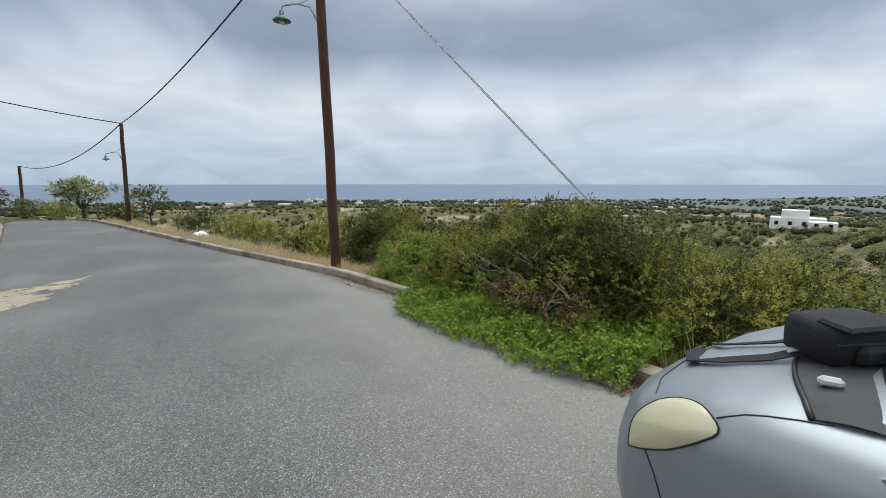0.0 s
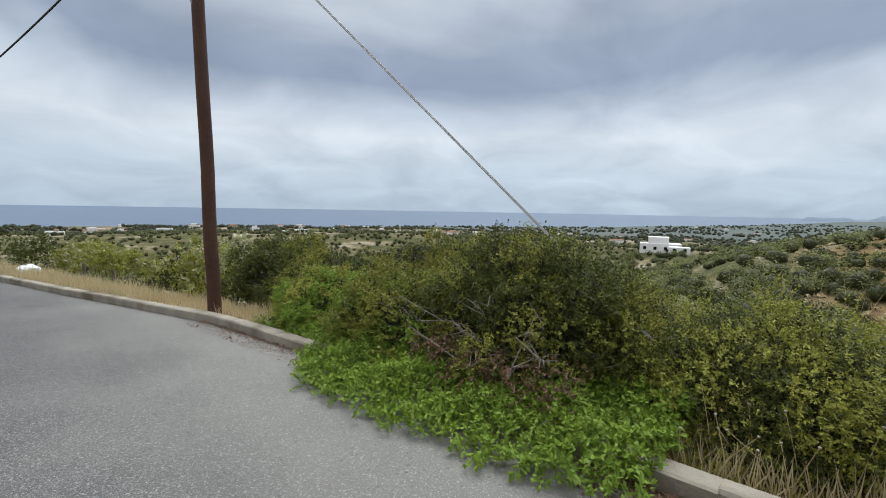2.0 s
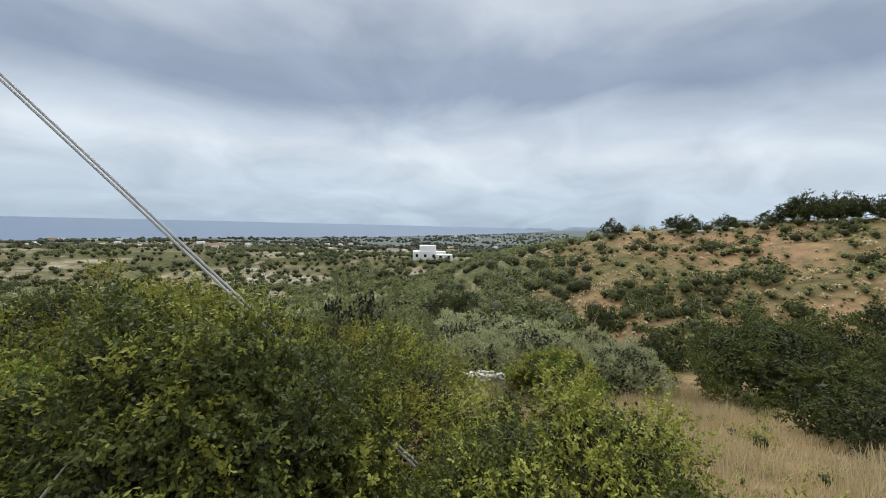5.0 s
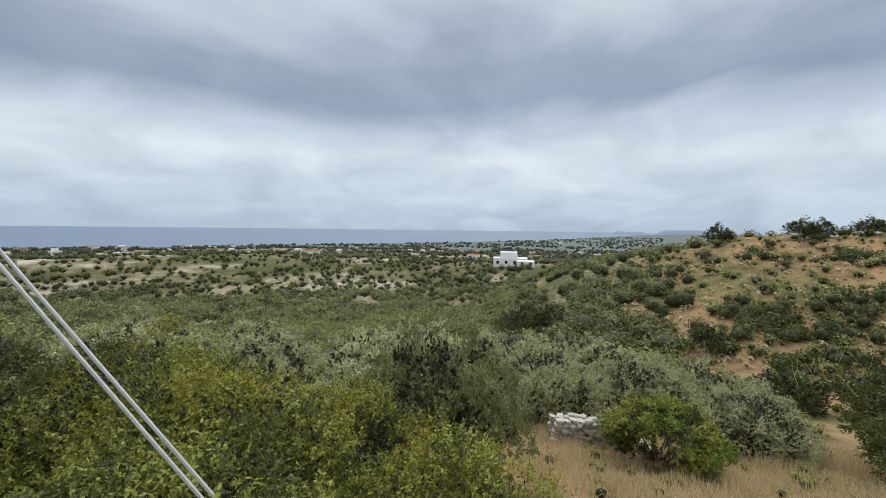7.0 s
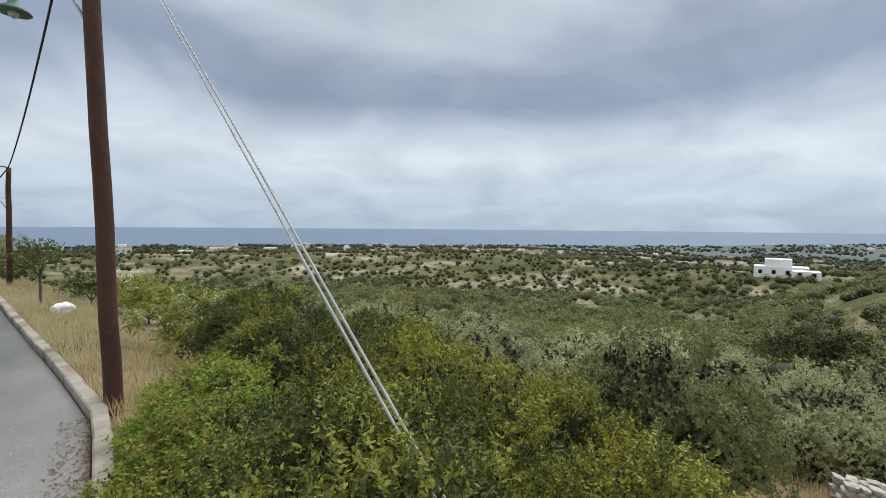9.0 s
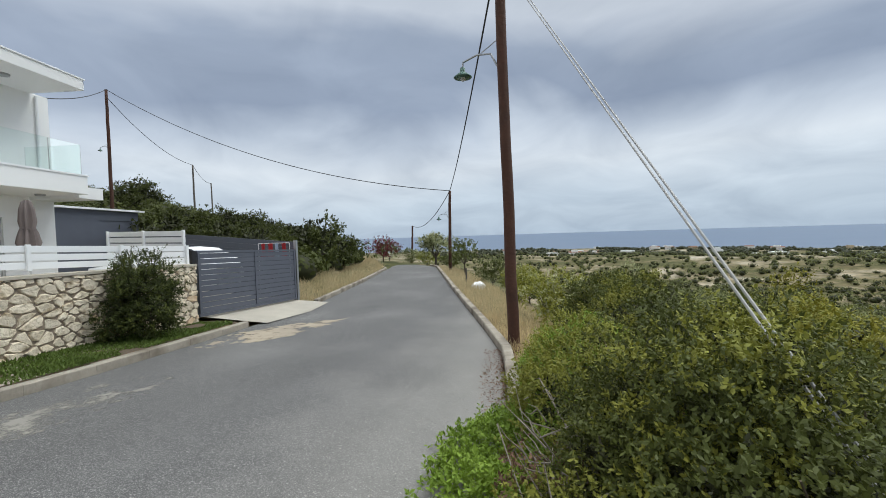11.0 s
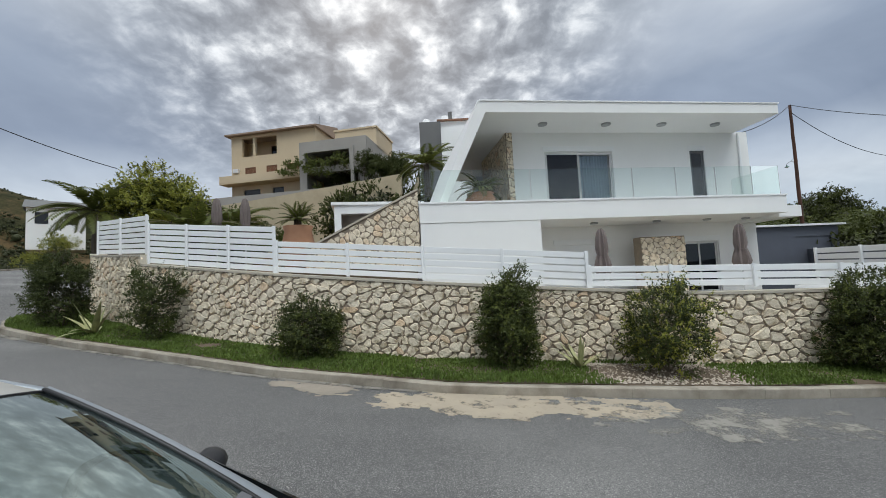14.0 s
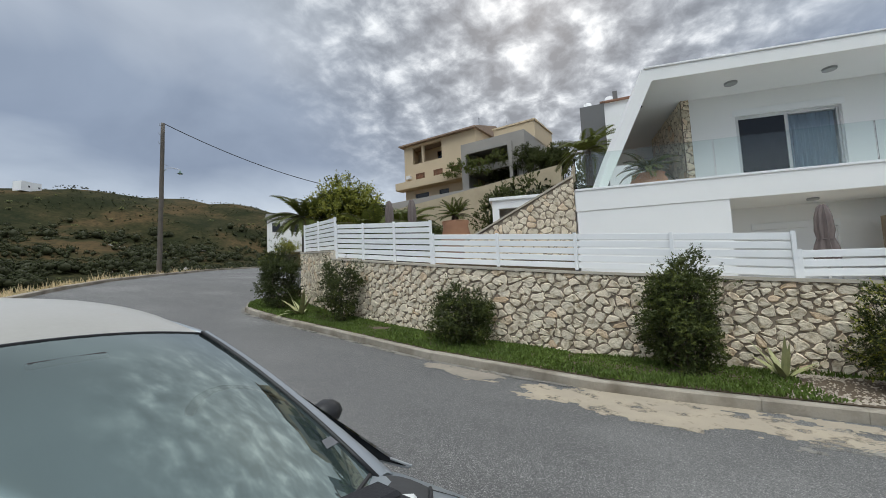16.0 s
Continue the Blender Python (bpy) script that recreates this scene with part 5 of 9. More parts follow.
def build_car():
    c = thing("parked_car", "silver-grey small car with yellowed headlights parked at the kerb", "car", pose(0.57, 0, 0.03, 0, 0, 0))
    # lower body: both sides in one skin, with wheel arches cut by leaving the sill high
    bm = bmesh.new()
    ss = [0, 0.06, 0.12, 0.2, 0.3, 0.38, 0.45, 0.51, 0.56, 0.61, 0.66, 0.72, 0.78, 0.84, 0.9, 0.95, 1.0]
    ysl = [float(v[0]) for v in catmull([(s[0],) for s in CAR_ST], 4)]
    rows = []
    for y in ysl:
        left = [car_point(y, s) for s in ss]
        for p in left:
            for wy in (-0.42, -2.72):
                d = math.hypot(y - wy, p.z - 0.29)
                if d < 0.36 and p.z < 0.66 and abs(p.x) > 0.5:
                    p.z = max(p.z, 0.29 + math.sqrt(max(0.0, 0.36 ** 2 - (y - wy) ** 2)))
        rows.append(left + [Vector((-p.x, p.y, p.z)) for p in left[-2::-1]])
    vs = smooth_grid(bm, rows)
    bm.faces.new(vs[0])
    bm.faces.new(vs[-1][::-1])
    bmesh.ops.recalc_face_normals(bm, faces=bm.faces)
    body = part("body", bm, "car_paint", c, smooth=True)
    for side in (1, -1):
        for nm, path in (("bonnet_seam", [(0.06, 0.65), (0.0, 0.685), (-0.11, 0.715), (-0.18, 0.73)]), ("bonnet_seam", [(0.30, 0.69), (0.335, 0.76), (0.36, 0.86), (0.375, 1.0)]), ("bumper_seam", [(0.26, 0.46), (0.21, 0.38), (0.175, 0.305), (0.16, 0.2)])):
            bm = bmesh.new()
            pts = []
            for (y0, s0), (y1, s1) in zip(path, path[1:]):
                pts += [on_skin(y0 + (y1 - y0) * k / 8, s0 + (s1 - s0) * k / 8, 0.0015) for k in range(8)]
            pts.append(on_skin(*path[-1], 0.0015))
            add_tube(bm, [Vector((p.x * side, p.y, p.z)) for p in pts], 0.0022, 5)
            part(nm, bm, "black_plastic", body)
        # headlight lens, standing proud of the wing: arched on top, straighter below
        ring = [(0.335, 0.425), (0.343, 0.53), (0.315, 0.615), (0.215, 0.685), (0.11, 0.675), (0.04, 0.60), (0.14, 0.512), (0.24, 0.462)]
        loop = [tuple(v) for v in catmull(ring + ring[:1], 5)][:-1]
        cy, cs = 0.205, 0.575
        bm = bmesh.new()
        mid = bm.verts.new(Vector((side, 1, 1)) * on_skin(cy, cs, 0.024))
        last = None
        rim = []
        for r in (0.25, 0.5, 0.7, 0.85, 0.95, 1.0):
            pts = [Vector((side, 1, 1)) * on_skin(cy + (a - cy) * r, cs + (b - cs) * r, 0.004 + 0.020 * (1 - r ** 3)) for a, b in loop]
            vs = [bm.verts.new(p) for p in pts]
            for k in range(len(vs)):
                k2 = (k + 1) % len(vs)
                bm.faces.new((last[k], last[k2], vs[k2], vs[k]) if last else (mid, vs[k2], vs[k]))
            last, rim = vs, pts
        bmesh.ops.recalc_face_normals(bm, faces=bm.faces)
        part("headlight", bm, "headlight", c, "yellowed rounded headlight lens", smooth=True)
        part("headlight_seal", tube_bm(rim + rim[:1], 0.003, 5), "black_plastic", c)
        # wheels
        for wy in (-0.42, -2.72):
            wheel = part("wheel", lathe_bm([(0.20, -0.08), (0.27, -0.085), (0.285, -0.06), (0.285, 0.06), (0.27, 0.085), (0.20, 0.08)], 24), "rubber", c, "black tyre", smooth=True)
            wheel.matrix_basis = pose(side * 0.72, wy, 0.285, 0, 90, 0)
            part("rim", lathe_bm([(0.05, -0.06), (0.19, -0.075), (0.2, -0.06), (0.2, 0.06), (0.19, 0.075), (0.05, 0.06)], 18), "steel", wheel, smooth=True)
        # door mirror
        bm = bmesh.new()
        bmesh.ops.create_icosphere(bm, subdivisions=2, radius=1.0)
        for v in bm.verts:
            v.co = Vector((v.co.x * 0.095, (v.co.y if v.co.y > 0 else v.co.y * 0.25) * 0.085, v.co.z * 0.062))
        part("door_mirror", bm, "black_plastic", c, "black door mirror", smooth=True).matrix_basis = pose(side * 0.92, -0.84, 1.0)
        part("mirror_foot", tube_bm([(side * 0.80, -0.80, 0.95), (side * 0.88, -0.84, 0.985)], 0.022, 6), "black_plastic", c)
    # windscreen, roof, side glass
    def screen(u, v):
        """u from -1 to 1 across, v from 0 (cowl) to 1 (roof edge)."""
        bot = Vector((0.61 * u, -0.165 - 0.155 * u * u, 0.935 - 0.025 * u * u))
        top = Vector((0.565 * u, -1.12 - 0.075 * u * u, 1.468 - 0.055 * u * u))
        p = bot.lerp(top, v)
        p.z += 0.055 * 4 * v * (1 - v) * (1 - 0.4 * u * u)
        return p
    bm = bmesh.new()
    smooth_grid(bm, [[screen(-1 + i / 8, j / 10) for i in range(17)] for j in range(11)])
    bmesh.ops.recalc_face_normals(bm, faces=bm.faces)
    ws = part("windscreen", bm, "car_glass", c, "curved greenish windscreen", smooth=True)
    ws.visible_shadow = False
    part("screen_seal", tube_bm([screen(-1 + i / 10, 0.0) for i in range(21)], 0.010, 6), "black_plastic", c)

    def skin_z(x, y):
        pts = [car_point(y, 0.5 + 0.5 * k / 30) for k in range(31)]
        return float(np.interp(-abs(x), [p.x for p in pts], [p.z for p in pts]))

    def cowl(u, v):
        """The sunk panel between the bonnet's rear edge and the windscreen."""
        x, y = 0.65 * u, 0.055 - 0.19 * u * u
        return Vector((x, y, skin_z(x, y) + 0.006)).lerp(screen(u, 0.0) + Vector((0.03 * u, 0, 0.0)), v) + Vector((0, 0, 0.012 * math.sin(math.pi * v)))
    bm = bmesh.new()
    smooth_grid(bm, [[cowl(-1 + i / 12, j / 5) for i in range(25)] for j in range(6)])
    part("scuttle_panel", bm, "dusty_plastic", c, "dusty dark grey scuttle panel", smooth=True)
    part("bonnet_seal", tube_bm([cowl(-1 + i / 16, 0.0) for i in range(33)], 0.008, 6), "black_plastic", c, smooth=True)
    for x, y, sx, sy, turn in ((-0.47, -0.12, 0.014, 0.03, 25), (-0.16, -0.10, 0.014, 0.03, 35)):
        part("wiper_cap", box_bm(-sx, sx, -sy, sy, 0, 0.03, bevel=0.01), "frame_white", c, "chalky white wiper cap").matrix_basis = pose(x, y, skin_z(x, y) + 0.012, 0, 0, turn)
    part("screen_seal", tube_bm([screen(-1 + i / 10, 1.0) for i in range(21)], 0.005, 6), "black_plastic", c)

    def roof_pt(u, v):
        y = -1.13 - 0.09 * u * u * (1 - v) - 1.95 * v
        half = 0.585 + 0.03 * math.sin(math.pi * v)
        z = 1.462 + 0.155 * math.sin(math.pi * min(1, v * 0.8 + 0.12)) - 0.05 * u * u - 0.06 * u ** 6 - 0.09 * max(0, v - 0.8) / 0.2
        k = smooth(0.0, 0.14, v)
        return screen(u, 1.0).lerp(Vector((half * u, y, z)), k)
    bm = bmesh.new()
    smooth_grid(bm, [[roof_pt(-1 + i / 8, j / 14) for i in range(17)] for j in range(15)])
    bmesh.ops.recalc_face_normals(bm, faces=bm.faces)
    part("roof", bm, "roof_paint", c, "dusty pale silver roof", smooth=True)
    for side in (1, -1):
        def outer(v):
            p = screen(side, v)
            return p + Vector((side * (0.07 * (1 - v) + 0.03), 0.02 * (1 - v), -0.025 * (1 - v) - 0.012))
        bm = bmesh.new()
        smooth_grid(bm, [[screen(side, v / 8) + Vector((0, 0, 0.004)), screen(side, v / 8).lerp(outer(v / 8), 0.45) + Vector((0, 0, 0.02)), outer(v / 8)] for v in range(9)])
        part("a_pillar", bm, "car_paint", c, smooth=True)
        part("pillar_trim", tube_bm([screen(side * 0.985, v / 8) + Vector((0, 0, 0.006)) for v in range(9)], 0.009, 6), "black_plastic", c, smooth=True)
        part("roof_rail", tube_bm([roof_pt(side * 1.0, v / 8) + Vector((0, 0, -0.01)) for v in range(9)], 0.022, 6), "car_paint", c, smooth=True)
        pts_t = [outer(0.03), outer(0.5), outer(0.97)] + [roof_pt(side * 0.99, v / 5) for v in range(1, 6)]
        bm = bmesh.new()
        row_t = [Vector((p.x, p.y, p.z)) for p in pts_t]
        row_b = [Vector((side * min(0.78, abs(p.x) + 0.03 + 0.1 * k), min(p.y, -0.42), 0.905)) for k, p in enumerate(pts_t)]
        row_b[0] = Vector((side * 0.80, -0.31, 0.872))
        row_t[0] = Vector((side * 0.765, -0.37, 0.912))
        smooth_grid(bm, [row_b, row_t])
        part("side_window", bm, "dark_glass", c, smooth=True)
        part("belt_trim", tube_bm([row_t[0], row_b[0] + Vector((0, 0.015, 0.008)), row_b[0], row_b[1], row_b[3], row_b[-1]], 0.005, 6), "steel", c, "bright window trim")
        part("b_pillar", tube_bm([(side * 0.80, -1.75, 0.93), (side * 0.60, -1.75, 1.42)], 0.03, 6), "black_plastic", c)
    bm = bmesh.new()
    smooth_grid(bm, [[roof_pt(-1 + i / 4, 1.0).lerp(Vector((0.74 * (-1 + i / 4), -3.2, 0.93)), j / 4) for i in range(9)] for j in range(5)])
    part("rear_window", bm, "dark_glass", c, smooth=True)
    # cabin inside
    part("dashboard", box_bm(-0.66, 0.66, -0.75, -0.18, 0.62, 0.90, bevel=0.05), "black_plastic", c)
    for sx in (-0.34, 0.34):
        seat = part("seat", box_bm(sx - 0.24, sx + 0.24, -1.75, -1.2, 0.35, 0.58, bevel=0.06), "fabric", c)
        part("backrest", box_bm(-0.24, 0.24, -0.09, 0.09, 0, 0.62, bevel=0.06), "fabric", seat).matrix_basis = pose(sx, -1.72, 0.52, 12, 0, 0)
        part("headrest", box_bm(-0.13, 0.13, -0.05, 0.05, 0.63, 0.80, bevel=0.04), "fabric", seat).matrix_basis = pose(sx, -1.72, 0.52, 12, 0, 0)
    bm = bmesh.new()
    ring = [Vector((-0.34 + 0.18 * math.cos(k * math.tau / 20), -0.86 - 0.06 * math.sin(k * math.tau / 20), 0.88 + 0.17 * math.sin(k * math.tau / 20))) for k in range(21)]
    add_tube(bm, ring, 0.014, 6, cap=False)
    wheel = part("steering_wheel", bm, "dusty_plastic", c, smooth=True)
    part("spoke", box_bm(-0.5, -0.18, -0.87, -0.85, 0.86, 0.90), "dusty_plastic", wheel)
    part("floor_pan", box_bm(-0.7, 0.7, -3.1, 0.2, 0.3, 0.34), "black_plastic", c)
    part("rear_view_mirror", box_bm(-0.1, 0.1, -1.0, -0.98, 1.36, 1.42, bevel=0.008), "black_plastic", c)
    # wipers, aerial, number plate blank, pass sticker
    for a, b in (((0.1, -0.08, 0.965), (-0.52, -0.29, 0.965)), ((0.60, -0.2, 0.945), (0.05, -0.16, 0.98))):
        part("wiper", tube_bm([a, Vector(a).lerp(Vector(b), 0.5) + Vector((0, 0.0, 0.02)), b], [0.012, 0.009, 0.007], 6), "black_plastic", c)
    part("aerial", tube_bm([(0, -2.85, 1.43), (0, -2.98, 1.75)], [0.006, 0.003], 6), "black_plastic", c)
    part("aerial_foot", lathe_bm([(0.025, 0), (0.022, 0.02), (0.008, 0.04)], 10), "black_plastic", c).matrix_basis = pose(0, -2.85, 1.43)
    st = part("sticker", box_bm(-0.03, 0.03, -0.02, 0.02, 0, 0.002), "frame_grey", c, "small white and blue windscreen sticker")
    p0, p1 = screen(-0.86, 0.2), screen(-0.86, 0.26)
    st.matrix_basis = look(p0 + Vector((0.0, 0, 0.006)), p0 + Vector((0.0, -0.45, -0.9)))
    for i in range(5):
        part("grille_bar", box_bm(-0.3, 0.3, 0.485, 0.50, 0.40 + i * 0.03, 0.41 + i * 0.03), "black_plastic", c)


def build_bag():
    """Camera bag on the bonnet with its strap."""
    b = thing("shoulder_bag", "black nylon shoulder bag lying on the car bonnet", "bag", pose(0.43, -0.06, 0.955, 4, 0, -22) @ Matrix.Scale(0.86, 4))
    bm = box_bm(-0.19, 0.19, -0.11, 0.11, 0.0, 0.16)
    bmesh.ops.subdivide_edges(bm, edges=bm.edges, cuts=4, use_grid_fill=True)
    for v in bm.verts:
        k = Vector((v.co.x / 0.19, v.co.y / 0.11, (v.co.z - 0.08) / 0.08))
        m = max(abs(k.x), abs(k.y), abs(k.z)) or 1
        r = k.normalized() * m
        k = k.lerp(r, 0.42)
        n = 0.03 * fbm(v.co.x * 9, v.co.y * 9, v.co.z * 9, 2)
        v.co = Vector((k.x * 0.2 * (1 + n), k.y * 0.12 * (1 + n), 0.08 + k.z * 0.085 * (1 + n)))
    part("body", bm, "fabric", b, smooth=True)
    part("flap", box_bm(-0.17, 0.17, -0.125, 0.0, 0.145, 0.172, bevel=0.012), "fabric", b)
    part("zip", tube_bm([(-0.18, -0.1, 0.1), (0, -0.122, 0.105), (0.18, -0.1, 0.1)], 0.006, 5), "black_plastic", b)
    part("pocket", box_bm(-0.11, 0.11, -0.145, -0.1, 0.02, 0.10, bevel=0.02), "fabric", b)
    inv = (pose(0.43, -0.06, 0.955, 4, 0, -22) @ Matrix.Scale(0.86, 4)).inverted()
    def band(pts, w, mat="fabric"):
        pts = [inv @ Vector(p) for p in pts]
        bm = bmesh.new()
        rows = []
        for i, p in enumerate(pts):
            d = (pts[min(i + 1, len(pts) - 1)] - pts[max(i - 1, 0)]).normalized()
            s = d.cross(Vector((0, 0, 1))).normalized() * w
            rows.append([p - s, p + s, p + s + Vector((0, 0, 0.006)), p - s + Vector((0, 0, 0.006)), p - s])
        smooth_grid(bm, rows)
        return part("strap", bm, mat, b, "black webbing shoulder strap")
    def on(x, y, s=0.0):
        w = abs(x - 0.57)
        pts = [car_point(y, 0.66 + 0.34 * k / 20) for k in range(21)]
        z = float(np.interp(-w, [p.x for p in pts], [p.z for p in pts]))
        return (x, y, z + 0.045 + s)
    band([on(0.33, -0.02, 0.03), on(0.26, 0.08), on(0.20, 0.2), on(0.19, 0.30), on(0.3, 0.36), on(0.45, 0.38, -0.01)], 0.03)
    band([on(0.52, 0.02, 0.02), on(0.47, 0.15), on(0.44, 0.3), on(0.5, 0.37)], 0.018)
    bk = band([on(0.31, 0.01, 0.035), on(0.29, 0.045, 0.02)], 0.02, "steel")
    bk.name = "buckle"
    tagged(bk, "bright metal strap buckle")


build_car()
build_bag()

# ---- plants ----
def quad_mesh(name, base, way, side, length, width):
    """Leaves: one pointed quad each, from arrays of base points, directions, sideways directions, lengths and widths."""
    n = len(base)
    l, w = length[:, None], width[:, None]
    v = np.empty((n, 4, 3))
    v[:, 0] = base
    v[:, 1] = base + way * l * 0.55 + side * w * 0.5
    v[:, 2] = base + way * l
    v[:, 3] = base + way * l * 0.55 - side * w * 0.5
    me = bpy.data.meshes.new(name)
    me.vertices.add(n * 4)
    me.vertices.foreach_set("co", v.ravel())
    me.loops.add(n * 4)
    me.loops.foreach_set("vertex_index", np.arange(n * 4, dtype=np.int32))
    me.polygons.add(n)
    me.polygons.foreach_set("loop_start", np.arange(0, n * 4, 4, dtype=np.int32))
    me.update(calc_edges=True)
    return me


def unit(a):
    return a / np.maximum(np.linalg.norm(a, axis=-1, keepdims=True), 1e-9)


def sprigs(rng, centres, ways, length, leaf, per=14, spread=0.9):
    """Leaf arrays for sprigs: leaves set round a stem at each centre."""
    n = len(centres)
    f = rng.uniform(0.05, 1.0, (n, per))
    stem = unit(ways + rng.normal(0, 0.25, (n, 3)))
    ln = length * rng.uniform(0.6, 1.3, n)
    base = centres[:, None] + stem[:, None] * (f * ln[:, None])[..., None]
    way = unit(stem[:, None] * rng.uniform(-0.1, 0.6, (n, per, 1)) + spread * rng.normal(0, 0.75, (n, per, 3)))
    face = unit(ways)[:, None] + rng.normal(0, 0.42, (n, per, 3)) + np.array((0, 0, 0.25))
    side = unit(np.cross(face, way))
    ll = leaf * rng.uniform(0.6, 1.25, (n, per))
    return base.reshape(-1, 3), way.reshape(-1, 3), side.reshape(-1, 3), ll.ravel(), (ll * rng.uniform(0.38, 0.55, (n, per))).ravel()


def bumpy(p, scale, seed):
    return np.array([noise.noise(Vector((a * scale + seed, b * scale, c * scale))) for a, b, c in p])


def dome_points(rng, n, centre, radii, low=-0.25, seed=0.0, lump=0.28, inner=0.35):
    """Points and outward ways on a lumpy dome."""
    d = unit(rng.normal(0, 1, (n * 2, 3)))
    d = d[d[:, 2] > low][:n]
    fine = bumpy(d, 5.0, seed + 9)
    tuft = bumpy(d, 10.5, seed + 4)
    k = 1 + lump * bumpy(d, 2.2, seed) + 0.8 * lump * fine + 0.55 * lump * tuft
    depth = 1 - inner * rng.random(len(d)) ** 2.2
    # fewer sprigs in the hollows between tufts
    keep = rng.random(len(d)) < np.clip(0.75 + 1.5 * tuft + 0.9 * fine, 0.12, 1)
    d, k, depth = d[keep], k[keep], depth[keep]
    p = np.array(centre) + d * np.array(radii) * (k * depth)[:, None]
    return p, unit(d / np.array(radii) + np.array((0, 0, 0.45)))


def tuft_points(rng, n, centre, radii, low, seed, lump=0.22, tuft=0.15, each=20):
    """Sprig places in rounded tufts spread over a lumpy dome, with hollows between the tufts."""
    m = max(6, n // each)
    d = unit(rng.normal(0, 1, (m * 3, 3)))
    d = d[d[:, 2] > low][:m]
    k = 0.9 + lump * bumpy(d, 2.2, seed) + 0.6 * lump * bumpy(d, 5.0, seed + 9) - 0.22 * rng.random(len(d)) ** 2
    c = np.array(centre) + d * np.array(radii) * k[:, None]
    out = unit(d / np.array(radii) + np.array((0, 0, 0.5)))
    per = max(1, n // len(d))
    e = unit(rng.normal(0, 1, (len(d), per, 3)) + 0.9 * out[:, None])
    r = tuft * rng.uniform(0.55, 1.3, (len(d), 1)) * (1 - 0.4 * rng.random((len(d), per)) ** 2)
    p = c[:, None] + e * r[..., None] * np.array((1, 1, 0.85))
    return p.reshape(-1, 3), unit(e + 0.35 * out[:, None]).reshape(-1, 3)


def branch_mesh(rng, origin, ends, r0, bend=0.15, seg=5):
    bm = bmesh.new()
    o = Vector(origin)
    for e in ends:
        e = Vector(e)
        mid1 = o.lerp(e, 0.35) + Vector(rng.normal(0, bend, 3)) * (e - o).length
        mid2 = o.lerp(e, 0.7) + Vector(rng.normal(0, bend * 0.6, 3)) * (e - o).length
        add_tube(bm, [o, mid1, mid2, e], [r0, r0 * 0.7, r0 * 0.42, r0 * 0.15], seg)
    return bm


def bush(name, label, centre, radii, mats, sprig_n, leaf, length, seed, group="", shoots=0, category="shrub"):
    """A shrub: stems from the ground, and a lumpy crown of leafy sprigs for each leaf colour."""
    rng = np.random.default_rng(seed)
    cx, cy, cz = centre
    foot = land(cx, cy)
    b = thing(name, label, category, pose(cx, cy, foot), group)
    c = (0, 0, cz - foot)
    total = sum(w for _, w in mats)
    tips, _ = dome_points(rng, 26, c, tuple(0.92 * r for r in radii), -0.2, seed, 0.3, 0.3)
    for tip in tips:
        part("stem", branch_mesh(rng, (0, 0, -0.12), [tip], 0.022, 0.1), "twig", b)
    # inner sprigs, coloured dark for the shade in the shrub's hollows
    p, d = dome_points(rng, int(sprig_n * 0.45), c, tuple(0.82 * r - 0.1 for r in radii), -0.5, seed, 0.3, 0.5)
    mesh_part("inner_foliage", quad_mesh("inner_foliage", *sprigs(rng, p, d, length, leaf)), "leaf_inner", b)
    for i, (mat, w) in enumerate(mats):
        p, d = tuft_points(rng, int(sprig_n * 1.05 * w / total), c, tuple(r - 0.13 for r in radii), -0.5, seed + 3 * i, 0.24, 0.19, 42)
        if shoots and i == len(mats) - 1:
            k = int(len(p) * shoots)
            p[:k, 2] += rng.uniform(0.03, 0.22, k)
        arrays = sprigs(rng, p, d, length, leaf)
        mesh_part("foliage", quad_mesh("foliage", *arrays), mat, b)
    return b


def tree(name, label, base, height, spread, trunk_h, mat, lumps, leaf, seed, sprig_n=900, per=12, group="", trunk_r=0.12, category="tree", second=None):
    """A tree: tapered trunk, limbs to each crown lump, lumps of leafy sprigs with gaps."""
    rng = np.random.default_rng(seed)
    t = thing(name, label, category, pose(*base), group)
    crown_c = []
    for k in range(lumps):
        a = k * 2.4 + rng.uniform(-.4, .4)
        rr = spread * math.sqrt((k + 0.5) / lumps) * 0.68
        zz = trunk_h + (height - trunk_h) * (0.30 + 0.42 * (1 - (rr / spread) ** 1.5) + rng.uniform(-.08, .08))
        crown_c.append((rr * math.cos(a), rr * math.sin(a), zz))
    bm = bmesh.new()
    lean = rng.normal(0, 0.06, 2)
    fork = Vector((lean[0] * trunk_h, lean[1] * trunk_h, trunk_h * 0.9))
    add_tube(bm, [Vector((0, 0, -0.3)), Vector((0, 0, 0.1)), fork * 0.5, fork], [trunk_r * 1.35, trunk_r * 1.1, trunk_r * 0.9, trunk_r * 0.75], 8)
    part("trunk", bm, "bark", t)
    for cc in crown_c:
        part("limb", branch_mesh(rng, fork, [cc], trunk_r * 0.5, 0.08), "bark", t)
    ps, ds = [], []
    lr = spread * 0.95 / math.sqrt(lumps) + 0.12 * spread
    for k, c in enumerate(crown_c):
        r = lr * rng.uniform(0.8, 1.2)
        p, d = tuft_points(rng, int(sprig_n / lumps), c, (r, r, r * 0.8), -0.75, seed + k * 3.1, 0.3, r * 0.34, 16)
        ps.append(p)
        ds.append(d)
    p, d = np.concatenate(ps), np.concatenate(ds)
    pick = rng.random(len(p)) < (0.25 if second else 0.0)
    for m, sel in ((mat, ~pick), (second, pick)):
        if m and sel.any():
            mesh_part("crown", quad_mesh("crown", *sprigs(rng, p[sel], d[sel], leaf * 3.0, leaf, per)), m, t)
    return t


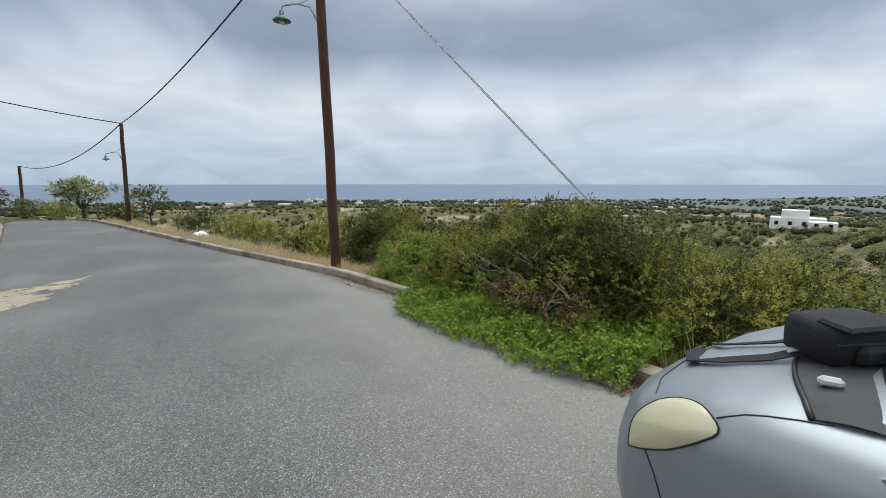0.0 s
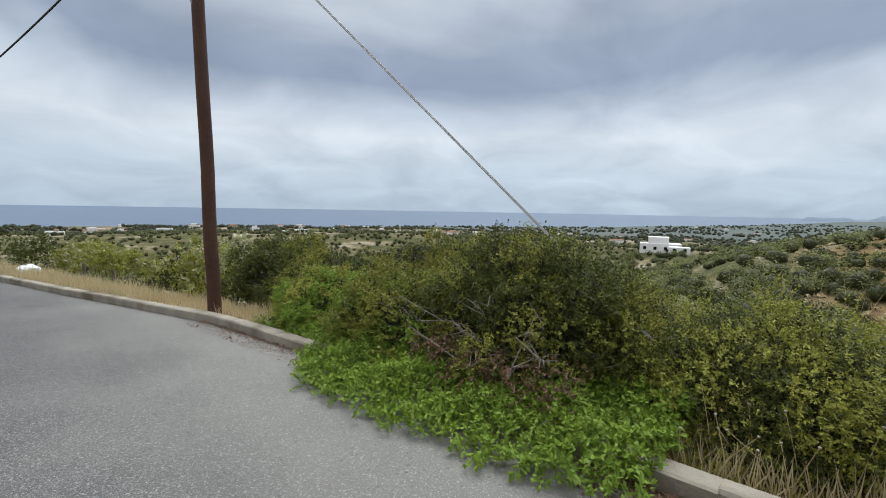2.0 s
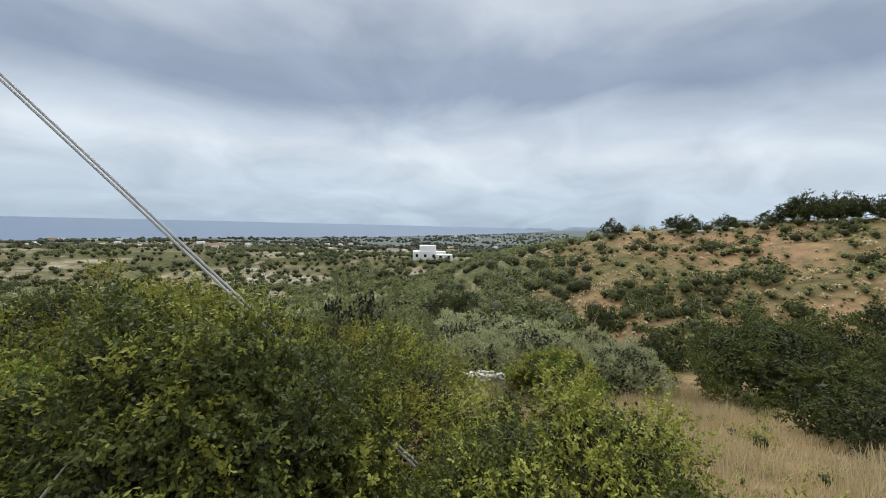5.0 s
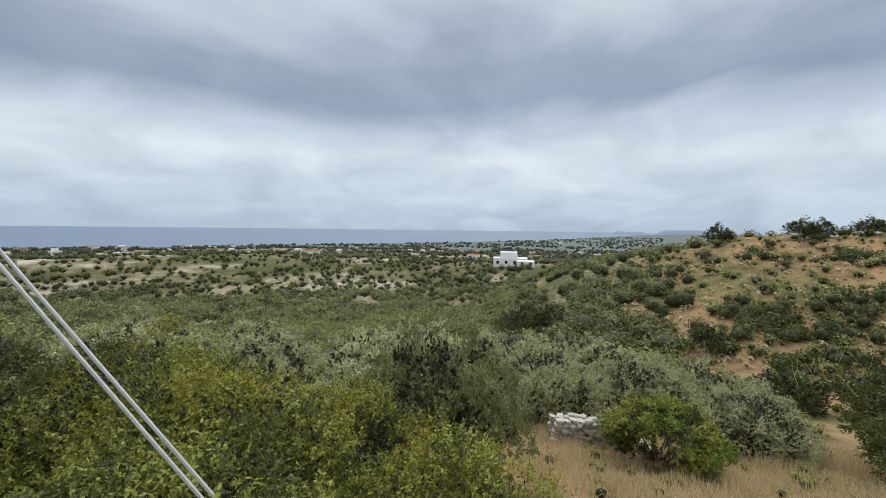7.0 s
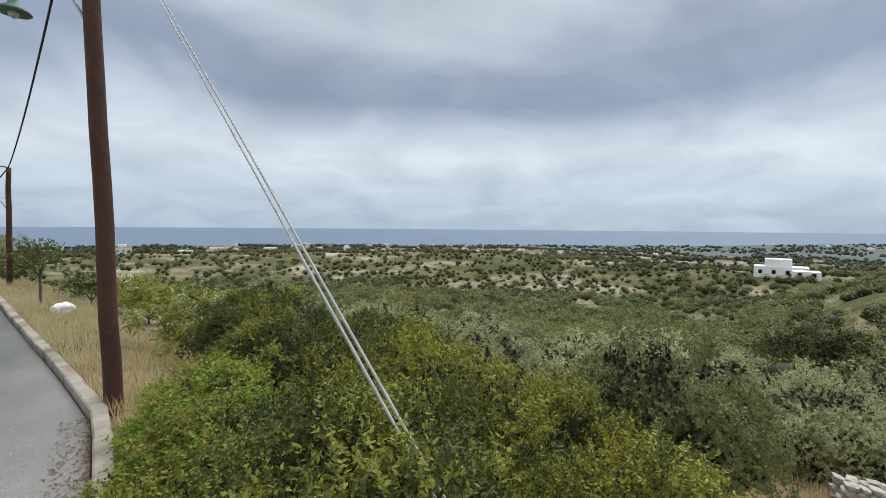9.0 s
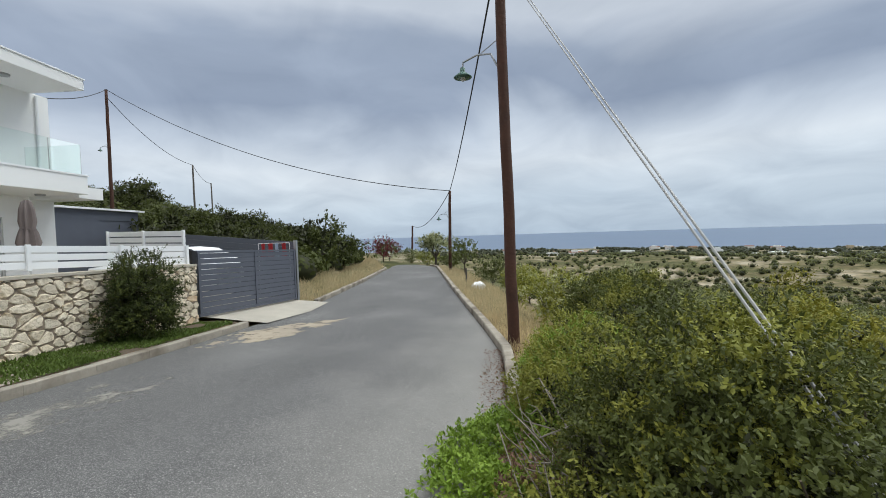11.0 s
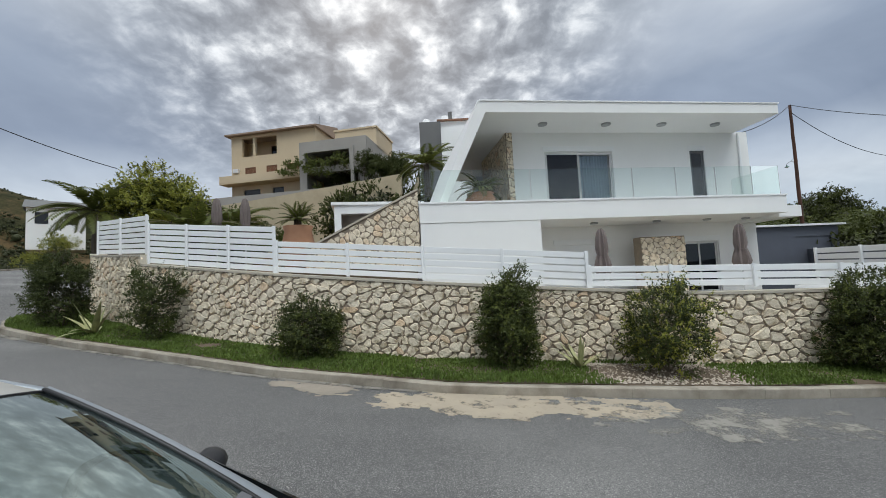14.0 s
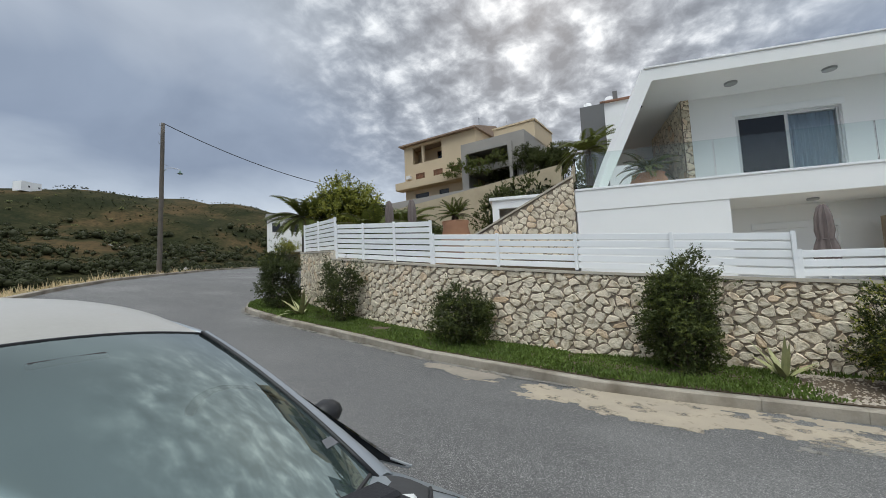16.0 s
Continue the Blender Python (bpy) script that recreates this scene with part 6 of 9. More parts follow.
# shrubs on the verge, over the valley
bush("verge_shrub", "dense dark green shrub with dead twigs on the roadside verge", (2.5, 2.85, 0.36), (0.9, 1.15, 0.92), [("leaf_dark", 2.6), ("leaf_bush", 1.6)], 7600, 0.028, 0.12, 3, "verge shrubs", 0.3)
bush("verge_shrub", "bright green leafy shrub on the roadside verge", (2.2, 4.35, 0.15), (0.85, 1.0, 0.68), [("leaf_bright", 1.6), ("leaf_bush", 2)], 3600, 0.034, 0.13, 4, "verge shrubs", 0.2)
bush("verge_shrub", "yellow-green shrub beside the kerb", (2.8, 1.0, 0.05), (0.82, 0.95, 0.80), [("leaf_dark", 2.2), ("leaf_bush", 2.2)], 8200, 0.024, 0.11, 5, "verge shrubs", 0.3)
bush("verge_shrub", "low yellow-green shrub beside the kerb", (2.85, -0.45, -0.2), (0.7, 0.8, 0.5), [("leaf_dark", 0.8), ("leaf_bush", 2.4)], 3600, 0.026, 0.12, 6, "verge shrubs", 0.3)
bush("verge_shrub", "tall yellow-green shrub above the valley", (3.75, 4.3, 0.0), (1.05, 1.2, 1.05), [("leaf_dark", 1.2), ("leaf_bush", 2.4), ("leaf_yellow", 0.7)], 4200, 0.036, 0.17, 7, "verge shrubs", 0.6)
bush("verge_shrub", "tall yellow-green shrub above the valley", (4.1, 2.5, -0.3), (1.0, 1.05, 0.95), [("leaf_dark", 1.0), ("leaf_bush", 2.4), ("leaf_yellow", 0.6)], 4300, 0.03, 0.16, 8, "verge shrubs", 0.6)
bush("verge_shrub", "low bright green shrub beside the wooden pole", (2.2, 6.1, 0.0), (0.75, 0.95, 0.6), [("leaf_bush", 1.4), ("leaf_bright", 1.6)], 2200, 0.036, 0.13, 9, "verge shrubs")
bush("verge_shrub", "yellow-green shrub with long shoots above the valley", (4.1, 5.9, -0.05), (1.15, 1.2, 1.1), [("leaf_dark", 1.2), ("leaf_bush", 2.2), ("leaf_yellow", 0.6)], 3600, 0.04, 0.18, 10, "verge shrubs", 0.6)
bush("verge_shrub", "yellow-green shrub with long shoots above the valley", (5.4, 4.4, -0.7), (1.05, 1.1, 1.05), [("leaf_dark", 1.0), ("leaf_bush", 2.2), ("leaf_yellow", 0.8)], 2600, 0.04, 0.18, 12, "verge shrubs", 0.6)
bush("verge_shrub", "dark green shrub on the slope below the verge", (3.4, 9.6, -0.2), (1.2, 1.5, 1.1), [("leaf_dark", 2.4), ("leaf_bush", 0.8)], 2600, 0.045, 0.19, 13, "verge shrubs", 0.3)
bush("verge_shrub", "olive-green shrub on the slope behind the pole", (3.1, 7.5, -0.1), (0.95, 1.0, 0.8), [("leaf_dark", 1.5), ("leaf_bush", 1.8)], 2200, 0.042, 0.17, 15, "verge shrubs", 0.4)
bush("verge_shrub", "olive-green shrub on the slope behind the pole", (4.7, 8.0, -0.5), (1.1, 1.1, 1.0), [("leaf_dark", 1.5), ("leaf_bush", 1.6), ("leaf_yellow", 0.3)], 2200, 0.045, 0.18, 16, "verge shrubs", 0.4)


def creeper():
    """Low leafy cover spilling over the kerb."""
    rng = np.random.default_rng(21)
    edge = [(1.35, 1.28), (1.7, 1.08), (2.1, 1.0), (2.7, 0.95), (3.5, 0.82), (4.3, 0.86), (4.7, 1.05), (5.1, 1.38), (6.8, 1.42)]
    n = 8000
    y = rng.uniform(1.3, 6.8, n)
    x = np.interp(y, [a for a, _ in edge], [b for _, b in edge]) + rng.random(n) ** 0.8 * 1.35 + rng.normal(0, 0.05, n)
    top = 0.10 + 0.20 * np.clip((x - np.interp(y, [a for a, _ in edge], [b for _, b in edge])) / 0.5, 0, 1)
    lump = np.array([noise.noise(Vector((a * 2.5, b * 2.5, 3.0))) for a, b in zip(x, y)])
    z = np.array([road_z(b) for b in y]) + (top * (0.75 + 0.7 * lump)) * rng.uniform(0.25, 1.0, n)
    p = np.stack([x, y, z], 1)
    d = unit(np.stack([rng.normal(-0.3, 0.5, n), rng.normal(0, 0.5, n), np.ones(n)], 1))
    b = thing("creeper", "bright green leafy creeper spilling over the kerb", "ground cover", kind="stuff")
    mesh_part("foliage", quad_mesh("foliage", *sprigs(rng, p, d, 0.10, 0.042, 12)), "leaf_bright", b)


creeper()


def dead_branches():
    """Bleached twigs forking out of the shrub's shaded foot, over a heap of dry leaves."""
    rng = np.random.default_rng(8)
    t = thing("dead_branches", "bleached dead branches with reddish dry leaves under the shrub", "branches", pose(1.72, 2.6, 0.12))
    for k in range(12):
        y = float(rng.uniform(-0.5, 0.9))
        end = Vector((float(rng.uniform(-0.34, 0.0)), y + float(rng.normal(0, 0.3)), float(rng.uniform(0.15, 0.7))))
        root = Vector((0.35, y * 0.55, 0.12))
        br = part("branch", branch_mesh(rng, root, [end], 0.010, 0.22), "dead_twig", t)
        bm = bmesh.new()
        for q in range(5):
            a = root.lerp(end, 0.45 + 0.1 * q)
            tip = a + Vector(rng.normal(0, 0.09, 3)) + (end - root) * 0.15
            add_tube(bm, [a, a.lerp(tip, 0.5) + Vector(rng.normal(0, 0.02, 3)), tip], [0.005, 0.0035, 0.0015], 4)
        part("twig", bm, "dead_twig", br)
    p = np.stack([rng.uniform(-0.3, 0.2, 420), rng.uniform(-0.7, 0.8, 420), rng.uniform(0.0, 0.28, 420)], 1)
    mesh_part("dry_leaves", quad_mesh("dry", *sprigs(rng, p, unit(rng.normal(0, 1, (420, 3))), 0.08, 0.035, 7)), "dead_leaf", t)


dead_branches()


def grass_field(name, label, region, n, height, mat, seed, width=0.006, kind="stuff", clump=0.0):
    """Blades on the ground; region gives x, y from two random arrays."""
    rng = np.random.default_rng(seed)
    x, y = region(rng, n)
    z = np.array([land(float(a), float(b)) for a, b in zip(x, y)]) - 0.02
    p = np.stack([x, y, z], 1)
    d = unit(np.stack([rng.normal(0, 0.28, n), rng.normal(0, 0.28, n), np.ones(n)], 1))
    side = unit(np.cross(d, rng.normal(0, 1, (n, 3))))
    h = height * rng.uniform(0.4, 1.25, n)
    if clump:
        h *= np.clip(0.65 + clump * np.array([noise.noise(Vector((a * 1.3, b * 1.3, seed))) for a, b in zip(x, y)]), 0.15, 2)
    ob = mesh_part(name, quad_mesh(name, p, d, side, h, np.full(n, width)), mat)
    tagged(ob, label, "grass", kind=kind)


def verge_region(y0, y1, w0, w1):
    def f(rng, n):
        y = rng.uniform(y0, y1, n)
        x = np.array([kerb_right(b) for b in y]) + 0.22 + w0 + (w1 - w0) * rng.random(n) ** 1.3
        return x, y
    return f


def bank_region(y0, y1, w0, w1):
    def f(rng, n):
        y = rng.uniform(y0, y1, n)
        x = np.array([kerb_left(b) for b in y]) - 0.25 - w0 - (w1 - w0) * rng.random(n) ** 1.2
        return x, y
    return f


def rect_region(x0, x1, y0, y1):
    return lambda rng, n: (rng.uniform(x0, x1, n), rng.uniform(y0, y1, n))


grass_field("verge_grass", "tall dry straw-coloured grass along the kerb", verge_region(6.5, 30, 0.0, 2.4), 26000, 0.42, "straw", 31, 0.008, clump=0.8)
grass_field("verge_weeds", "sparse dry and green weeds on the verge", verge_region(-9, 7, 0.0, 3.4), 30000, 0.22, "straw", 36, 0.008, clump=0.9)
grass_field("verge_herbs", "low green herbs on the verge", verge_region(-9, 7, 0.0, 3.0), 22000, 0.12, "leaf_bush", 37, 0.016, clump=0.9)
grass_field("bank_grass", "tall dry straw-coloured grass on the roadside bank", bank_region(13.0, 36, 0.0, 2.6), 18000, 0.5, "straw", 32, 0.010, clump=0.8)
grass_field("slope_grass", "dry straw grass on the slope", rect_region(4.5, 17, -10, 7.5), 100000, 0.36, "straw", 33, 0.012, clump=1.0)

# olive and carob trees down the slope


def olive_dome(seed, label, sprig_n, leaf, name="olive_tree", mat="leaf_olive", group="olive grove", per=12):
    """An unpruned olive: short trunk, many limbs and a lobed crown that reaches the ground."""
    rng = np.random.default_rng(seed)
    t = thing(name, label, "olive tree", pose(0, 0, -500), group)
    part("trunk", tube_bm([(0, 0, -0.3), (0.05, 0, 0.4), (0, 0.05, 0.9)], [0.2, 0.15, 0.11], 8), "bark", t)
    ps, ds = [], []
    for k in range(9):
        a = k * 2.4
        rr = 0.0 if k == 0 else 1.2 + 0.25 * rng.random()
        c = (rr * math.cos(a), rr * math.sin(a), 1.75 if k == 0 else rng.uniform(0.85, 1.5))
        r = 1.25 if k == 0 else rng.uniform(0.75, 1.0)
        part("limb", branch_mesh(rng, (0, 0.05, 0.7), [c], 0.06, 0.1), "bark", t)
        p, d = tuft_points(rng, sprig_n // 9, c, (r, r, r), -0.7, seed + k, 0.26, 0.27, 22)
        ps.append(p); ds.append(d)
        q, e = dome_points(rng, sprig_n // 40, c, (r * 0.7, r * 0.7, r * 0.7), -0.9, seed + k, 0.2, 0.6)
        ps.append(q); ds.append(e)
    mesh_part("crown", quad_mesh("crown", *sprigs(rng, np.concatenate(ps), np.concatenate(ds), leaf * 2.6, leaf, per)), mat, t)
    # heart of the crown, its shade painted in by darker leaves
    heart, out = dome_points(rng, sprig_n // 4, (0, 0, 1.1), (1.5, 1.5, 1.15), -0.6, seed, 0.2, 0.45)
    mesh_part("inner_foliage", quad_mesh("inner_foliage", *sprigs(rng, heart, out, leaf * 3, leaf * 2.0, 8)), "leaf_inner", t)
    return t


OLIVE = [olive_dome(50 + k, "rounded grey-green olive tree reaching the ground on the slope", 5200, 0.062, "olive_tree", ("leaf_deep", "leaf_olive")[k], per=14) for k in range(2)]
OLIVE += [olive_dome(55 + k, "rounded grey-green olive tree further down the slope", 1250, 0.11) for k in range(2)]
NEAR_CAROB = olive_dome(64, "dark green rounded evergreen tree on the grassy slope", 3600, 0.07, "carob_tree", "leaf_dark", "evergreens", 14)
CAROB = [olive_dome(60 + k, "dark green rounded evergreen tree on the hillside", 480, 0.16, "carob_tree", "crown_dark", "evergreens") for k in range(2)]


def plant(proto, x, y, size, turn, dz=0.0):
    return copy_thing(proto, pose(x, y, land(x, y) + dz, 0, 0, turn) @ Matrix.Diagonal((size, size, size * random.uniform(0.9, 1.1), 1)))


GROVE = [(10.6, 6.6, 0.8, 3), (15.2, 4.3, 0.9, 1), (17.1, 1.4, 0.88, 1), (15.0, -1.3, 0.68, 1), (9.0, 16.7, 0.85, 2), (16.2, 17.8, 0.8, 3), (19.0, 11.2, 1.2, 2), (24.3, 9.1, 1.15, 3), (13.0, 9.6, 0.9, 2), (7.3, 12.4, 0.75, 3), (5.6, 9.6, 0.55, 2), (8.2, 8.9, 0.6, 3), (11.8, 7.2, 0.8, 2),
         (21.5, 6.0, 1.0, 2), (23, 14, 1.1, 3), (13, 14.5, 0.9, 2), (4.6, 17.5, 0.8, 3), (27, 5.0, 1.0, 2), (20.5, -1.0, 0.7, 3), (23.5, 2.6, 0.8, 2), (29, 12, 1.2, 3), (18.6, 22, 1.1, 2), (12, 21, 1.0, 3), (26, 19, 1.2, 2), (22, 27, 1.2, 3), (33, 6.5, 1.0, 2)]
for i, (x, y, s, k) in enumerate(GROVE):
    plant(OLIVE[k], x, y, s, i * 67)
copy_thing(OLIVE[0], pose(7.3, 4.2, land(7.3, 4.2), 0, 0, 40) @ Matrix.Diagonal((0.68, 0.68, 0.9, 1)))
bush("slope_bush", "bright yellow-green bush beside the dry-stone ruin", (11.9, 0.9, -2.35), (1.15, 1.25, 0.75), [("leaf_dark", 0.7), ("leaf_bush", 2.0), ("leaf_bright", 0.8)], 2200, 0.06, 0.18, 14)
for i, (x, y, s, k) in enumerate([(24.0, -7.5, 0.8, 1), (24.5, -4.6, 0.7, 0), (21.0, -9.0, 0.8, 1), (2.6, 15.4, 0.5, 1), (5.2, 21, 0.8, 0), (81, -9.5, 1.0, 0), (79, -19.5, 1.05, 1), (80, -21.5, 0.85, 0), (77, -25.7, 0.85, 1), (75, -31, 0.75, 0), (73, -35, 1.35, 1), (74.5, -33.8, 1.1, 0), (71.5, -37, 1.25, 0), (70.5, -39.5, 1.15, 1), (69, -42.5, 1.2, 0), (46, 10, 1.2, 1), (44, 13, 1.1, 1), (48, 14, 1.2, 0), (40, -24, 0.9, 0), (43, -4, 0.8, 1), (9.0, -3.8, 0.42, 0), (8.0, -3.5, 0.25, 1)]):
    plant(CAROB[k], x, y, s, i * 83)
for x, y, size, turn in ((13.9, -4.8, 0.95, 20), (16.2, -7.6, 0.9, 140)):
    plant(NEAR_CAROB, x, y, size, turn)
bank_rnd = random.Random(12)
for k in range(26):
    y = 17.5 + 27 * (k + bank_rnd.random()) / 26
    x = kerb_left(y) - 3.4 - bank_rnd.random() * (4 + 0.25 * y) - (2.0 if y < 20 else 0)
    plant(CAROB[k % 2], x, y, bank_rnd.uniform(0.75, 1.15), k * 71)
for k in range(14):
    plant(CAROB[k % 2], -22 - 22 * bank_rnd.random(), 24 + 30 * bank_rnd.random(), bank_rnd.uniform(0.8, 1.2), k * 53)
for x, y, s in ((-25.6, -16.8, 1.3), (-26.8, -15.2, 1.2), (-27.5, -18.6, 1.3), (-28.0, -5.5, 1.5), (-27.4, -7.2, 1.2), (-30.4, -4.4, 1.6), (-31.5, -5.2, 1.25), (-30.5, -3.0, 1.1), (-33.5, -6.5, 1.35), (-29.0, -17.5, 0.9), (-33.0, -21.0, 1.0), (-35.0, -23.5, 1.2)):
    plant(CAROB[0], x, y, s, x * 31, 1.2)
for o in OLIVE + CAROB + [NEAR_CAROB]:
    for ch in list(o.children_recursive) + [o]:
        bpy.data.objects.remove(ch)


# ---- woods and scrub further off: many joined clumps ----
ICO = bmesh.new()
bmesh.ops.create_icosphere(ICO, subdivisions=1, radius=1.0)
ICO_V = np.array([v.co[:] for v in ICO.verts])
ICO_F = np.array([[v.index for v in f.verts] for f in ICO.faces])
ICO.free()


def scrub(name, label, spots, mat, seed, leaf=0.22, per=46, core=0.6, ground=land):
    """spots: rows of x, y, radius. Each becomes a clump on the ground: a dense lumpy heart, its dark colour holding the
    inner shade, in a coat of leaf quads.
    """
    rng = np.random.default_rng(seed)
    spots = np.array(spots)
    n = len(spots)
    d = unit(rng.normal(0, 1, (n, per, 3)))
    d[..., 2] = np.abs(d[..., 2]) * 1.05 - 0.12
    lobes = unit(rng.normal(0, 1, (n, 5, 3)))
    swell = lambda v: 0.82 + 0.30 * np.max(np.einsum("nij,nkj->nik", v, lobes), axis=2) ** 3
    r = spots[:, 2][:, None] * swell(d) * rng.uniform(0.7, 1.08, (n, per))
    z = np.array([ground(float(a), float(b)) for a, b, _ in spots])
    c = np.stack([spots[:, 0], spots[:, 1], z + spots[:, 2] * 0.4], 1)
    p = c[:, None] + d * r[..., None] * np.array((1.0, 1.0, 0.85))
    way = unit(unit(np.cross(d, rng.normal(0, 1, (n, per, 3)))) + d * rng.uniform(-0.1, 0.55, (n, per, 1)))
    side = unit(np.cross(d + rng.normal(0, 0.4, (n, per, 3)) + np.array((0, 0, 0.2)), way))
    ll = leaf * spots[:, 2][:, None] ** 0.7 * rng.uniform(1.2, 2.6, (n, per))
    ob = mesh_part(name, quad_mesh(name, (p - way * (ll * 0.5)[..., None]).reshape(-1, 3), way.reshape(-1, 3), side.reshape(-1, 3), ll.ravel(), (ll * 0.62).ravel()), mat)
    tagged(ob, label, "scrub", kind="stuff")
    # solid core added in the dark inner colour, as shade within the clump
    if core:
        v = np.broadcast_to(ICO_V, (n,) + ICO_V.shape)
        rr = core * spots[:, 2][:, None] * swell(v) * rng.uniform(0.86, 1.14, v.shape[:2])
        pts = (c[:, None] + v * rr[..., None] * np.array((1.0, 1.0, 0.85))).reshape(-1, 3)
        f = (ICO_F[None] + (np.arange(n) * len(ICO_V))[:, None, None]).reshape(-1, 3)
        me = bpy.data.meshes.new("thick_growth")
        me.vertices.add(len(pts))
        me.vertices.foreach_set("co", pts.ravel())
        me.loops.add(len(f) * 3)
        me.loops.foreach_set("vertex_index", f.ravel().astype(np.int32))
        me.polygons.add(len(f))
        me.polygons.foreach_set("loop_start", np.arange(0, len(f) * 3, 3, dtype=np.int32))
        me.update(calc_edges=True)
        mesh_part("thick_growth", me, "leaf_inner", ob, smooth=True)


def scatter(seed, n, ranges, keep):
    rng = random.Random(seed)
    out = []
    (x0, x1), (y0, y1), (r0, r1) = ranges
    while len(out) < n:
        x, y = rng.uniform(x0, x1), rng.uniform(y0, y1)
        if keep(x, y, rng):
            out.append((x, y, rng.uniform(r0, r1)))
    return out


def valley(x, y):
    return x - kerb_right(max(-60, min(45, y))) > 14 or y > 48


def not_bare(x, y):
    return noise.noise(Vector((x * 0.035, y * 0.035, 2.0))) > -0.34


def polar_scatter(seed, n, r0, r1, a0, a1, size0, size1, keep):
    """Spots spread evenly as seen from the road: azimuths in degrees, distances by a power law."""
    rng = random.Random(seed)
    out = []
    while len(out) < n:
        r = r0 * (r1 / r0) ** rng.random()
        a = radians(rng.uniform(a0, a1))
        x, y = r * math.sin(a), r * math.cos(a)
        if keep(x, y, rng):
            out.append((x, y, rng.uniform(size0, size1) * (1 + 0.5 * smooth(60, 500, r))))
    return out


near_ok = lambda x, y, rng: valley(x, y) and not_bare(x, y) and not (x > 26 and y < 2 - 0.12 * x and rng.random() < 0.8)
slope_ok = lambda x, y, rng: x > 6.5 and not (4.8 < x < 18 and -9 < y < 5.0)
scrub("slope_scrub", "low olive-green scrub between the trees on the slope", polar_scatter(21, 140, 9, 40, 10, 105, 0.25, 0.55, slope_ok), "leaf_bush", 81, 0.07, 200, 0.5)
scrub("slope_herbs", "small yellow-green bushes dotted over the dry grass", scatter(23, 130, ((5.0, 15), (-9, 3.2), (0.1, 0.3)), lambda x, y, rng: True), "leaf_bush", 92, 0.05, 90, 0.4)
scrub("slope_thicket", "low dark scrub between the trees on the slope", polar_scatter(22, 55, 9, 40, 10, 110, 0.3, 0.65, slope_ok), "leaf_dark", 82, 0.07, 200, 0.5)
scrub("olive_grove", "grey-green olive groves just below the road", polar_scatter(1, 620, 24, 130, -14, 92, 1.2, 2.3, near_ok), "crown_olive", 71, 0.07, 260)
scrub("evergreen_grove", "dark green evergreen scrub just below the road", polar_scatter(2, 260, 28, 120, -14, 97, 0.7, 1.9, near_ok), "crown_dark", 72, 0.07, 240)
scrub("olive_woods", "grey-green olive groves covering the valley", polar_scatter(11, 2500, 90, 640, -14, 98, 1.2, 2.3, near_ok), "crown_olive", 71, 0.16, 56, 0.52)
scrub("dark_woods", "dark green evergreen scrub in the valley", polar_scatter(12, 1700, 90, 640, -14, 104, 1.0, 2.3, near_ok), "crown_dark", 72, 0.16, 56, 0.52)
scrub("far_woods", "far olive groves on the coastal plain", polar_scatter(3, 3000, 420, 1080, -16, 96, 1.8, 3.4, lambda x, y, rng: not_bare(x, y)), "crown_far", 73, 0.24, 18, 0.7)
on_shore = lambda x, y, rng: math.hypot(x, y) < lerp_table(math.degrees(math.atan2(x, y)), COAST) - 25 and noise.noise(Vector((x * 0.006, y * 0.006, 4.0))) > -0.15
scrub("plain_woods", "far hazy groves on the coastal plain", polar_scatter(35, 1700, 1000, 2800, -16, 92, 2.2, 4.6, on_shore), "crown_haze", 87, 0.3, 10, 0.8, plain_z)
scrub("valley_grove", "dense olive grove filling the hollow below the road", polar_scatter(41, 900, 55, 150, 8, 84, 1.4, 2.3, lambda x, y, rng: land(x, y) < -11), "crown_olive", 91, 0.10, 130, 0.5)
gully_ok = lambda x, y, rng: noise.noise(Vector((x * 0.07, y * 0.07, 9.0))) > -0.05
scrub("ravine_thicket", "dense dark green thicket in the ravine", polar_scatter(36, 60, 36, 62, 68, 92, 0.7, 1.6, gully_ok), "crown_dark", 88, 0.07, 240, 0.5)
scrub("hill_bush_patch", "spreading dark green bush patch on the dry hill face", polar_scatter(37, 26, 47, 54, 96.5, 106, 0.7, 1.3, lambda x, y, rng: True), "leaf_dark", 89, 0.08, 240)
scrub("ridge_rock_scrub", "low grey-green bushes among the bared rock of the ridge", polar_scatter(38, 700, 138, 230, 4, 76, 0.5, 1.6, lambda x, y, rng: True), "crown_dark", 90, 0.16, 60)
scrub("hill_scrub", "grey-green olive trees dotted over the dry hill", polar_scatter(4, 760, 34, 190, 86, 128, 0.3, 1.15, lambda x, y, rng: valley(x, y)), "crown_olive", 74, 0.12, 90, 0.48)
scrub("hill_thicket", "dark green low scrub over the dry hill", polar_scatter(14, 330, 34, 190, 86, 128, 0.3, 1.5, lambda x, y, rng: valley(x, y) and noise.noise(Vector((x * 0.05, y * 0.05, 3.0))) > 0.05), "crown_dark", 84, 0.12, 90, 0.48)
scrub("bank_woods", "dark evergreen wood on the bank above the road", scatter(5, 400, ((-48, -9.5), (13.5, 52), (0.9, 1.8)), lambda x, y, rng: x < kerb_left(y) - 2.6 and x > -48 and (x + 9) * 0.22 + y > 17), "crown_dark", 75, 0.1, 220)
tuft_ok = lambda x, y, rng: x > 28 and noise.noise(Vector((x * 0.06, y * 0.06, 6.0))) > -0.25
scrub("ravine_hill_tufts", "low grey-green tufts on the bare earth hill", polar_scatter(33, 900, 42, 150, 96, 142, 0.22, 0.65, tuft_ok), "crown_olive", 85, 0.12, 60, 0.5)
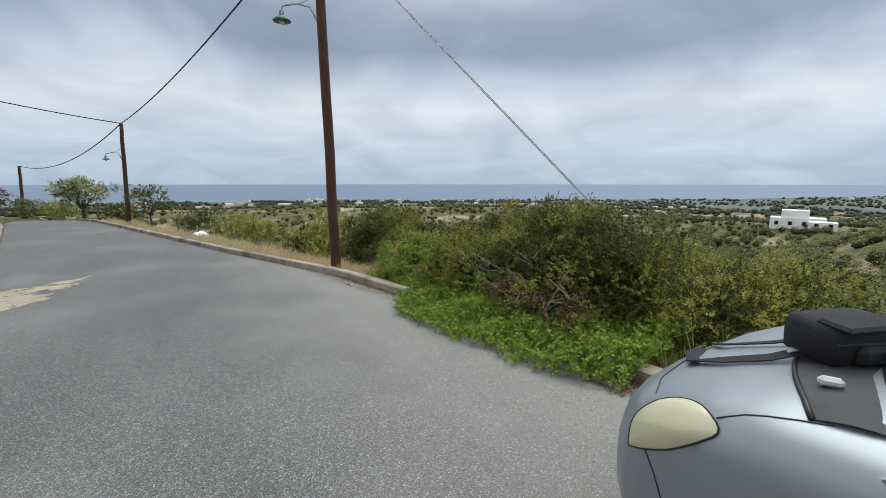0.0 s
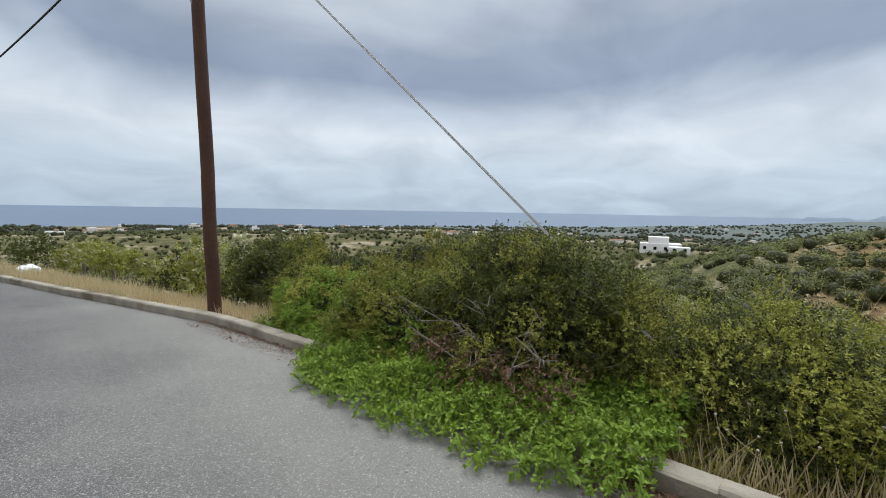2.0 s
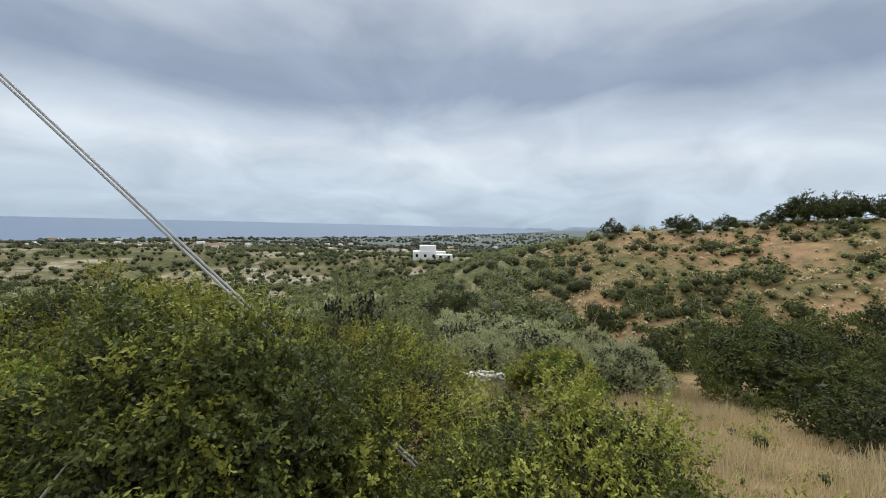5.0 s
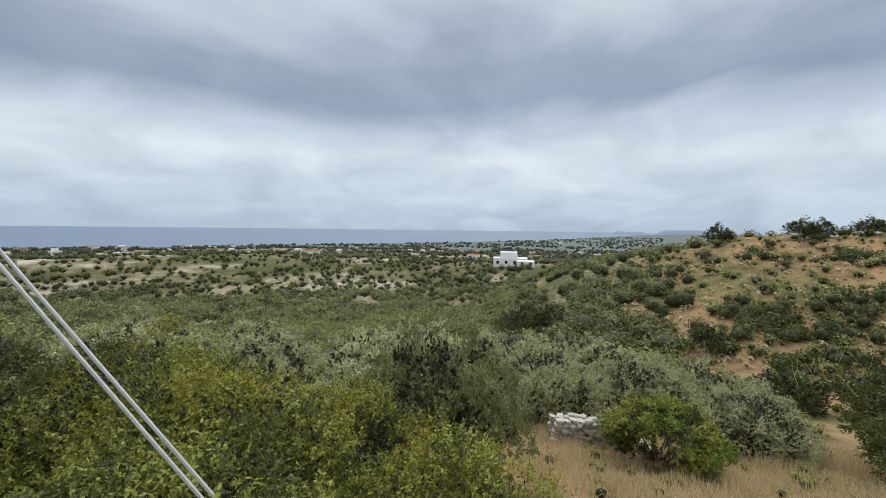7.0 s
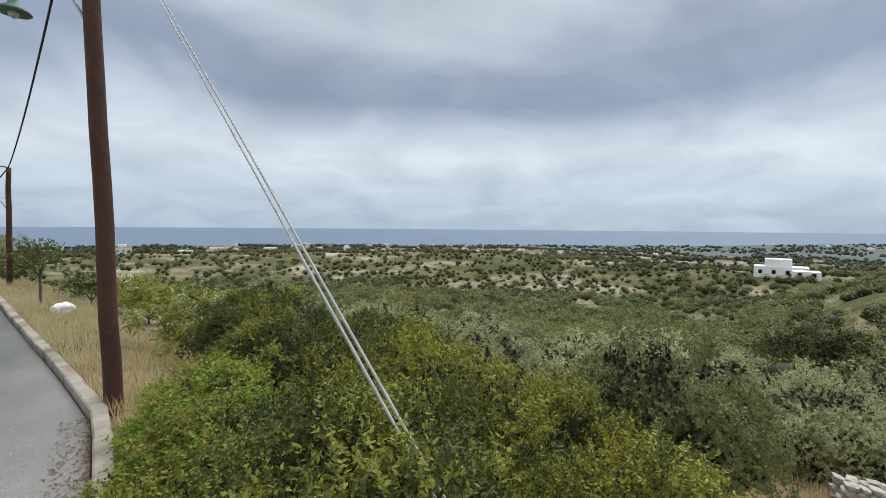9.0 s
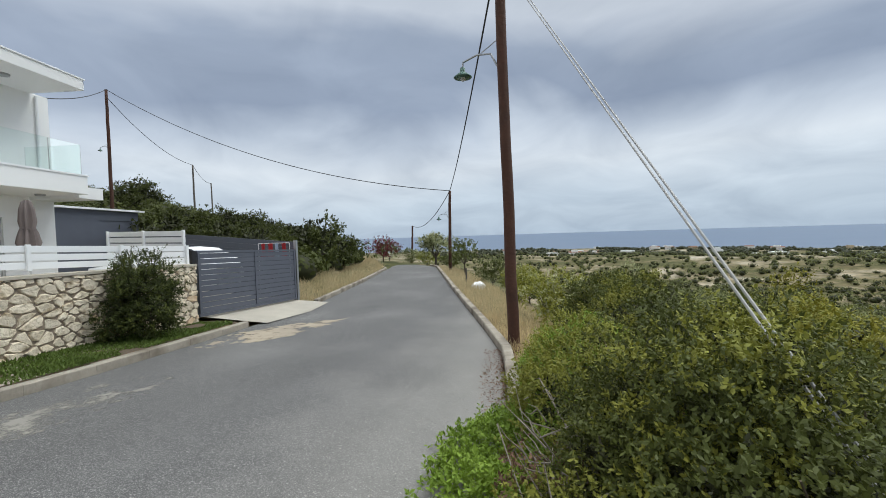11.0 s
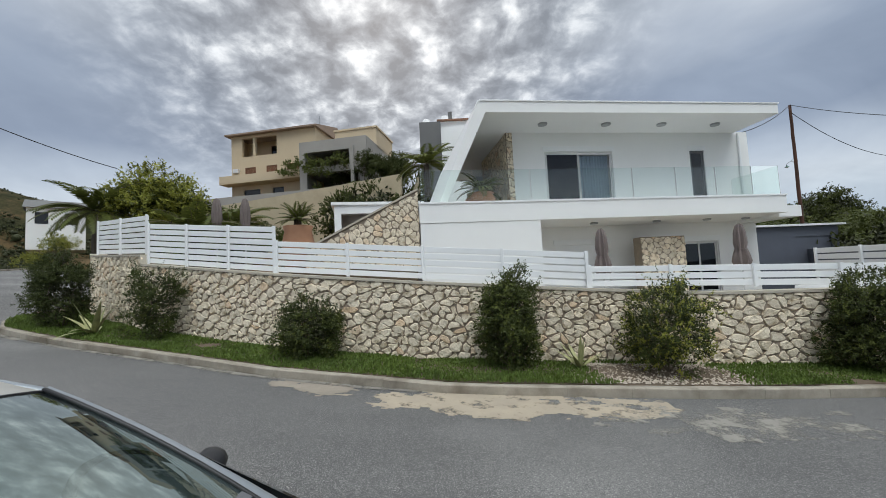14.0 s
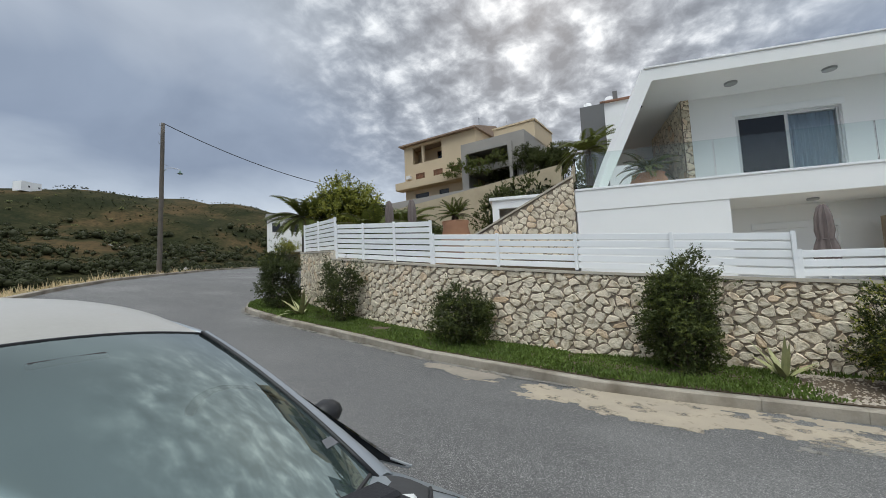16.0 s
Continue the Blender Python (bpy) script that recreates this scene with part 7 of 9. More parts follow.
scrub("ravine_hill_straw", "low dry straw tufts on the bare earth hill", polar_scatter(34, 2200, 36, 120, 84, 142, 0.15, 0.45, lambda x, y, rng: True), "straw", 86, 0.2, 26, 0.3)
south_ok = lambda x, y, rng: y < outer_y(x) - 2.5 and math.hypot(x + 46, y + 47) > 8 and noise.noise(Vector((x * 0.03, y * 0.03, 5.0))) > -0.3
low_slope = lambda x, y, rng: south_ok(x, y, rng) and land(x, y) < (0.10 + 0.05 * rng.random()) * math.hypot(x, y)
hill_belt = lambda x, y, rng: low_slope(x, y, rng) and noise.noise(Vector((x * 0.018, y * 0.045, 2.0))) > -0.02
scrub("south_verge_scrub", "dark green scrub below the upper bend", polar_scatter(26, 520, 24, 90, -180, -118, 0.4, 1.1, lambda x, y, rng: y < outer_y(x) - 3.5 and math.hypot(x + 46, y + 47) > 9), "crown_dark", 79, 0.09, 150, 0.45)
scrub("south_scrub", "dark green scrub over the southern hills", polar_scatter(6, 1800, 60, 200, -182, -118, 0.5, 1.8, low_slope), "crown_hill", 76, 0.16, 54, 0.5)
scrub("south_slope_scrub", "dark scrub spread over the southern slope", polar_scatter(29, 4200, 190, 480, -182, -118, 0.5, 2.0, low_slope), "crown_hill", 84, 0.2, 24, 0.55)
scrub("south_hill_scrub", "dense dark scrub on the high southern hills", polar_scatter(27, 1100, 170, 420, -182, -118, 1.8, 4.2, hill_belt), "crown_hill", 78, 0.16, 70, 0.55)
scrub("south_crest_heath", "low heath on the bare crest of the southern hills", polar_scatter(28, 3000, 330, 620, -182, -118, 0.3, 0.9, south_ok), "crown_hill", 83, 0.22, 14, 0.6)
scrub("south_olives", "olive scrub over the southern hills", polar_scatter(7, 420, 50, 420, -182, -118, 0.6, 1.8, lambda x, y, rng: y < outer_y(x) - 5 and math.hypot(x + 46, y + 47) > 8), "crown_olive", 77, 0.16, 54, 0.5)
grass_field("bend_grass", "dry grass beyond the kerb of the upper bend", lambda rng, n: (lambda x, f: (x, np.array([outer_y(a) for a in x]) - 0.5 - 7 * f))(rng.uniform(-34, -1, n), rng.random(n) ** 1.3), 24000, 0.4, "straw", 35, 0.02, clump=0.9)
# ---- planter strip, spills and litter ----
def road_surface(x, y):
    a, b = kerb_left(y), kerb_right(y)
    f = (x - a) / (b - a)
    return road_z(y) + 0.03 * (1 - (2 * f - 1) ** 2)


def spill(name, label, cx, cy, half_l, half_w, turn, seed, mat="sand", thr=0.3, lift=0.004, cellsize=0.045):
    """A ragged thin layer lying on the road."""
    c, s = math.cos(radians(turn)), math.sin(radians(turn))
    n, m = int(half_l * 1.5 / cellsize), int(half_w * 1.5 / cellsize)
    verts, faces, idx = [], [], {}

    def vid(i, j):
        if (i, j) not in idx:
            u, v = i * cellsize, j * cellsize
            x, y = cx + u * s + v * c, cy + u * c - v * s
            x += 0.02 * noise.noise(Vector((x * 9, y * 9, seed)))
            idx[i, j] = len(verts)
            verts.append((x, y, road_surface(x, y) + lift))
        return idx[i, j]
    for i in range(-n, n):
        for j in range(-m, m):
            u, v = (i + .5) * cellsize, (j + .5) * cellsize
            f = 1 - (u / half_l) ** 2 - (v / half_w) ** 2
            f += 0.95 * noise.fractal(Vector((u * 1.6, v * 2.6, seed)), 0.8, 2.0, 5)
            if f > thr:
                faces.append((vid(i, j), vid(i, j + 1), vid(i + 1, j + 1), vid(i + 1, j)))
    me = bpy.data.meshes.new(name)
    me.from_pydata(verts, [], faces)
    ob = mesh_part(name, me, mat, smooth=True)
    return tagged(ob, label, "sand", kind="structure")


spill("sand_spill_1", "pale sand washed over the asphalt by the kerb", -4.5, 0.9, 2.2, 0.75, 6, 2.2)
spill("sand_spill_2", "thin pale dust on the asphalt", -3.75, 3.6, 1.9, 0.7, 4, 5.1, "dust", 0.5)
spill("sand_spill_3", "pale sand at the foot of the driveway", -4.05, 8.7, 1.7, 0.6, 22, 8.3)
spill("concrete_patch", "pale concrete repair patch in the asphalt", -5.05, -2.1, 0.85, 0.42, 8, 3.3, "patch", 0.25)
strip("gutter", [-12.0 + 0.4 * i for i in range(30)], lambda y: kerb_left(y) + 0.02, lambda y: kerb_left(y) + 0.16 + 0.1 * noise.noise(Vector((y * 0.9, 0, 0))), lambda y: road_z(y) + 0.012, "gutter", "worn concrete gutter along the kerb", "gutter", 3)


def planter_z(x, y):
    return road_z(y) + 0.12 + 0.05 * (kerb_left(y) - x)


def wall_x(y):
    return float(np.interp(y, [w[1] for w in WALL], [w[0] for w in WALL]))


strip("planter", [-12.3 + 0.35 * i for i in range(62)], lambda y: wall_x(y) - 0.05, lambda y: kerb_left(y) - 0.14, lambda y: road_z(y) + 0.15, "soil", "planted strip of earth between kerb and wall", "planter", 6, 0.02)


def planter_grass():
    rng = np.random.default_rng(44)
    n = 60000
    y = rng.uniform(-11.8, 8.9, n)
    a = np.array([wall_x(v) for v in y])
    b = np.array([kerb_left(v) - 0.13 for v in y])
    x = a + (b - a) * rng.random(n)
    wave = np.array([noise.noise(Vector((p * 0.9, q * 0.9, 2))) for p, q in zip(x, y)])
    ok = ~((np.abs(y - 3.6) < 1.15 + 0.55 * wave + rng.normal(0, 0.12, n)) & (x > a + 0.1)) & (wave > -0.55)
    x, y, wave = x[ok], y[ok], wave[ok]
    n = len(x)
    p = np.stack([x, y, np.array([road_z(v) for v in y]) + 0.15], 1)
    d = unit(np.stack([rng.normal(0, 0.5, n), rng.normal(0, 0.5, n), np.ones(n)], 1))
    ob = mesh_part("planter_grass", quad_mesh("planter_grass", p, d, unit(np.cross(d, rng.normal(0, 1, (n, 3)))), 0.068 * rng.uniform(0.4, 1.4, n) * (1 + 0.7 * wave), np.full(n, 0.026)), "grass")
    tagged(ob, "short green ground cover in the planted strip", "grass", kind="stuff")


planter_grass()


def pebbles(name, label, spots, size, mat, seed):
    """Small broken stones, joined."""
    rnd = random.Random(seed)
    verts, faces = [], []
    for x, y, z in spots:
        r = size * rnd.uniform(0.4, 1.3)
        k = len(verts)
        for dx, dy, dz in ((1, 0, 0), (0, 1, 0), (-1, 0, 0), (0, -1, 0), (0, 0, 0.8)):
            verts.append((x + dx * r * rnd.uniform(.7, 1.3), y + dy * r * rnd.uniform(.7, 1.3), z + dz * r * rnd.uniform(.6, 1.2)))
        faces += [(k, k + 1, k + 4), (k + 1, k + 2, k + 4), (k + 2, k + 3, k + 4), (k + 3, k, k + 4)]
    me = bpy.data.meshes.new(name)
    me.from_pydata(verts, [], faces)
    tagged(mesh_part(name, me, mat), label, "gravel", kind="stuff")


rnd_p = random.Random(77)
pebbles("planter_gravel", "pale gravel under the planter shrubs", [(wall_x(y) + 0.06 + rnd_p.random() * (kerb_left(y) - wall_x(y) - 0.24), y, road_z(y) + 0.155) for y in (2.1 + 3.1 * rnd_p.random() for _ in range(2200))], 0.03, "gravel", 1)
pebbles("road_grit", "loose pale grit on the asphalt", [(x, y, road_surface(x, y)) for x, y in ((1.45 - 1.6 * rnd_p.random() ** 2.2, -0.5 + 8.5 * rnd_p.random()) for _ in range(1000))], 0.007, "ruin_stone", 2)
pebbles("road_chips", "scattered pale stone chips over the road", [(x, y, road_surface(x, y)) for x, y in ((kerb_left(y) + 0.4 + (kerb_right(y) - kerb_left(y) - 0.6) * rnd_p.random(), y) for y in (-6 + 18 * rnd_p.random() for _ in range(200)))], 0.004, "ruin_stone", 3)
pebbles("hill_rocks", "pale rocks scattered on the far southern slope", [(x, y, land(x, y) - 0.1) for x, y, _ in polar_scatter(31, 190, 190, 330, -155, -141, 1, 2, lambda x, y, rng: noise.noise(Vector((x * 0.02, y * 0.05, 9.0))) > 0.0)], 0.9, "ruin_stone", 5)


def litter():
    rng = np.random.default_rng(9)
    n = 2600
    y = np.concatenate([rng.uniform(0.35, 1.75, 1500), rng.uniform(4.6, 7.8, 1100)])
    x = np.array([kerb_right(v) for v in y]) - 0.02 - 0.3 * rng.random(n) ** 2.4
    p = np.stack([x, y, np.array([road_surface(a, b) for a, b in zip(x, y)]) + 0.004 + 0.015 * rng.random(n)], 1)
    d = unit(np.stack([rng.normal(0, 1, n), rng.normal(0, 1, n), rng.normal(0.15, 0.2, n)], 1))
    side = unit(np.cross(d, np.stack([rng.normal(0, .3, n), rng.normal(0, .3, n), np.ones(n)], 1)))
    ob = mesh_part("leaf_litter", quad_mesh("leaf_litter", p, d, side, rng.uniform(0.02, 0.055, n), rng.uniform(0.008, 0.02, n)), "dead_leaf")
    tagged(ob, "brown leaf litter heaped against the kerb", "leaf litter", kind="stuff")


litter()


def seed_weeds(name, label, x0, x1, y0, y1, n, seed, grow=1.0):
    """Thin weeds with pale seed heads, each stalk a part."""
    rng = np.random.default_rng(seed)
    t = thing(name, label, "weeds", pose((x0 + x1) / 2, (y0 + y1) / 2, land((x0 + x1) / 2, (y0 + y1) / 2)))
    cx, cy = (x0 + x1) / 2, (y0 + y1) / 2
    z0 = land(cx, cy)
    for k in range(n):
        x, y = rng.uniform(x0, x1), rng.uniform(y0, y1)
        z = max(land(x, y), road_z(y)) - z0
        hh = grow * rng.uniform(0.25, 0.5)
        tip = Vector((x - cx + rng.normal(0, .1), y - cy + rng.normal(0, .1), z + hh))
        st = part("stalk", tube_bm([(x - cx, y - cy, z), Vector((x - cx, y - cy, z)).lerp(tip, 0.5) + Vector((0.02, 0, 0)), tip], [0.004 * grow, 0.003 * grow, 0.002 * grow], 4), "straw", t)
        bm = bmesh.new()
        bmesh.ops.create_icosphere(bm, subdivisions=1, radius=0.009 * grow ** 2)
        part("seed_head", bm, "seed" if grow == 1.0 else "dead_leaf", st).matrix_basis = Matrix.Translation(tip)


seed_weeds("seed_weeds", "dry weeds with pale seed heads by the kerb", 1.75, 2.3, 0.2, 1.3, 22, 3)


seed_weeds("dry_stalks", "tall brown dry weed stalks on the grassy slope", 7.6, 10.6, -2.6, 1.0, 26, 5, 0.85)


# planter shrubs
def planter_shrub(x, y, h, w, mat, seed, label, sprig_n=700, second=None):
    rng = np.random.default_rng(seed)
    z = road_z(y) + 0.16
    t = thing("planter_shrub", label, "shrub", pose(x, y, z), "planter shrubs")
    tips, _ = dome_points(rng, 14, (0, 0, h * 0.5), (w * 0.9, w * 0.9, h * 0.48), -0.6, seed, 0.3, 0.3)
    for tip in tips:
        part("stem", branch_mesh(rng, (0, 0, -0.05), [tip], 0.014, 0.08), "twig", t)
    p, d = tuft_points(rng, int(sprig_n * 0.85), (0, 0, h * 0.52), (w * 0.92, w * 0.92, h * 0.5), -0.9, seed, 0.6, 0.12, 24)
    shoot = rng.random(len(p)) < 0.05
    p[shoot] += d[shoot] * rng.uniform(0.05, 0.22, (shoot.sum(), 1)) + np.array((0, 0, 0.06))
    q, e = dome_points(rng, int(sprig_n * 0.3), (0, 0, h * 0.5), (w * 0.7, w * 0.7, h * 0.42), -0.9, seed, 0.3, 0.6)
    # inner leaves darkened by colour, as shade between the stems
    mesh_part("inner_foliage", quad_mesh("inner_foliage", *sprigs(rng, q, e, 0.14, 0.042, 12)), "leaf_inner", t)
    pick = rng.random(len(p)) < (0.3 if second else 0)
    for m, sel in ((mat, ~pick), (second, pick)):
        if m and sel.any():
            mesh_part("foliage", quad_mesh("foliage", *sprigs(rng, p[sel], d[sel], 0.16, 0.042, 14)), m, t)


planter_shrub(-8.15, -9.35, 1.7, 0.58, "leaf_planter", 1, "large dark green shrub at the wall corner", 3000)
planter_shrub(-7.45, -6.5, 1.5, 0.45, "leaf_planter", 2, "thin dark green shrub with pale tips against the stone wall", 1400, "leaf_dark")
planter_shrub(-6.45, -2.7, 0.95, 0.55, "leaf_planter", 3, "low round green shrub against the stone wall", 1900, "leaf_dark")
planter_shrub(-6.15, 1.15, 1.58, 0.48, "leaf_planter", 4, "tall dark green shrub before the stone wall", 3000, "leaf_dark")
planter_shrub(-5.75, 3.7, 1.45, 0.72, "leaf_planter", 5, "wide open olive-green shrub before the stone wall", 1900, "leaf_bush")
planter_shrub(-5.8, 7.1, 1.42, 0.55, "leaf_planter", 6, "round dark green shrub on a short stem in the planted strip", 3200, "leaf_dark")


def agave(x, y, z, size, seed):
    rnd = random.Random(seed)
    t = thing("agave", "variegated agave with yellow-edged pointed leaves", "agave", pose(x, y, z), "agaves")
    for k in range(13):
        a, el = k * 2.4, radians(rnd.uniform(15, 75))
        ln = size * rnd.uniform(0.7, 1.1)
        bm = bmesh.new()
        rows = []
        for i in range(7):
            f = i / 6
            bend = el - 0.5 * f * (1.2 - el)
            r, h = ln * f * math.cos(bend), ln * f * math.sin(bend)
            w = 0.045 * size / 0.5 * (1 - f) ** 0.6 * (0.6 + 0.9 * f * (1 - f) * 2)
            c = Vector((r * math.cos(a), r * math.sin(a), h))
            s = Vector((-math.sin(a), math.cos(a), 0)) * w
            rows.append([c - s, c + Vector((0, 0, -0.3 * w)), c + s])
        smooth_grid(bm, rows)
        part("leaf", bm, "agave", t, smooth=True)


agave(-7.55, -8.0, road_z(-8.0) + 0.15, 0.95, 1)
agave(-6.05, 2.3, road_z(2.3) + 0.15, 0.62, 2)


# ---- terrace and garden behind the fence ----
def local_house(u, n, z):
    return HOUSE @ Vector((u, n, z))


def build_garden():
    t = thing("terrace_block", "raised garden terrace behind the boundary wall", "terrace", HOUSE, kind="structure")
    # dark soil colour also stands in for the shade behind the fence slats
    part("terrace", box_bm(-6.0, -0.2, -0.9, 9, -0.5, 2.15), "soil", t)
    part("terrace", box_bm(-10.0, -6.0, 2.2, 9, -0.5, 2.152), "soil", t)
    # sloping stone stair wall
    sw = thing("stair_wall", "rubble stone wall with a sloping coping beside the steps", "stone wall", HOUSE)
    bm = bmesh.new()
    pr = [(-3.4, 2.1), (-0.03, 2.1), (-0.03, 4.5), (-3.4, 2.78)]
    v = [bm.verts.new((u, n, z)) for n in (0.12, 0.45) for u, z in pr]
    for q in ((0, 1, 2, 3), (7, 6, 5, 4), (0, 4, 5, 1), (1, 5, 6, 2), (2, 6, 7, 3), (3, 7, 4, 0)):
        bm.faces.new([v[i] for i in q])
    part("mortar_core", bm, "mortar", sw)
    rnd = random.Random(21)
    for c, poly in rubble(3.37, 2.4, 0.25, rnd):
        lim = 0.68 + (c.x / 3.37) * 1.72 - 0.02
        if max(p.y - 0.68 - (p.x / 3.37) * 1.72 for p in poly) > -0.02:
            poly = [Vector((p.x, min(p.y, 0.66 + (p.x / 3.37) * 1.72), 0)) for p in poly]
            if c.y > lim:
                continue
        ob = mesh_part("stone", stone_mesh(c, poly, 0.03, rnd), "stone", sw)
        ob.matrix_basis = Matrix.Translation((-3.4 + c.x, 0.12, 2.1 + c.y))
    cb = bmesh.new()
    v = [cb.verts.new(p) for p in [(-3.5, n, 2.74 + dz) for n in (0.06, 0.5) for dz in (0, 0.06)] + [(-0.03, n, 4.51 + dz) for n in (0.06, 0.5) for dz in (0, 0.06)]]
    for q in ((0, 1, 3, 2), (4, 6, 7, 5), (0, 4, 5, 1), (2, 3, 7, 6), (1, 5, 7, 3), (0, 2, 6, 4)):
        cb.faces.new([v[i] for i in q])
    part("coping", cb, "coping", sw, "sloping pale coping")
    # white garden room
    g = thing("garden_room", "low white garden room with a wide opening", "outbuilding", Matrix.Translation((-19.9, -5.05, 0)) @ Matrix(((-0.241, -0.97, 0, 0), (0.97, -0.241, 0, 0), (0, 0, 1, 0), (0, 0, 0, 1))))
    part("wall", cut_wall(-1.15, 3.5, 2.0, 5.85, 0, 0.25, [(-0.8, 2.6, 3.6, 5.4)]), "white", g)
    part("roof", box_bm(-1.3, 3.6, -0.1, 3.2, 5.85, 6.0), "white", g)
    part("wall", box_bm(-1.15, 3.5, 2.9, 3.1, 2.0, 5.85), "grey_render", g)
    part("wall", box_bm(-1.15, -0.95, 0.25, 2.9, 2.0, 5.85), "white", g)


build_garden()


def umbrella(x, y, z, h):
    t = thing("garden_umbrella", "closed taupe canvas garden umbrella", "umbrella", pose(x, y, z), "umbrellas")
    part("pole", tube_bm([(0, 0, 0), (0, 0, h)], 0.025, 8), "frame_white", t)
    rnd = random.Random(int(x * 7))
    bm = bmesh.new()
    rows = []
    for f, r in ((0, 0.17), (0.12, 0.21), (0.3, 0.17), (0.42, 0.125), (0.55, 0.15), (0.8, 0.13), (0.95, 0.085), (1.0, 0.03)):
        rows.append([Vector(((r * (1 + 0.3 * math.cos(k * 8 * math.tau / 32))) * math.cos(k * math.tau / 32), (r * (1 + 0.3 * math.cos(k * 8 * math.tau / 32))) * math.sin(k * math.tau / 32), h * 0.42 + f * h * 0.58 + 0.04 * math.cos(k * 8 * math.tau / 32) * (1 - f))) for k in range(33)])
    smooth_grid(bm, rows)
    part("canopy", bm, "umbrella", t, smooth=True)
    part("tie", tube_bm([(0.14 * math.cos(k * math.tau / 12), 0.14 * math.sin(k * math.tau / 12), h * 0.66) for k in range(13)], 0.012, 5), "umbrella", t)
    part("base", lathe_bm([(0.25, 0), (0.25, 0.05), (0.06, 0.09)], 14), "grey_render", t)


for u, n, h in ((5.25, -1.0, 2.35), (9.85, -1.0, 2.35)):
    p = local_house(u, n, 0.65)
    umbrella(p.x, p.y, p.z, h)
for x, y in ((-13.1, -8.5), (-13.4, -7.6)):
    umbrella(x, y, 2.15, 2.95)


def palm(name, label, base, trunk, r, fronds, ln, droop, seed, mat="leaf_dark", cat="palm"):
    rnd = random.Random(seed)
    t = thing(name, label, cat, pose(*base))
    part("trunk", tube_bm([(0, 0, -0.1), (0.03, 0, trunk * 0.5), (0, 0, trunk)], [r * 1.15, r, r * 0.9], 9), "bark", t)
    for k in range(fronds):
        a, el = k * 2.4, radians(rnd.uniform(10, 80))
        P, W, S, L_, B = [], [], [], [], []
        prev = None
        spine = []
        for i in range(13):
            f = i / 12
            e = el - droop * f
            step = ln / 12
            p = (prev + Vector((math.cos(a) * math.cos(e), math.sin(a) * math.cos(e), math.sin(e))) * step) if prev else Vector((0, 0, trunk))
            spine.append(p)
            prev = p
        for i in range(2, 13):
            d = (spine[i] - spine[i - 1]).normalized()
            side = Vector((-math.sin(a), math.cos(a), 0))
            for sgn in (-1, 1):
                for q in (0, 0.5):
                    P.append(spine[i - 1].lerp(spine[i], q))
                    W.append((side * sgn + d * 0.7 + Vector((0, 0, -0.25))).normalized())
                    S.append(d)
                    L_.append(ln * 0.26 * (1 - abs(i / 12 - 0.45) * 1.1))
                    B.append(ln * 0.045)
        fr = part("frond", tube_bm(spine, [0.012 * (1 - i / 14) + 0.002 for i in range(13)], 4), "twig", t)
        mesh_part("leaflet_fringe", quad_mesh("leaflet_fringe", np.array(P), np.array(W), np.array(S), np.array(L_), np.array(B)), mat, fr)
    return t


def pot(x, y, z, r, h):
    t = thing("plant_pot", "large round terracotta plant pot", "pot", pose(x, y, z))
    part("body", lathe_bm([(r * 0.6, 0), (r * 0.9, h * 0.3), (r, h * 0.6), (r * 0.82, h * 0.88), (r * 0.9, h)], 20), "terracotta", t, smooth=True)


p = local_house(2.2, 1.2, 4.08)
pot(p.x, p.y, p.z, 0.52, 0.5)
palm("potted_palm", "bushy palm growing in a terracotta pot on the balcony", (p.x, p.y, p.z + 0.45), 0.2, 0.06, 22, 0.95, 1.3, 3)
pot(-11.1, -4.7, 2.15, 0.5, 1.45)
palm("potted_cycad", "stiff dark cycad in a tall terracotta pot", (-11.1, -4.7, 3.5), 0.3, 0.12, 30, 0.72, 0.9, 5)
palm("garden_palm", "date palm with arching fronds in the garden", (-15.8, -9.6, 2.4), 1.9, 0.22, 34, 2.4, 1.3, 7)
palm("garden_palm", "date palm with arching fronds in the garden", (-12.6, -12.5, 2.6), 2.1, 0.2, 30, 2.0, 1.3, 8)
palm("garden_palm", "low date palm with arching fronds behind the white fence", (-13.0, -9.3, 2.4), 1.3, 0.22, 34, 1.9, 1.3, 11)
palm("garden_palm", "palm with arching fronds behind the house", (-25.0, -1.6, 7.2), 2.0, 0.2, 26, 2.4, 1.4, 9)
tree("garden_tree", "leafy bright green citrus tree behind the white fence", (-14.0, -11.6, 2.3), 4.5, 1.8, 0.7, "leaf_bush", 10, 0.11, 15, 3000, 12, "", 0.09, "tree", "leaf_dark")
for i, (x, y, h, s) in enumerate(((-15.5, -9.0, 2.2, 0.9), (-16.5, -7.6, 2.0, 0.8))):
    tree("garden_shrub", "dark leafy garden shrub behind the white fence", (x, y, 2.3), h, s, 0.3, "leaf_dark", 6, 0.08, 90 + i, 500, 10, "", 0.05, "shrub")
p = local_house(12.2, 3.5, 3.6)
for k in range(6):
    q = local_house(12.4 + 0.25 * k, -2.2 + 0.12 * (k % 2), 0.65)
    palm("balcony_plant", "spiky green terrace plant by the white fence", (q.x, q.y, q.z + 0.1), 0.15, 0.05, 12, 0.6, 0.7, 30 + k, cat="plant")


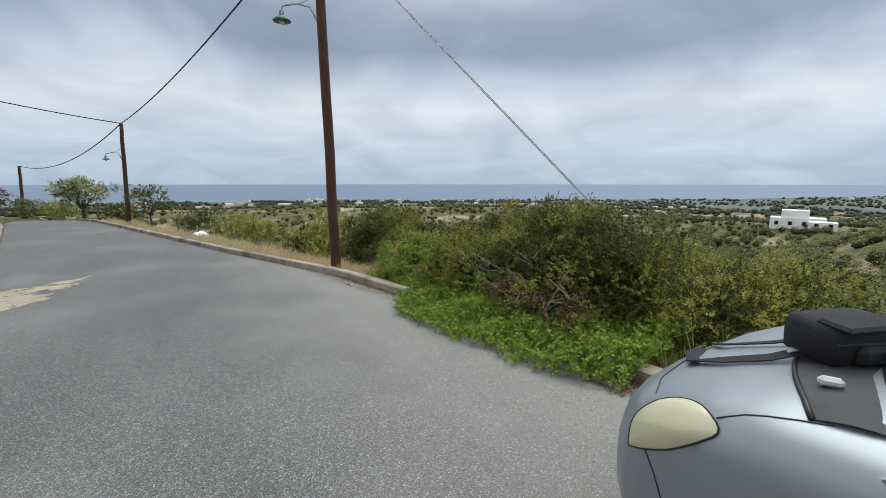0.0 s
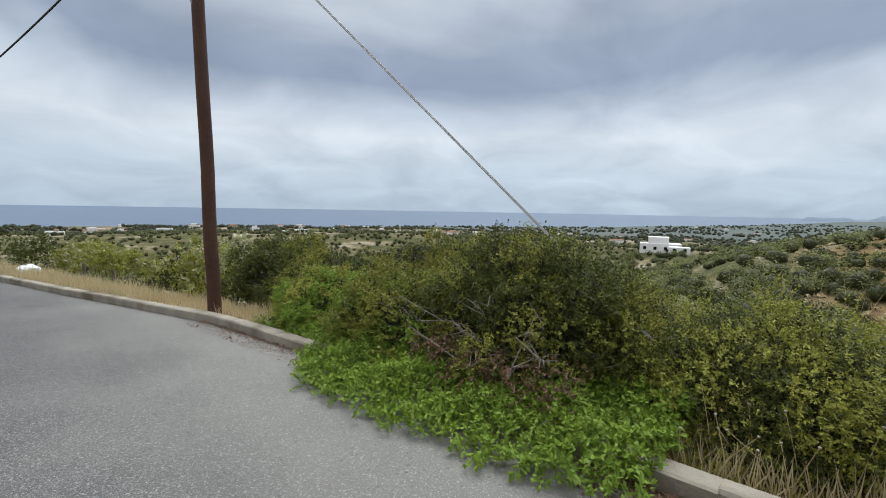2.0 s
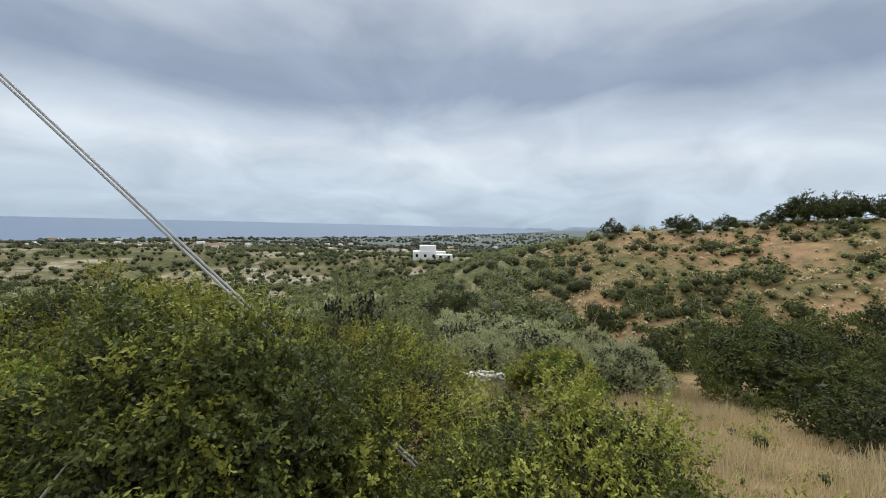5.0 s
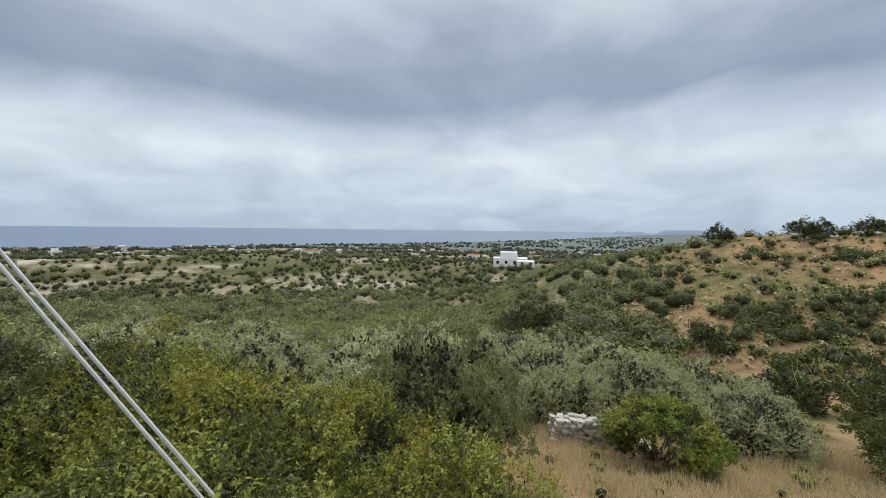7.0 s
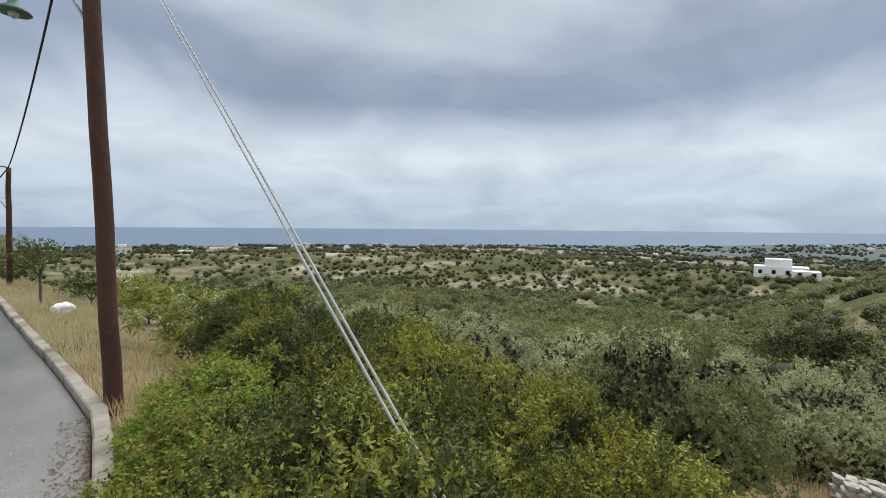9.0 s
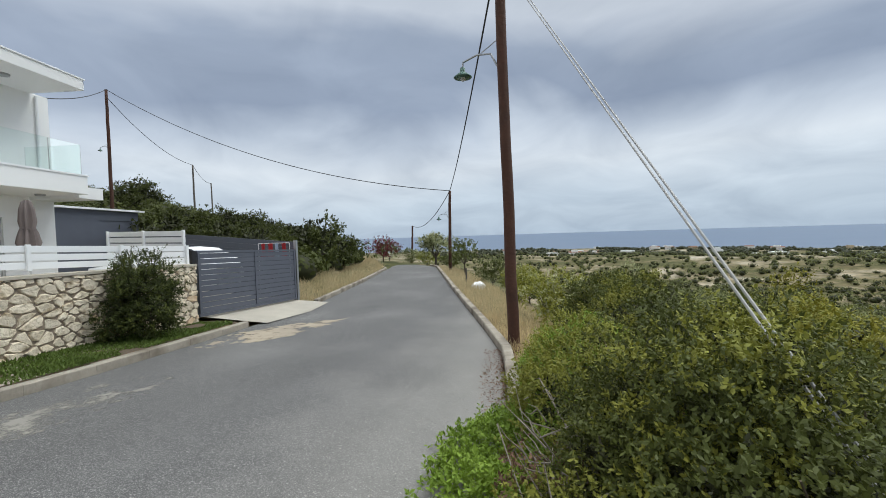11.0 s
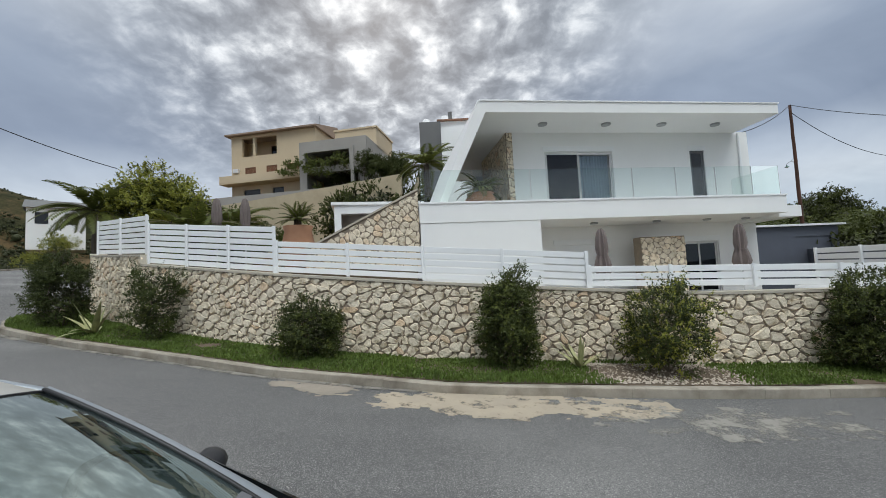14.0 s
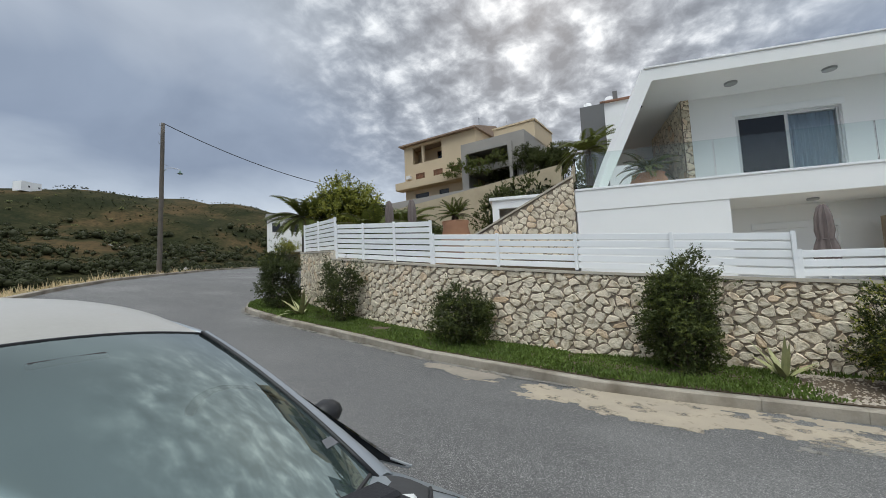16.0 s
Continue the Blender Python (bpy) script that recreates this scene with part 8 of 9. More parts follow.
# shed, laundry and carport behind the gate
def build_shed():
    s = thing("grey_shed", "dark grey shed with a flat white-edged roof", "shed", HOUSE)
    part("wall", cut_wall(13.9, 18.8, 0.2, 3.25, 3.2, 3.35, [(16.6, 18.4, 0.3, 2.8)]), "grey_paint", s)
    part("door", box_bm(16.6, 18.4, 3.24, 3.3, 0.3, 2.8), "grey_paint", s)
    part("wall", box_bm(13.9, 14.0, 3.35, 6, 0.2, 3.25), "grey_paint", s)
    part("roof", box_bm(13.8, 19.0, 3.0, 6.2, 3.25, 3.33), "white_paint", s)
    part("wall", box_bm(18.7, 18.8, 3.35, 6, 0.2, 3.25), "grey_paint", s)
    part("terrace_wall", box_bm(12.85, 13.8, 0.4, 3.0, 3.35, 3.75), "white", s)
    l = thing("laundry_rack", "white laundry rack with red and blue clothes", "laundry rack", pose(-6.72, 12.5, -0.02))
    part("rail", tube_bm([(-0.5, -0.1, 1.62), (0.5, 0.1, 1.62)], 0.012, 6), "frame_white", l)
    for x in (-0.5, 0.5):
        part("leg", tube_bm([(x, 0.2 * x, -0.3), (x, 0.2 * x, 1.62)], 0.012, 6), "frame_white", l)
    for k, (m, w) in enumerate((("laundry", 0.16), ("laundry", 0.2), ("curtain", 0.15), ("laundry", 0.18))):
        a = -0.42 + 0.22 * k
        bm = bmesh.new()
        smooth_grid(bm, [[Vector((a + w * i / 6, 0.2 * a + 0.03 * math.sin(i * 1.7 + j), 1.62 - 0.42 * j / 4)) for i in range(7)] for j in range(5)])
        part("cloth", bm, m, l)
    c = thing("white_car", "white car roof behind the gate", "car", pose(-9.2, 10.9, 0.1, 0, 0, 8))
    bm = bmesh.new()
    rows = []
    for x, z0, z1, w in ((-2.0, 0.45, 0.8, 0.7), (-1.9, 0.3, 0.95, 0.8), (-1.0, 0.25, 1.05, 0.84), (-0.6, 0.25, 1.12, 0.84), (0.8, 0.25, 1.12, 0.84), (1.7, 0.25, 1.05, 0.82), (1.95, 0.4, 0.9, 0.7)):
        rows.append([Vector((x, -w * 0.95, z0)), Vector((x, -w, (z0 + z1) / 2)), Vector((x, -w * 0.9, z1)), Vector((x, w * 0.9, z1)), Vector((x, w, (z0 + z1) / 2)), Vector((x, w * 0.95, z0))])
    smooth_grid(bm, rows)
    part("body", bm, "white_paint", c, smooth=True)
    bm = bmesh.new()
    smooth_grid(bm, [[Vector((x, s * w, z)) for s in (-1, -0.5, 0, 0.5, 1)] for x, z, w in ((-0.75, 1.12, 0.78), (-0.2, 1.43, 0.6), (0.6, 1.48, 0.6), (1.2, 1.42, 0.6), (1.75, 1.08, 0.74))])
    part("roof", bm, "white_paint", c, smooth=True)


build_shed()

# rock, post and young trees beyond the pole
def boulder(x, y, z, sx, sy, sz, seed, label, mat="gravel"):
    bm = bmesh.new()
    bmesh.ops.create_icosphere(bm, subdivisions=3, radius=1)
    for v in bm.verts:
        k = 1 + 0.3 * fbm(v.co.x + seed, v.co.y, v.co.z, 3)
        v.co = Vector((v.co.x * sx * k, v.co.y * sy * k, v.co.z * sz * k))
    ob = part("boulder", bm, mat)
    ob.matrix_world = pose(x, y, z)
    return tagged(ob, label, "rock")


boulder(-0.95, 18.5, land(-0.95, 18.5) + 0.14, 0.3, 0.26, 0.2, 4, "white painted rock on the dry verge", "white_paint")
for i, (x, y, h) in enumerate(((-1.7, 19.7, 0.75), (0.3, 18.2, 0.65), (0.9, 17.0, 0.55))):
    ob = part("fence_post", tube_bm([(0, 0, -0.2), (0.02, 0, h)], 0.04, 7), "old_wood")
    ob.matrix_world = pose(x, y, land(x, y))
    tagged(ob, "short weathered wooden fence post on the verge", "post", "verge posts")
tree("roadside_tree", "rounded grey-green olive tree at the road bend", (-6.9, 34.5, land(-6.9, 34.5)), 2.9, 1.5, 0.9, "leaf_olive", 8, 0.11, 101, 900, 12, "", 0.12, "olive tree", "leaf_dark")
tree("roadside_tree", "young open broadleaf tree beside the wooden pole", (-2.9, 26.2, land(-2.9, 26.2)), 2.3, 0.95, 0.8, "leaf_dark", 8, 0.13, 102, 170, 10, "", 0.05, "tree")
tree("oleander", "pink flowering oleander at the road bend", (-12.2, 36.0, land(-12.2, 36.0)), 1.7, 1.5, 0.4, "leaf_red", 7, 0.12, 103, 500, 10, "", 0.05, "oleander", "leaf_dark")
for i, (x, y, h, s) in enumerate(((-0.9, 23.5, 1.5, 0.8), (0.6, 21.5, 1.6, 0.9), (-4.6, 30.5, 1.2, 0.7), (-8.5, 37.5, 1.4, 1.2), (-10.8, 39.5, 1.3, 1.2), (2.3, 12.2, 1.7, 1.1), (2.9, 10.6, 1.5, 0.9), (1.2, 19.0, 1.4, 0.8), (-13.5, 41, 1.5, 1.4))):
    tree("verge_bush", "green bush on the verge", (x, y, land(x, y) - 0.1), h, s, 0.3, "leaf_bush" if i % 2 else "leaf_dark", 6, 0.09, 110 + i, 520, 10, "verge bushes", 0.04, "shrub", "leaf_olive")


def build_ruin():
    """Broken dry-stone wall down the slope: rough field stones, its top fallen away to one side."""
    t = thing("dry_stone_ruin", "broken pale dry-stone wall on the slope", "stone wall", pose(12.55, 2.35, land(12.55, 2.35) - 0.1, 0, 0, -66))
    rnd = random.Random(6)
    kinds = []
    for k in range(14):
        bm = bmesh.new()
        bmesh.ops.create_icosphere(bm, subdivisions=1, radius=1.0)
        for v in bm.verts:
            v.co = Vector((max(-0.75, min(0.75, v.co.x)), max(-0.72, min(0.72, v.co.y)), max(-0.68, min(0.68, v.co.z)))) * (1 + 0.35 * noise.noise(v.co * 1.3 + Vector((k * 5.3, 0, 0))))
        me = bpy.data.meshes.new("stone")
        bm.to_mesh(me)
        bm.free()
        kinds.append(me)

    def stone(x, y, z, w, h, tilt=12):
        ob = mesh_part("stone", rnd.choice(kinds), "ruin_stone", t)
        ob.matrix_basis = pose(x, y, z, rnd.uniform(-tilt, tilt), rnd.uniform(-tilt, tilt), rnd.uniform(0, 360) if tilt > 20 else rnd.uniform(-15, 15)) @ Matrix.Diagonal((w * 0.68, rnd.uniform(0.1, 0.16), h * 0.74, 1))
    for row in (0, 1):
        for course in range(8):
            z = 0.05 + 0.098 * course
            u = -1.25 + rnd.uniform(0, 0.12) + 0.02 * course
            while u < 1.45 - 0.22 * course + rnd.uniform(-0.12, 0.12):
                w = rnd.uniform(0.09, 0.24)
                stone(u + w / 2, 0.28 * row + rnd.uniform(-0.05, 0.05), z + rnd.uniform(-0.02, 0.02), w, rnd.uniform(0.09, 0.14))
                u += w * 0.94
    for k in range(40):
        y = rnd.uniform(-0.8, -0.2)
        stone(rnd.uniform(-1.3, 1.6), y, 0.03 + 0.06 * y, rnd.uniform(0.1, 0.22), rnd.uniform(0.08, 0.14), 40)


build_ruin()

# ---- other houses ----
def frame_of(x, y, angle):
    return Matrix.Translation((x, y, 0)) @ pose(0, 0, 0, 0, 0, angle)


def shuttered(parent, s0, s1, z0, z1, n, frame="wood_shutter", closed=False):
    """A window in its frame: a dark pane, or two closed leaves of louvred shutter."""
    w = part("window", cut_wall(s0, s1, z0, z1, n - 0.05, n + 0.08, [(s0 + 0.06, s1 - 0.06, z0 + 0.06, z1 - 0.06)]), frame, parent)
    if closed:
        mid = (s0 + s1) / 2
        for a, b in ((s0 + 0.06, mid - 0.01), (mid + 0.01, s1 - 0.06)):
            leaf = part("shutter", cut_wall(a, b, z0 + 0.06, z1 - 0.06, n - 0.02, n + 0.02, [(a + 0.07, b - 0.07, z0 + 0.14, z1 - 0.14)]), frame, w)
            k = int((z1 - z0 - 0.28) / 0.09)
            for q in range(k):
                z = z0 + 0.15 + q * 0.09
                part("louvre", box_bm(a + 0.07, b - 0.07, n - 0.012, n + 0.012, z, z + 0.075), frame, leaf)
    else:
        part("pane", box_bm(s0 + 0.06, s1 - 0.06, n + 0.01, n + 0.03, z0 + 0.06, z1 - 0.06), "dark_glass", w)
    part("sill", box_bm(s0 - 0.08, s1 + 0.08, n - 0.12, n - 0.05, z0 - 0.08, z0), "coping", w)


def build_ochre_house():
    h = thing("ochre_house", "three-storey ochre house with loggias on the hillside", "house", frame_of(-37.58, -21.76, 81.7))
    part("wall", cut_wall(0, 9.0, 4.0, 16.7, 0, 0.3, [(1.15, 4.94, 14.6, 16.43), (1.5, 2.65, 12.4, 13.5), (3.8, 4.95, 12.4, 13.5), (6.0, 7.2, 12.4, 13.5), (1.3, 3.1, 9.9, 11.3), (4.4, 5.6, 9.9, 11.3)]), "yellow_render", h)
    part("wall", box_bm(0, 0.3, 0.3, 8.5, 4, 16.7), "yellow_render", h)
    part("wall", box_bm(8.7, 9.0, 0.3, 8.5, 4, 16.7), "yellow_render", h)
    part("wall", box_bm(0.3, 8.7, 8.2, 8.5, 4, 16.7), "yellow_render", h)
    part("loggia_back", box_bm(0.3, 5.2, 2.2, 2.4, 14.2, 16.7), "yellow_render", h)
    shuttered(h, 3.0, 4.6, 14.9, 16.2, 2.15)
    part("loggia_floor", box_bm(0.3, 5.2, 0.3, 2.2, 14.35, 14.55), "yellow_render", h)
    part("loggia_column", box_bm(2.35, 2.6, 0.02, 0.28, 14.6, 16.43), "yellow_render", h)
    for s in ((1.5, 2.65, 12.4, 13.5), (3.8, 4.95, 12.4, 13.5), (6.0, 7.2, 12.4, 13.5)):
        shuttered(h, *s, 0.04, "wood_shutter", True)
    for s in ((1.3, 3.1, 9.9, 11.3), (4.4, 5.6, 9.9, 11.3)):
        shuttered(h, *s, 0.15, "frame_grey")
    part("balcony", cut_wall(-0.45, 8.4, 11.8, 12.5, -1.2, -1.05, []), "yellow_render", h)
    part("balcony_floor", box_bm(-0.45, 8.4, -1.2, 0.0, 11.72, 11.85), "yellow_render", h)
    bm = bmesh.new()
    v = [bm.verts.new(p) for p in ((-0.4, -0.5, 16.7), (9.3, -0.5, 16.7), (9.3, 9, 16.7), (-0.4, 9, 16.7), (-0.4, -0.5, 16.85), (9.3, -0.5, 16.85), (9.3, 4.2, 18.1), (-0.4, 4.2, 18.1), (9.3, 9, 16.85), (-0.4, 9, 16.85))]
    for q in ((3, 2, 1, 0), (0, 1, 5, 4), (4, 5, 6, 7), (7, 6, 8, 9), (2, 3, 9, 8), (1, 2, 8, 6, 5), (3, 0, 4, 7, 9)):
        bm.faces.new([v[i] for i in q])
    part("roof", bm, "pale_tile", h, "low weathered tiled roof")
    # grey wing with loggias
    part("wing_wall", cut_wall(8.7, 15.0, 4, 14.4, -2.5, -2.2, [(9.2, 13.4, 12.05, 13.4), (9.4, 14.2, 9.6, 11.5)]), "grey_render", h)
    part("wing_wall", box_bm(14.7, 15.0, -2.2, 6, 4, 14.4), "grey_render", h)
    part("wing_wall", box_bm(8.7, 9.0, -2.2, 0.0, 4, 14.4), "grey_render", h)
    part("wing_floor", box_bm(9.0, 14.7, -2.2, 2.5, 11.6, 11.85), "grey_render", h)
    part("wing_floor", box_bm(9.0, 14.7, -2.2, 2.5, 13.9, 14.2), "grey_render", h)
    part("wing_back", box_bm(9.0, 14.7, 1.5, 1.7, 4, 14.0), "grey_render", h)
    part("wing_column", box_bm(13.6, 13.9, -2.75, -2.5, 4, 13.6), "grey_render", h)
    part("tower_wall", cut_wall(10.9, 15.0, 14.2, 16.05, 0.2, 0.45, [(11.1, 12.4, 14.3, 15.0)]), "yellow_render", h)
    part("tower_wall", box_bm(14.75, 15.0, 0.45, 5, 14.2, 16.05), "yellow_render", h)
    part("tower_wall", box_bm(10.9, 11.1, 0.45, 5, 14.2, 16.05), "yellow_render", h)
    part("tower_roof", box_bm(10.8, 15.1, 0.1, 5.1, 16.05, 16.2), "yellow_render", h)
    shuttered(h, 11.1, 12.4, 14.3, 15.0, 0.25)
    part("aerial", tube_bm([(11.5, 2, 16.2), (11.5, 2, 17.6)], 0.02, 5), "steel", h)
    part("flue", tube_bm([(8.2, 2.5, 17.2), (8.2, 2.5, 18.8)], 0.06, 6), "steel", h)
    for k, (a, n, z) in enumerate(((9.7, -2.75, 12.1), (11.2, -2.8, 11.9), (12.6, -2.75, 12.1), (13.9, -2.8, 9.4), (10.4, -2.8, 9.6), (6.8, -1.3, 12.4), (8.0, -1.3, 12.4))):
        rng = np.random.default_rng(200 + k)
        p, d = tuft_points(rng, 150, (a, n, z), (0.65, 0.4, 0.75), -0.8, k, 0.3, 0.2, 12)
        mesh_part("balcony_plant", quad_mesh("balcony_plant", *sprigs(rng, p, d, 0.3, 0.16, 10)), "leaf_dark", h)
    part("air_conditioner", box_bm(0.3, 0.9, -0.3, 0.0, 13.0, 13.4, bevel=0.03), "frame_white", h)
    r = thing("retaining_wall", "long pale stone retaining wall below the ochre house", "stone wall", frame_of(-37.58, -21.76, 81.7))
    bm = bmesh.new()
    v = [bm.verts.new(p) for n in (-6.2, -5.8) for p in ((-3, n, 3.5), (19, n, 3.5), (19, n, 9.7), (9, n, 8.9), (-3, n, 8.1))]
    for q in ((0, 1, 2, 3, 4), (9, 8, 7, 6, 5), (0, 5, 6, 1), (1, 6, 7, 2), (2, 7, 8, 3), (3, 8, 9, 4), (4, 9, 5, 0)):
        bm.faces.new([v[i] for i in q])
    part("wall", bm, "ochre_stone", r)
    part("parapet", box_bm(-1, 15.5, -4.6, -4.4, 7.5, 9.6), "grey_render", r)


def build_grey_house():
    h = thing("grey_white_house", "tall slate-grey and white house with a tiled roof", "house", Matrix.Translation((-32.53, -1.09, 0)) @ Matrix(((-0.04, -0.999, 0, 0), (0.999, -0.04, 0, 0), (0, 0, 1, 0), (0, 0, 0, 1))))
    part("slate_wall", box_bm(-1.5, 0.3, 0, 7, 5, 15.0), "slate_render", h)
    part("wall", cut_wall(0.3, 6.0, 5, 15.2, 0.6, 0.9, [(2.3, 2.7, 13.9, 14.4)]), "white", h)
    part("wall", cut_wall(0.3, 6.0, 5, 13.8, -0.9, -0.6, [(1.9, 2.5, 12.2, 13.2)]), "white", h)
    part("wall", box_bm(0.3, 0.5, -0.6, 0.6, 5, 13.8), "white", h)
    part("ledge", box_bm(0.3, 6.0, -0.6, 0.6, 13.6, 13.8), "white", h)
    shuttered(h, 1.9, 2.5, 12.2, 13.2, -0.75, "frame_grey")
    shuttered(h, 2.3, 2.7, 13.9, 14.4, 0.75, "frame_grey")
    bm = bmesh.new()
    v = [bm.verts.new(p) for p in ((0.0, 0.3, 15.2), (6.4, 0.3, 15.2), (6.4, 7, 15.2), (0.0, 7, 15.2), (0.0, 0.3, 15.3), (6.4, 0.3, 15.3), (6.4, 3.6, 16.4), (0.0, 3.6, 16.4), (6.4, 7, 15.3), (0.0, 7, 15.3))]
    for q in ((3, 2, 1, 0), (0, 1, 5, 4), (4, 5, 6, 7), (7, 6, 8, 9), (2, 3, 9, 8), (1, 2, 8, 6, 5), (3, 0, 4, 7, 9)):
        bm.faces.new([v[i] for i in q])
    part("roof", bm, "red_tile", h, "red tiled roof")
    part("chimney", box_bm(1.0, 1.35, 1.2, 1.5, 15.3, 16.3), "slate_render", h)
    part("satellite_dish", lathe_bm([(0.02, 0), (0.2, 0.06), (0.3, 0.14)], 14), "frame_white", h).matrix_basis = pose(-0.9, 0.6, 15.2, 60, 0, 0)
    part("satellite_dish", lathe_bm([(0.02, 0), (0.2, 0.06), (0.3, 0.14)], 14), "frame_white", h).matrix_basis = pose(0.7, 0.8, 15.5, 60, 0, 0)


def village_house(x, y, w, d, h, turn, mat="white", storeys=1, roof=None, label="small white house on the coastal plain", z=None, name="village_house", group="village houses"):
    z = land(x, y) if z is None else z
    t = thing(name, label, "house", Matrix.Translation((x, y, z)) @ pose(0, 0, 0, 0, 0, turn), group)
    part("wall", box_bm(-w / 2, w / 2, -d / 2, d / 2, -2, h), mat, t)
    if storeys > 1:
        part("wall", box_bm(-w * 0.3, w * 0.2, -d / 2 + 0.8, d / 2 - 0.5, h, h + 2.6), mat, t)
    if roof:
        bm = bmesh.new()
        v = [bm.verts.new(p) for p in ((-w / 2 - .3, -d / 2 - .3, h), (w / 2 + .3, -d / 2 - .3, h), (w / 2 + .3, d / 2 + .3, h), (-w / 2 - .3, d / 2 + .3, h), (-w / 2 - .3, 0, h + 1.3), (w / 2 + .3, 0, h + 1.3))]
        for q in ((0, 1, 5, 4), (2, 3, 4, 5), (1, 2, 5), (3, 0, 4), (3, 2, 1, 0)):
            bm.faces.new([v[i] for i in q])
        part("roof", bm, roof, t)
    n = max(2, int(w / 3.2))
    for k in range(n):
        a = -w / 2 + (k + 0.5) * w / n
        part("window", box_bm(a - 0.55, a + 0.55, -d / 2 - 0.04, -d / 2 + 0.05, 0.9, 2.2), "dark_glass", t)
        if k % 2 == 0:
            part("window", box_bm(a - 0.55, a + 0.55, d / 2 - 0.05, d / 2 + 0.04, 0.9, 2.2), "dark_glass", t)
    part("window", box_bm(-w / 2 - 0.04, -w / 2 + 0.05, -0.6, 0.6, 0.9, 2.2), "dark_glass", t)
    return t


build_ochre_house()
build_grey_house()
for k, (x, y, h, w) in enumerate(((-34.5, -8.6, 8.4, 1.2), (-33.0, -7.2, 9.0, 1.3), (-31.8, -5.8, 8.2, 1.2), (-31.0, -4.3, 8.6, 1.25), (-33.8, -4.9, 8.8, 1.2), (-35.0, -10.2, 7.4, 1.1))):
    tree("garden_tree", "tall dark evergreen tree beside the ochre house", (x, y, land(x, y)), h, w, h * 0.5, "crown_dark", 10, 0.11, 300 + k, 900, 12, "", 0.12, "tree")
village_house(-45.0, -47.2, 5.0, 5.2, 2.7, 134, "white", 1, "slate_render", "white house with a low pitched dark roof by the upper road", 9.2)
for x, y, s in ((-41.0, -43.0, 1.15), (-42.6, -44.0, 1.0), (-38.5, -42.8, 0.9)):
    tree("garden_tree", "bright green leafy tree before the small white house", (x, y, land(x, y)), 3.4 * s, 1.6 * s, 0.6, "leaf_bush", 6, 0.12, int(-x * 10), 500, 10, "", 0.08, "tree", "leaf_dark")
big = village_house(183, 56, 15, 9, 3.4, -72, "white", 2, None, "large white flat-roofed villa in the valley", -14.2, "white_villa", "")
village_house(176, 47, 7, 7, 2.6, -72, "white", 1, None, "white flat-roofed wing of the villa", -14.0, "white_villa_wing", "")
village_house(255, 2, 10, 8, 4.2, -90, "white", 1, "red_tile", "white house with red roof on the ridge", None)
village_house(262, -8, 9, 8, 3.6, -90, "ochre_stone", 1, "red_tile", "stone house with red roof on the ridge", None)
village_house(235, 20, 11, 8, 3.6, -85, "grey_render", 1, None, "grey concrete house in the groves", None)
village_house(-110, -168, 9, 7, 4.5, 30, "white", 1, "red_tile", "white house with red roof on the far hill", None)
village_house(-140, -402, 13, 8, 5, 15, "white", 1, None, "long white building on the far hill", None)
rv = random.Random(19)
for k in range(90):
    r = 330 * (1900 / 330) ** (rv.random() ** 0.6)
    a = radians(rv.uniform(-13, 86) if rv.random() < 0.7 else rv.uniform(0, 35))
    x, y = r * math.sin(a), r * math.cos(a)
    k2 = 1 + 0.3 * smooth(500, 1500, r)
    if r > lerp_table(math.degrees(a), COAST) - 40:
        continue
    village_house(x, y, rv.uniform(8, 15) * k2, rv.uniform(7, 9) * k2, rv.uniform(2.8, 4.2) * k2, -math.degrees(a) + rv.uniform(-25, 25), rv.choice(["white", "white", "white", "ochre_stone"]), rv.choice([1, 1, 2]), rv.choice([None, None, "red_tile"]), z=(land(x, y) if r < 1000 else plain_z(x, y)) + 0.8 * k2)


# distant headlands over the sea
def headland(name, az0, az1, r, top, label):
    n = 40
    verts, faces = [], []
    for i in range(n + 1):
        f = i / n
        a = radians(az0 + (az1 - az0) * f)
        prof = min(1, f * 5) * min(1, (1 - f) * 3.0)
        h = -75 + (top + 75) * (0.45 + 0.55 * prof) + 5 * noise.noise(Vector((f * 7, az0, 0)))
        for rr, zz in ((r, -80), (r + 40, h * 0.9 - 6), (r + 160, h), (r + 500, -80)):
            verts.append((rr * math.sin(a), rr * math.cos(a), zz))
    for i in range(n):
        for k in range(3):
            faces.append((i * 4 + k, (i + 1) * 4 + k, (i + 1) * 4 + k + 1, i * 4 + k + 1))
    me = bpy.data.meshes.new(name)
    me.from_pydata(verts, [], faces)
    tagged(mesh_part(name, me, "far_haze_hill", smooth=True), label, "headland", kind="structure")


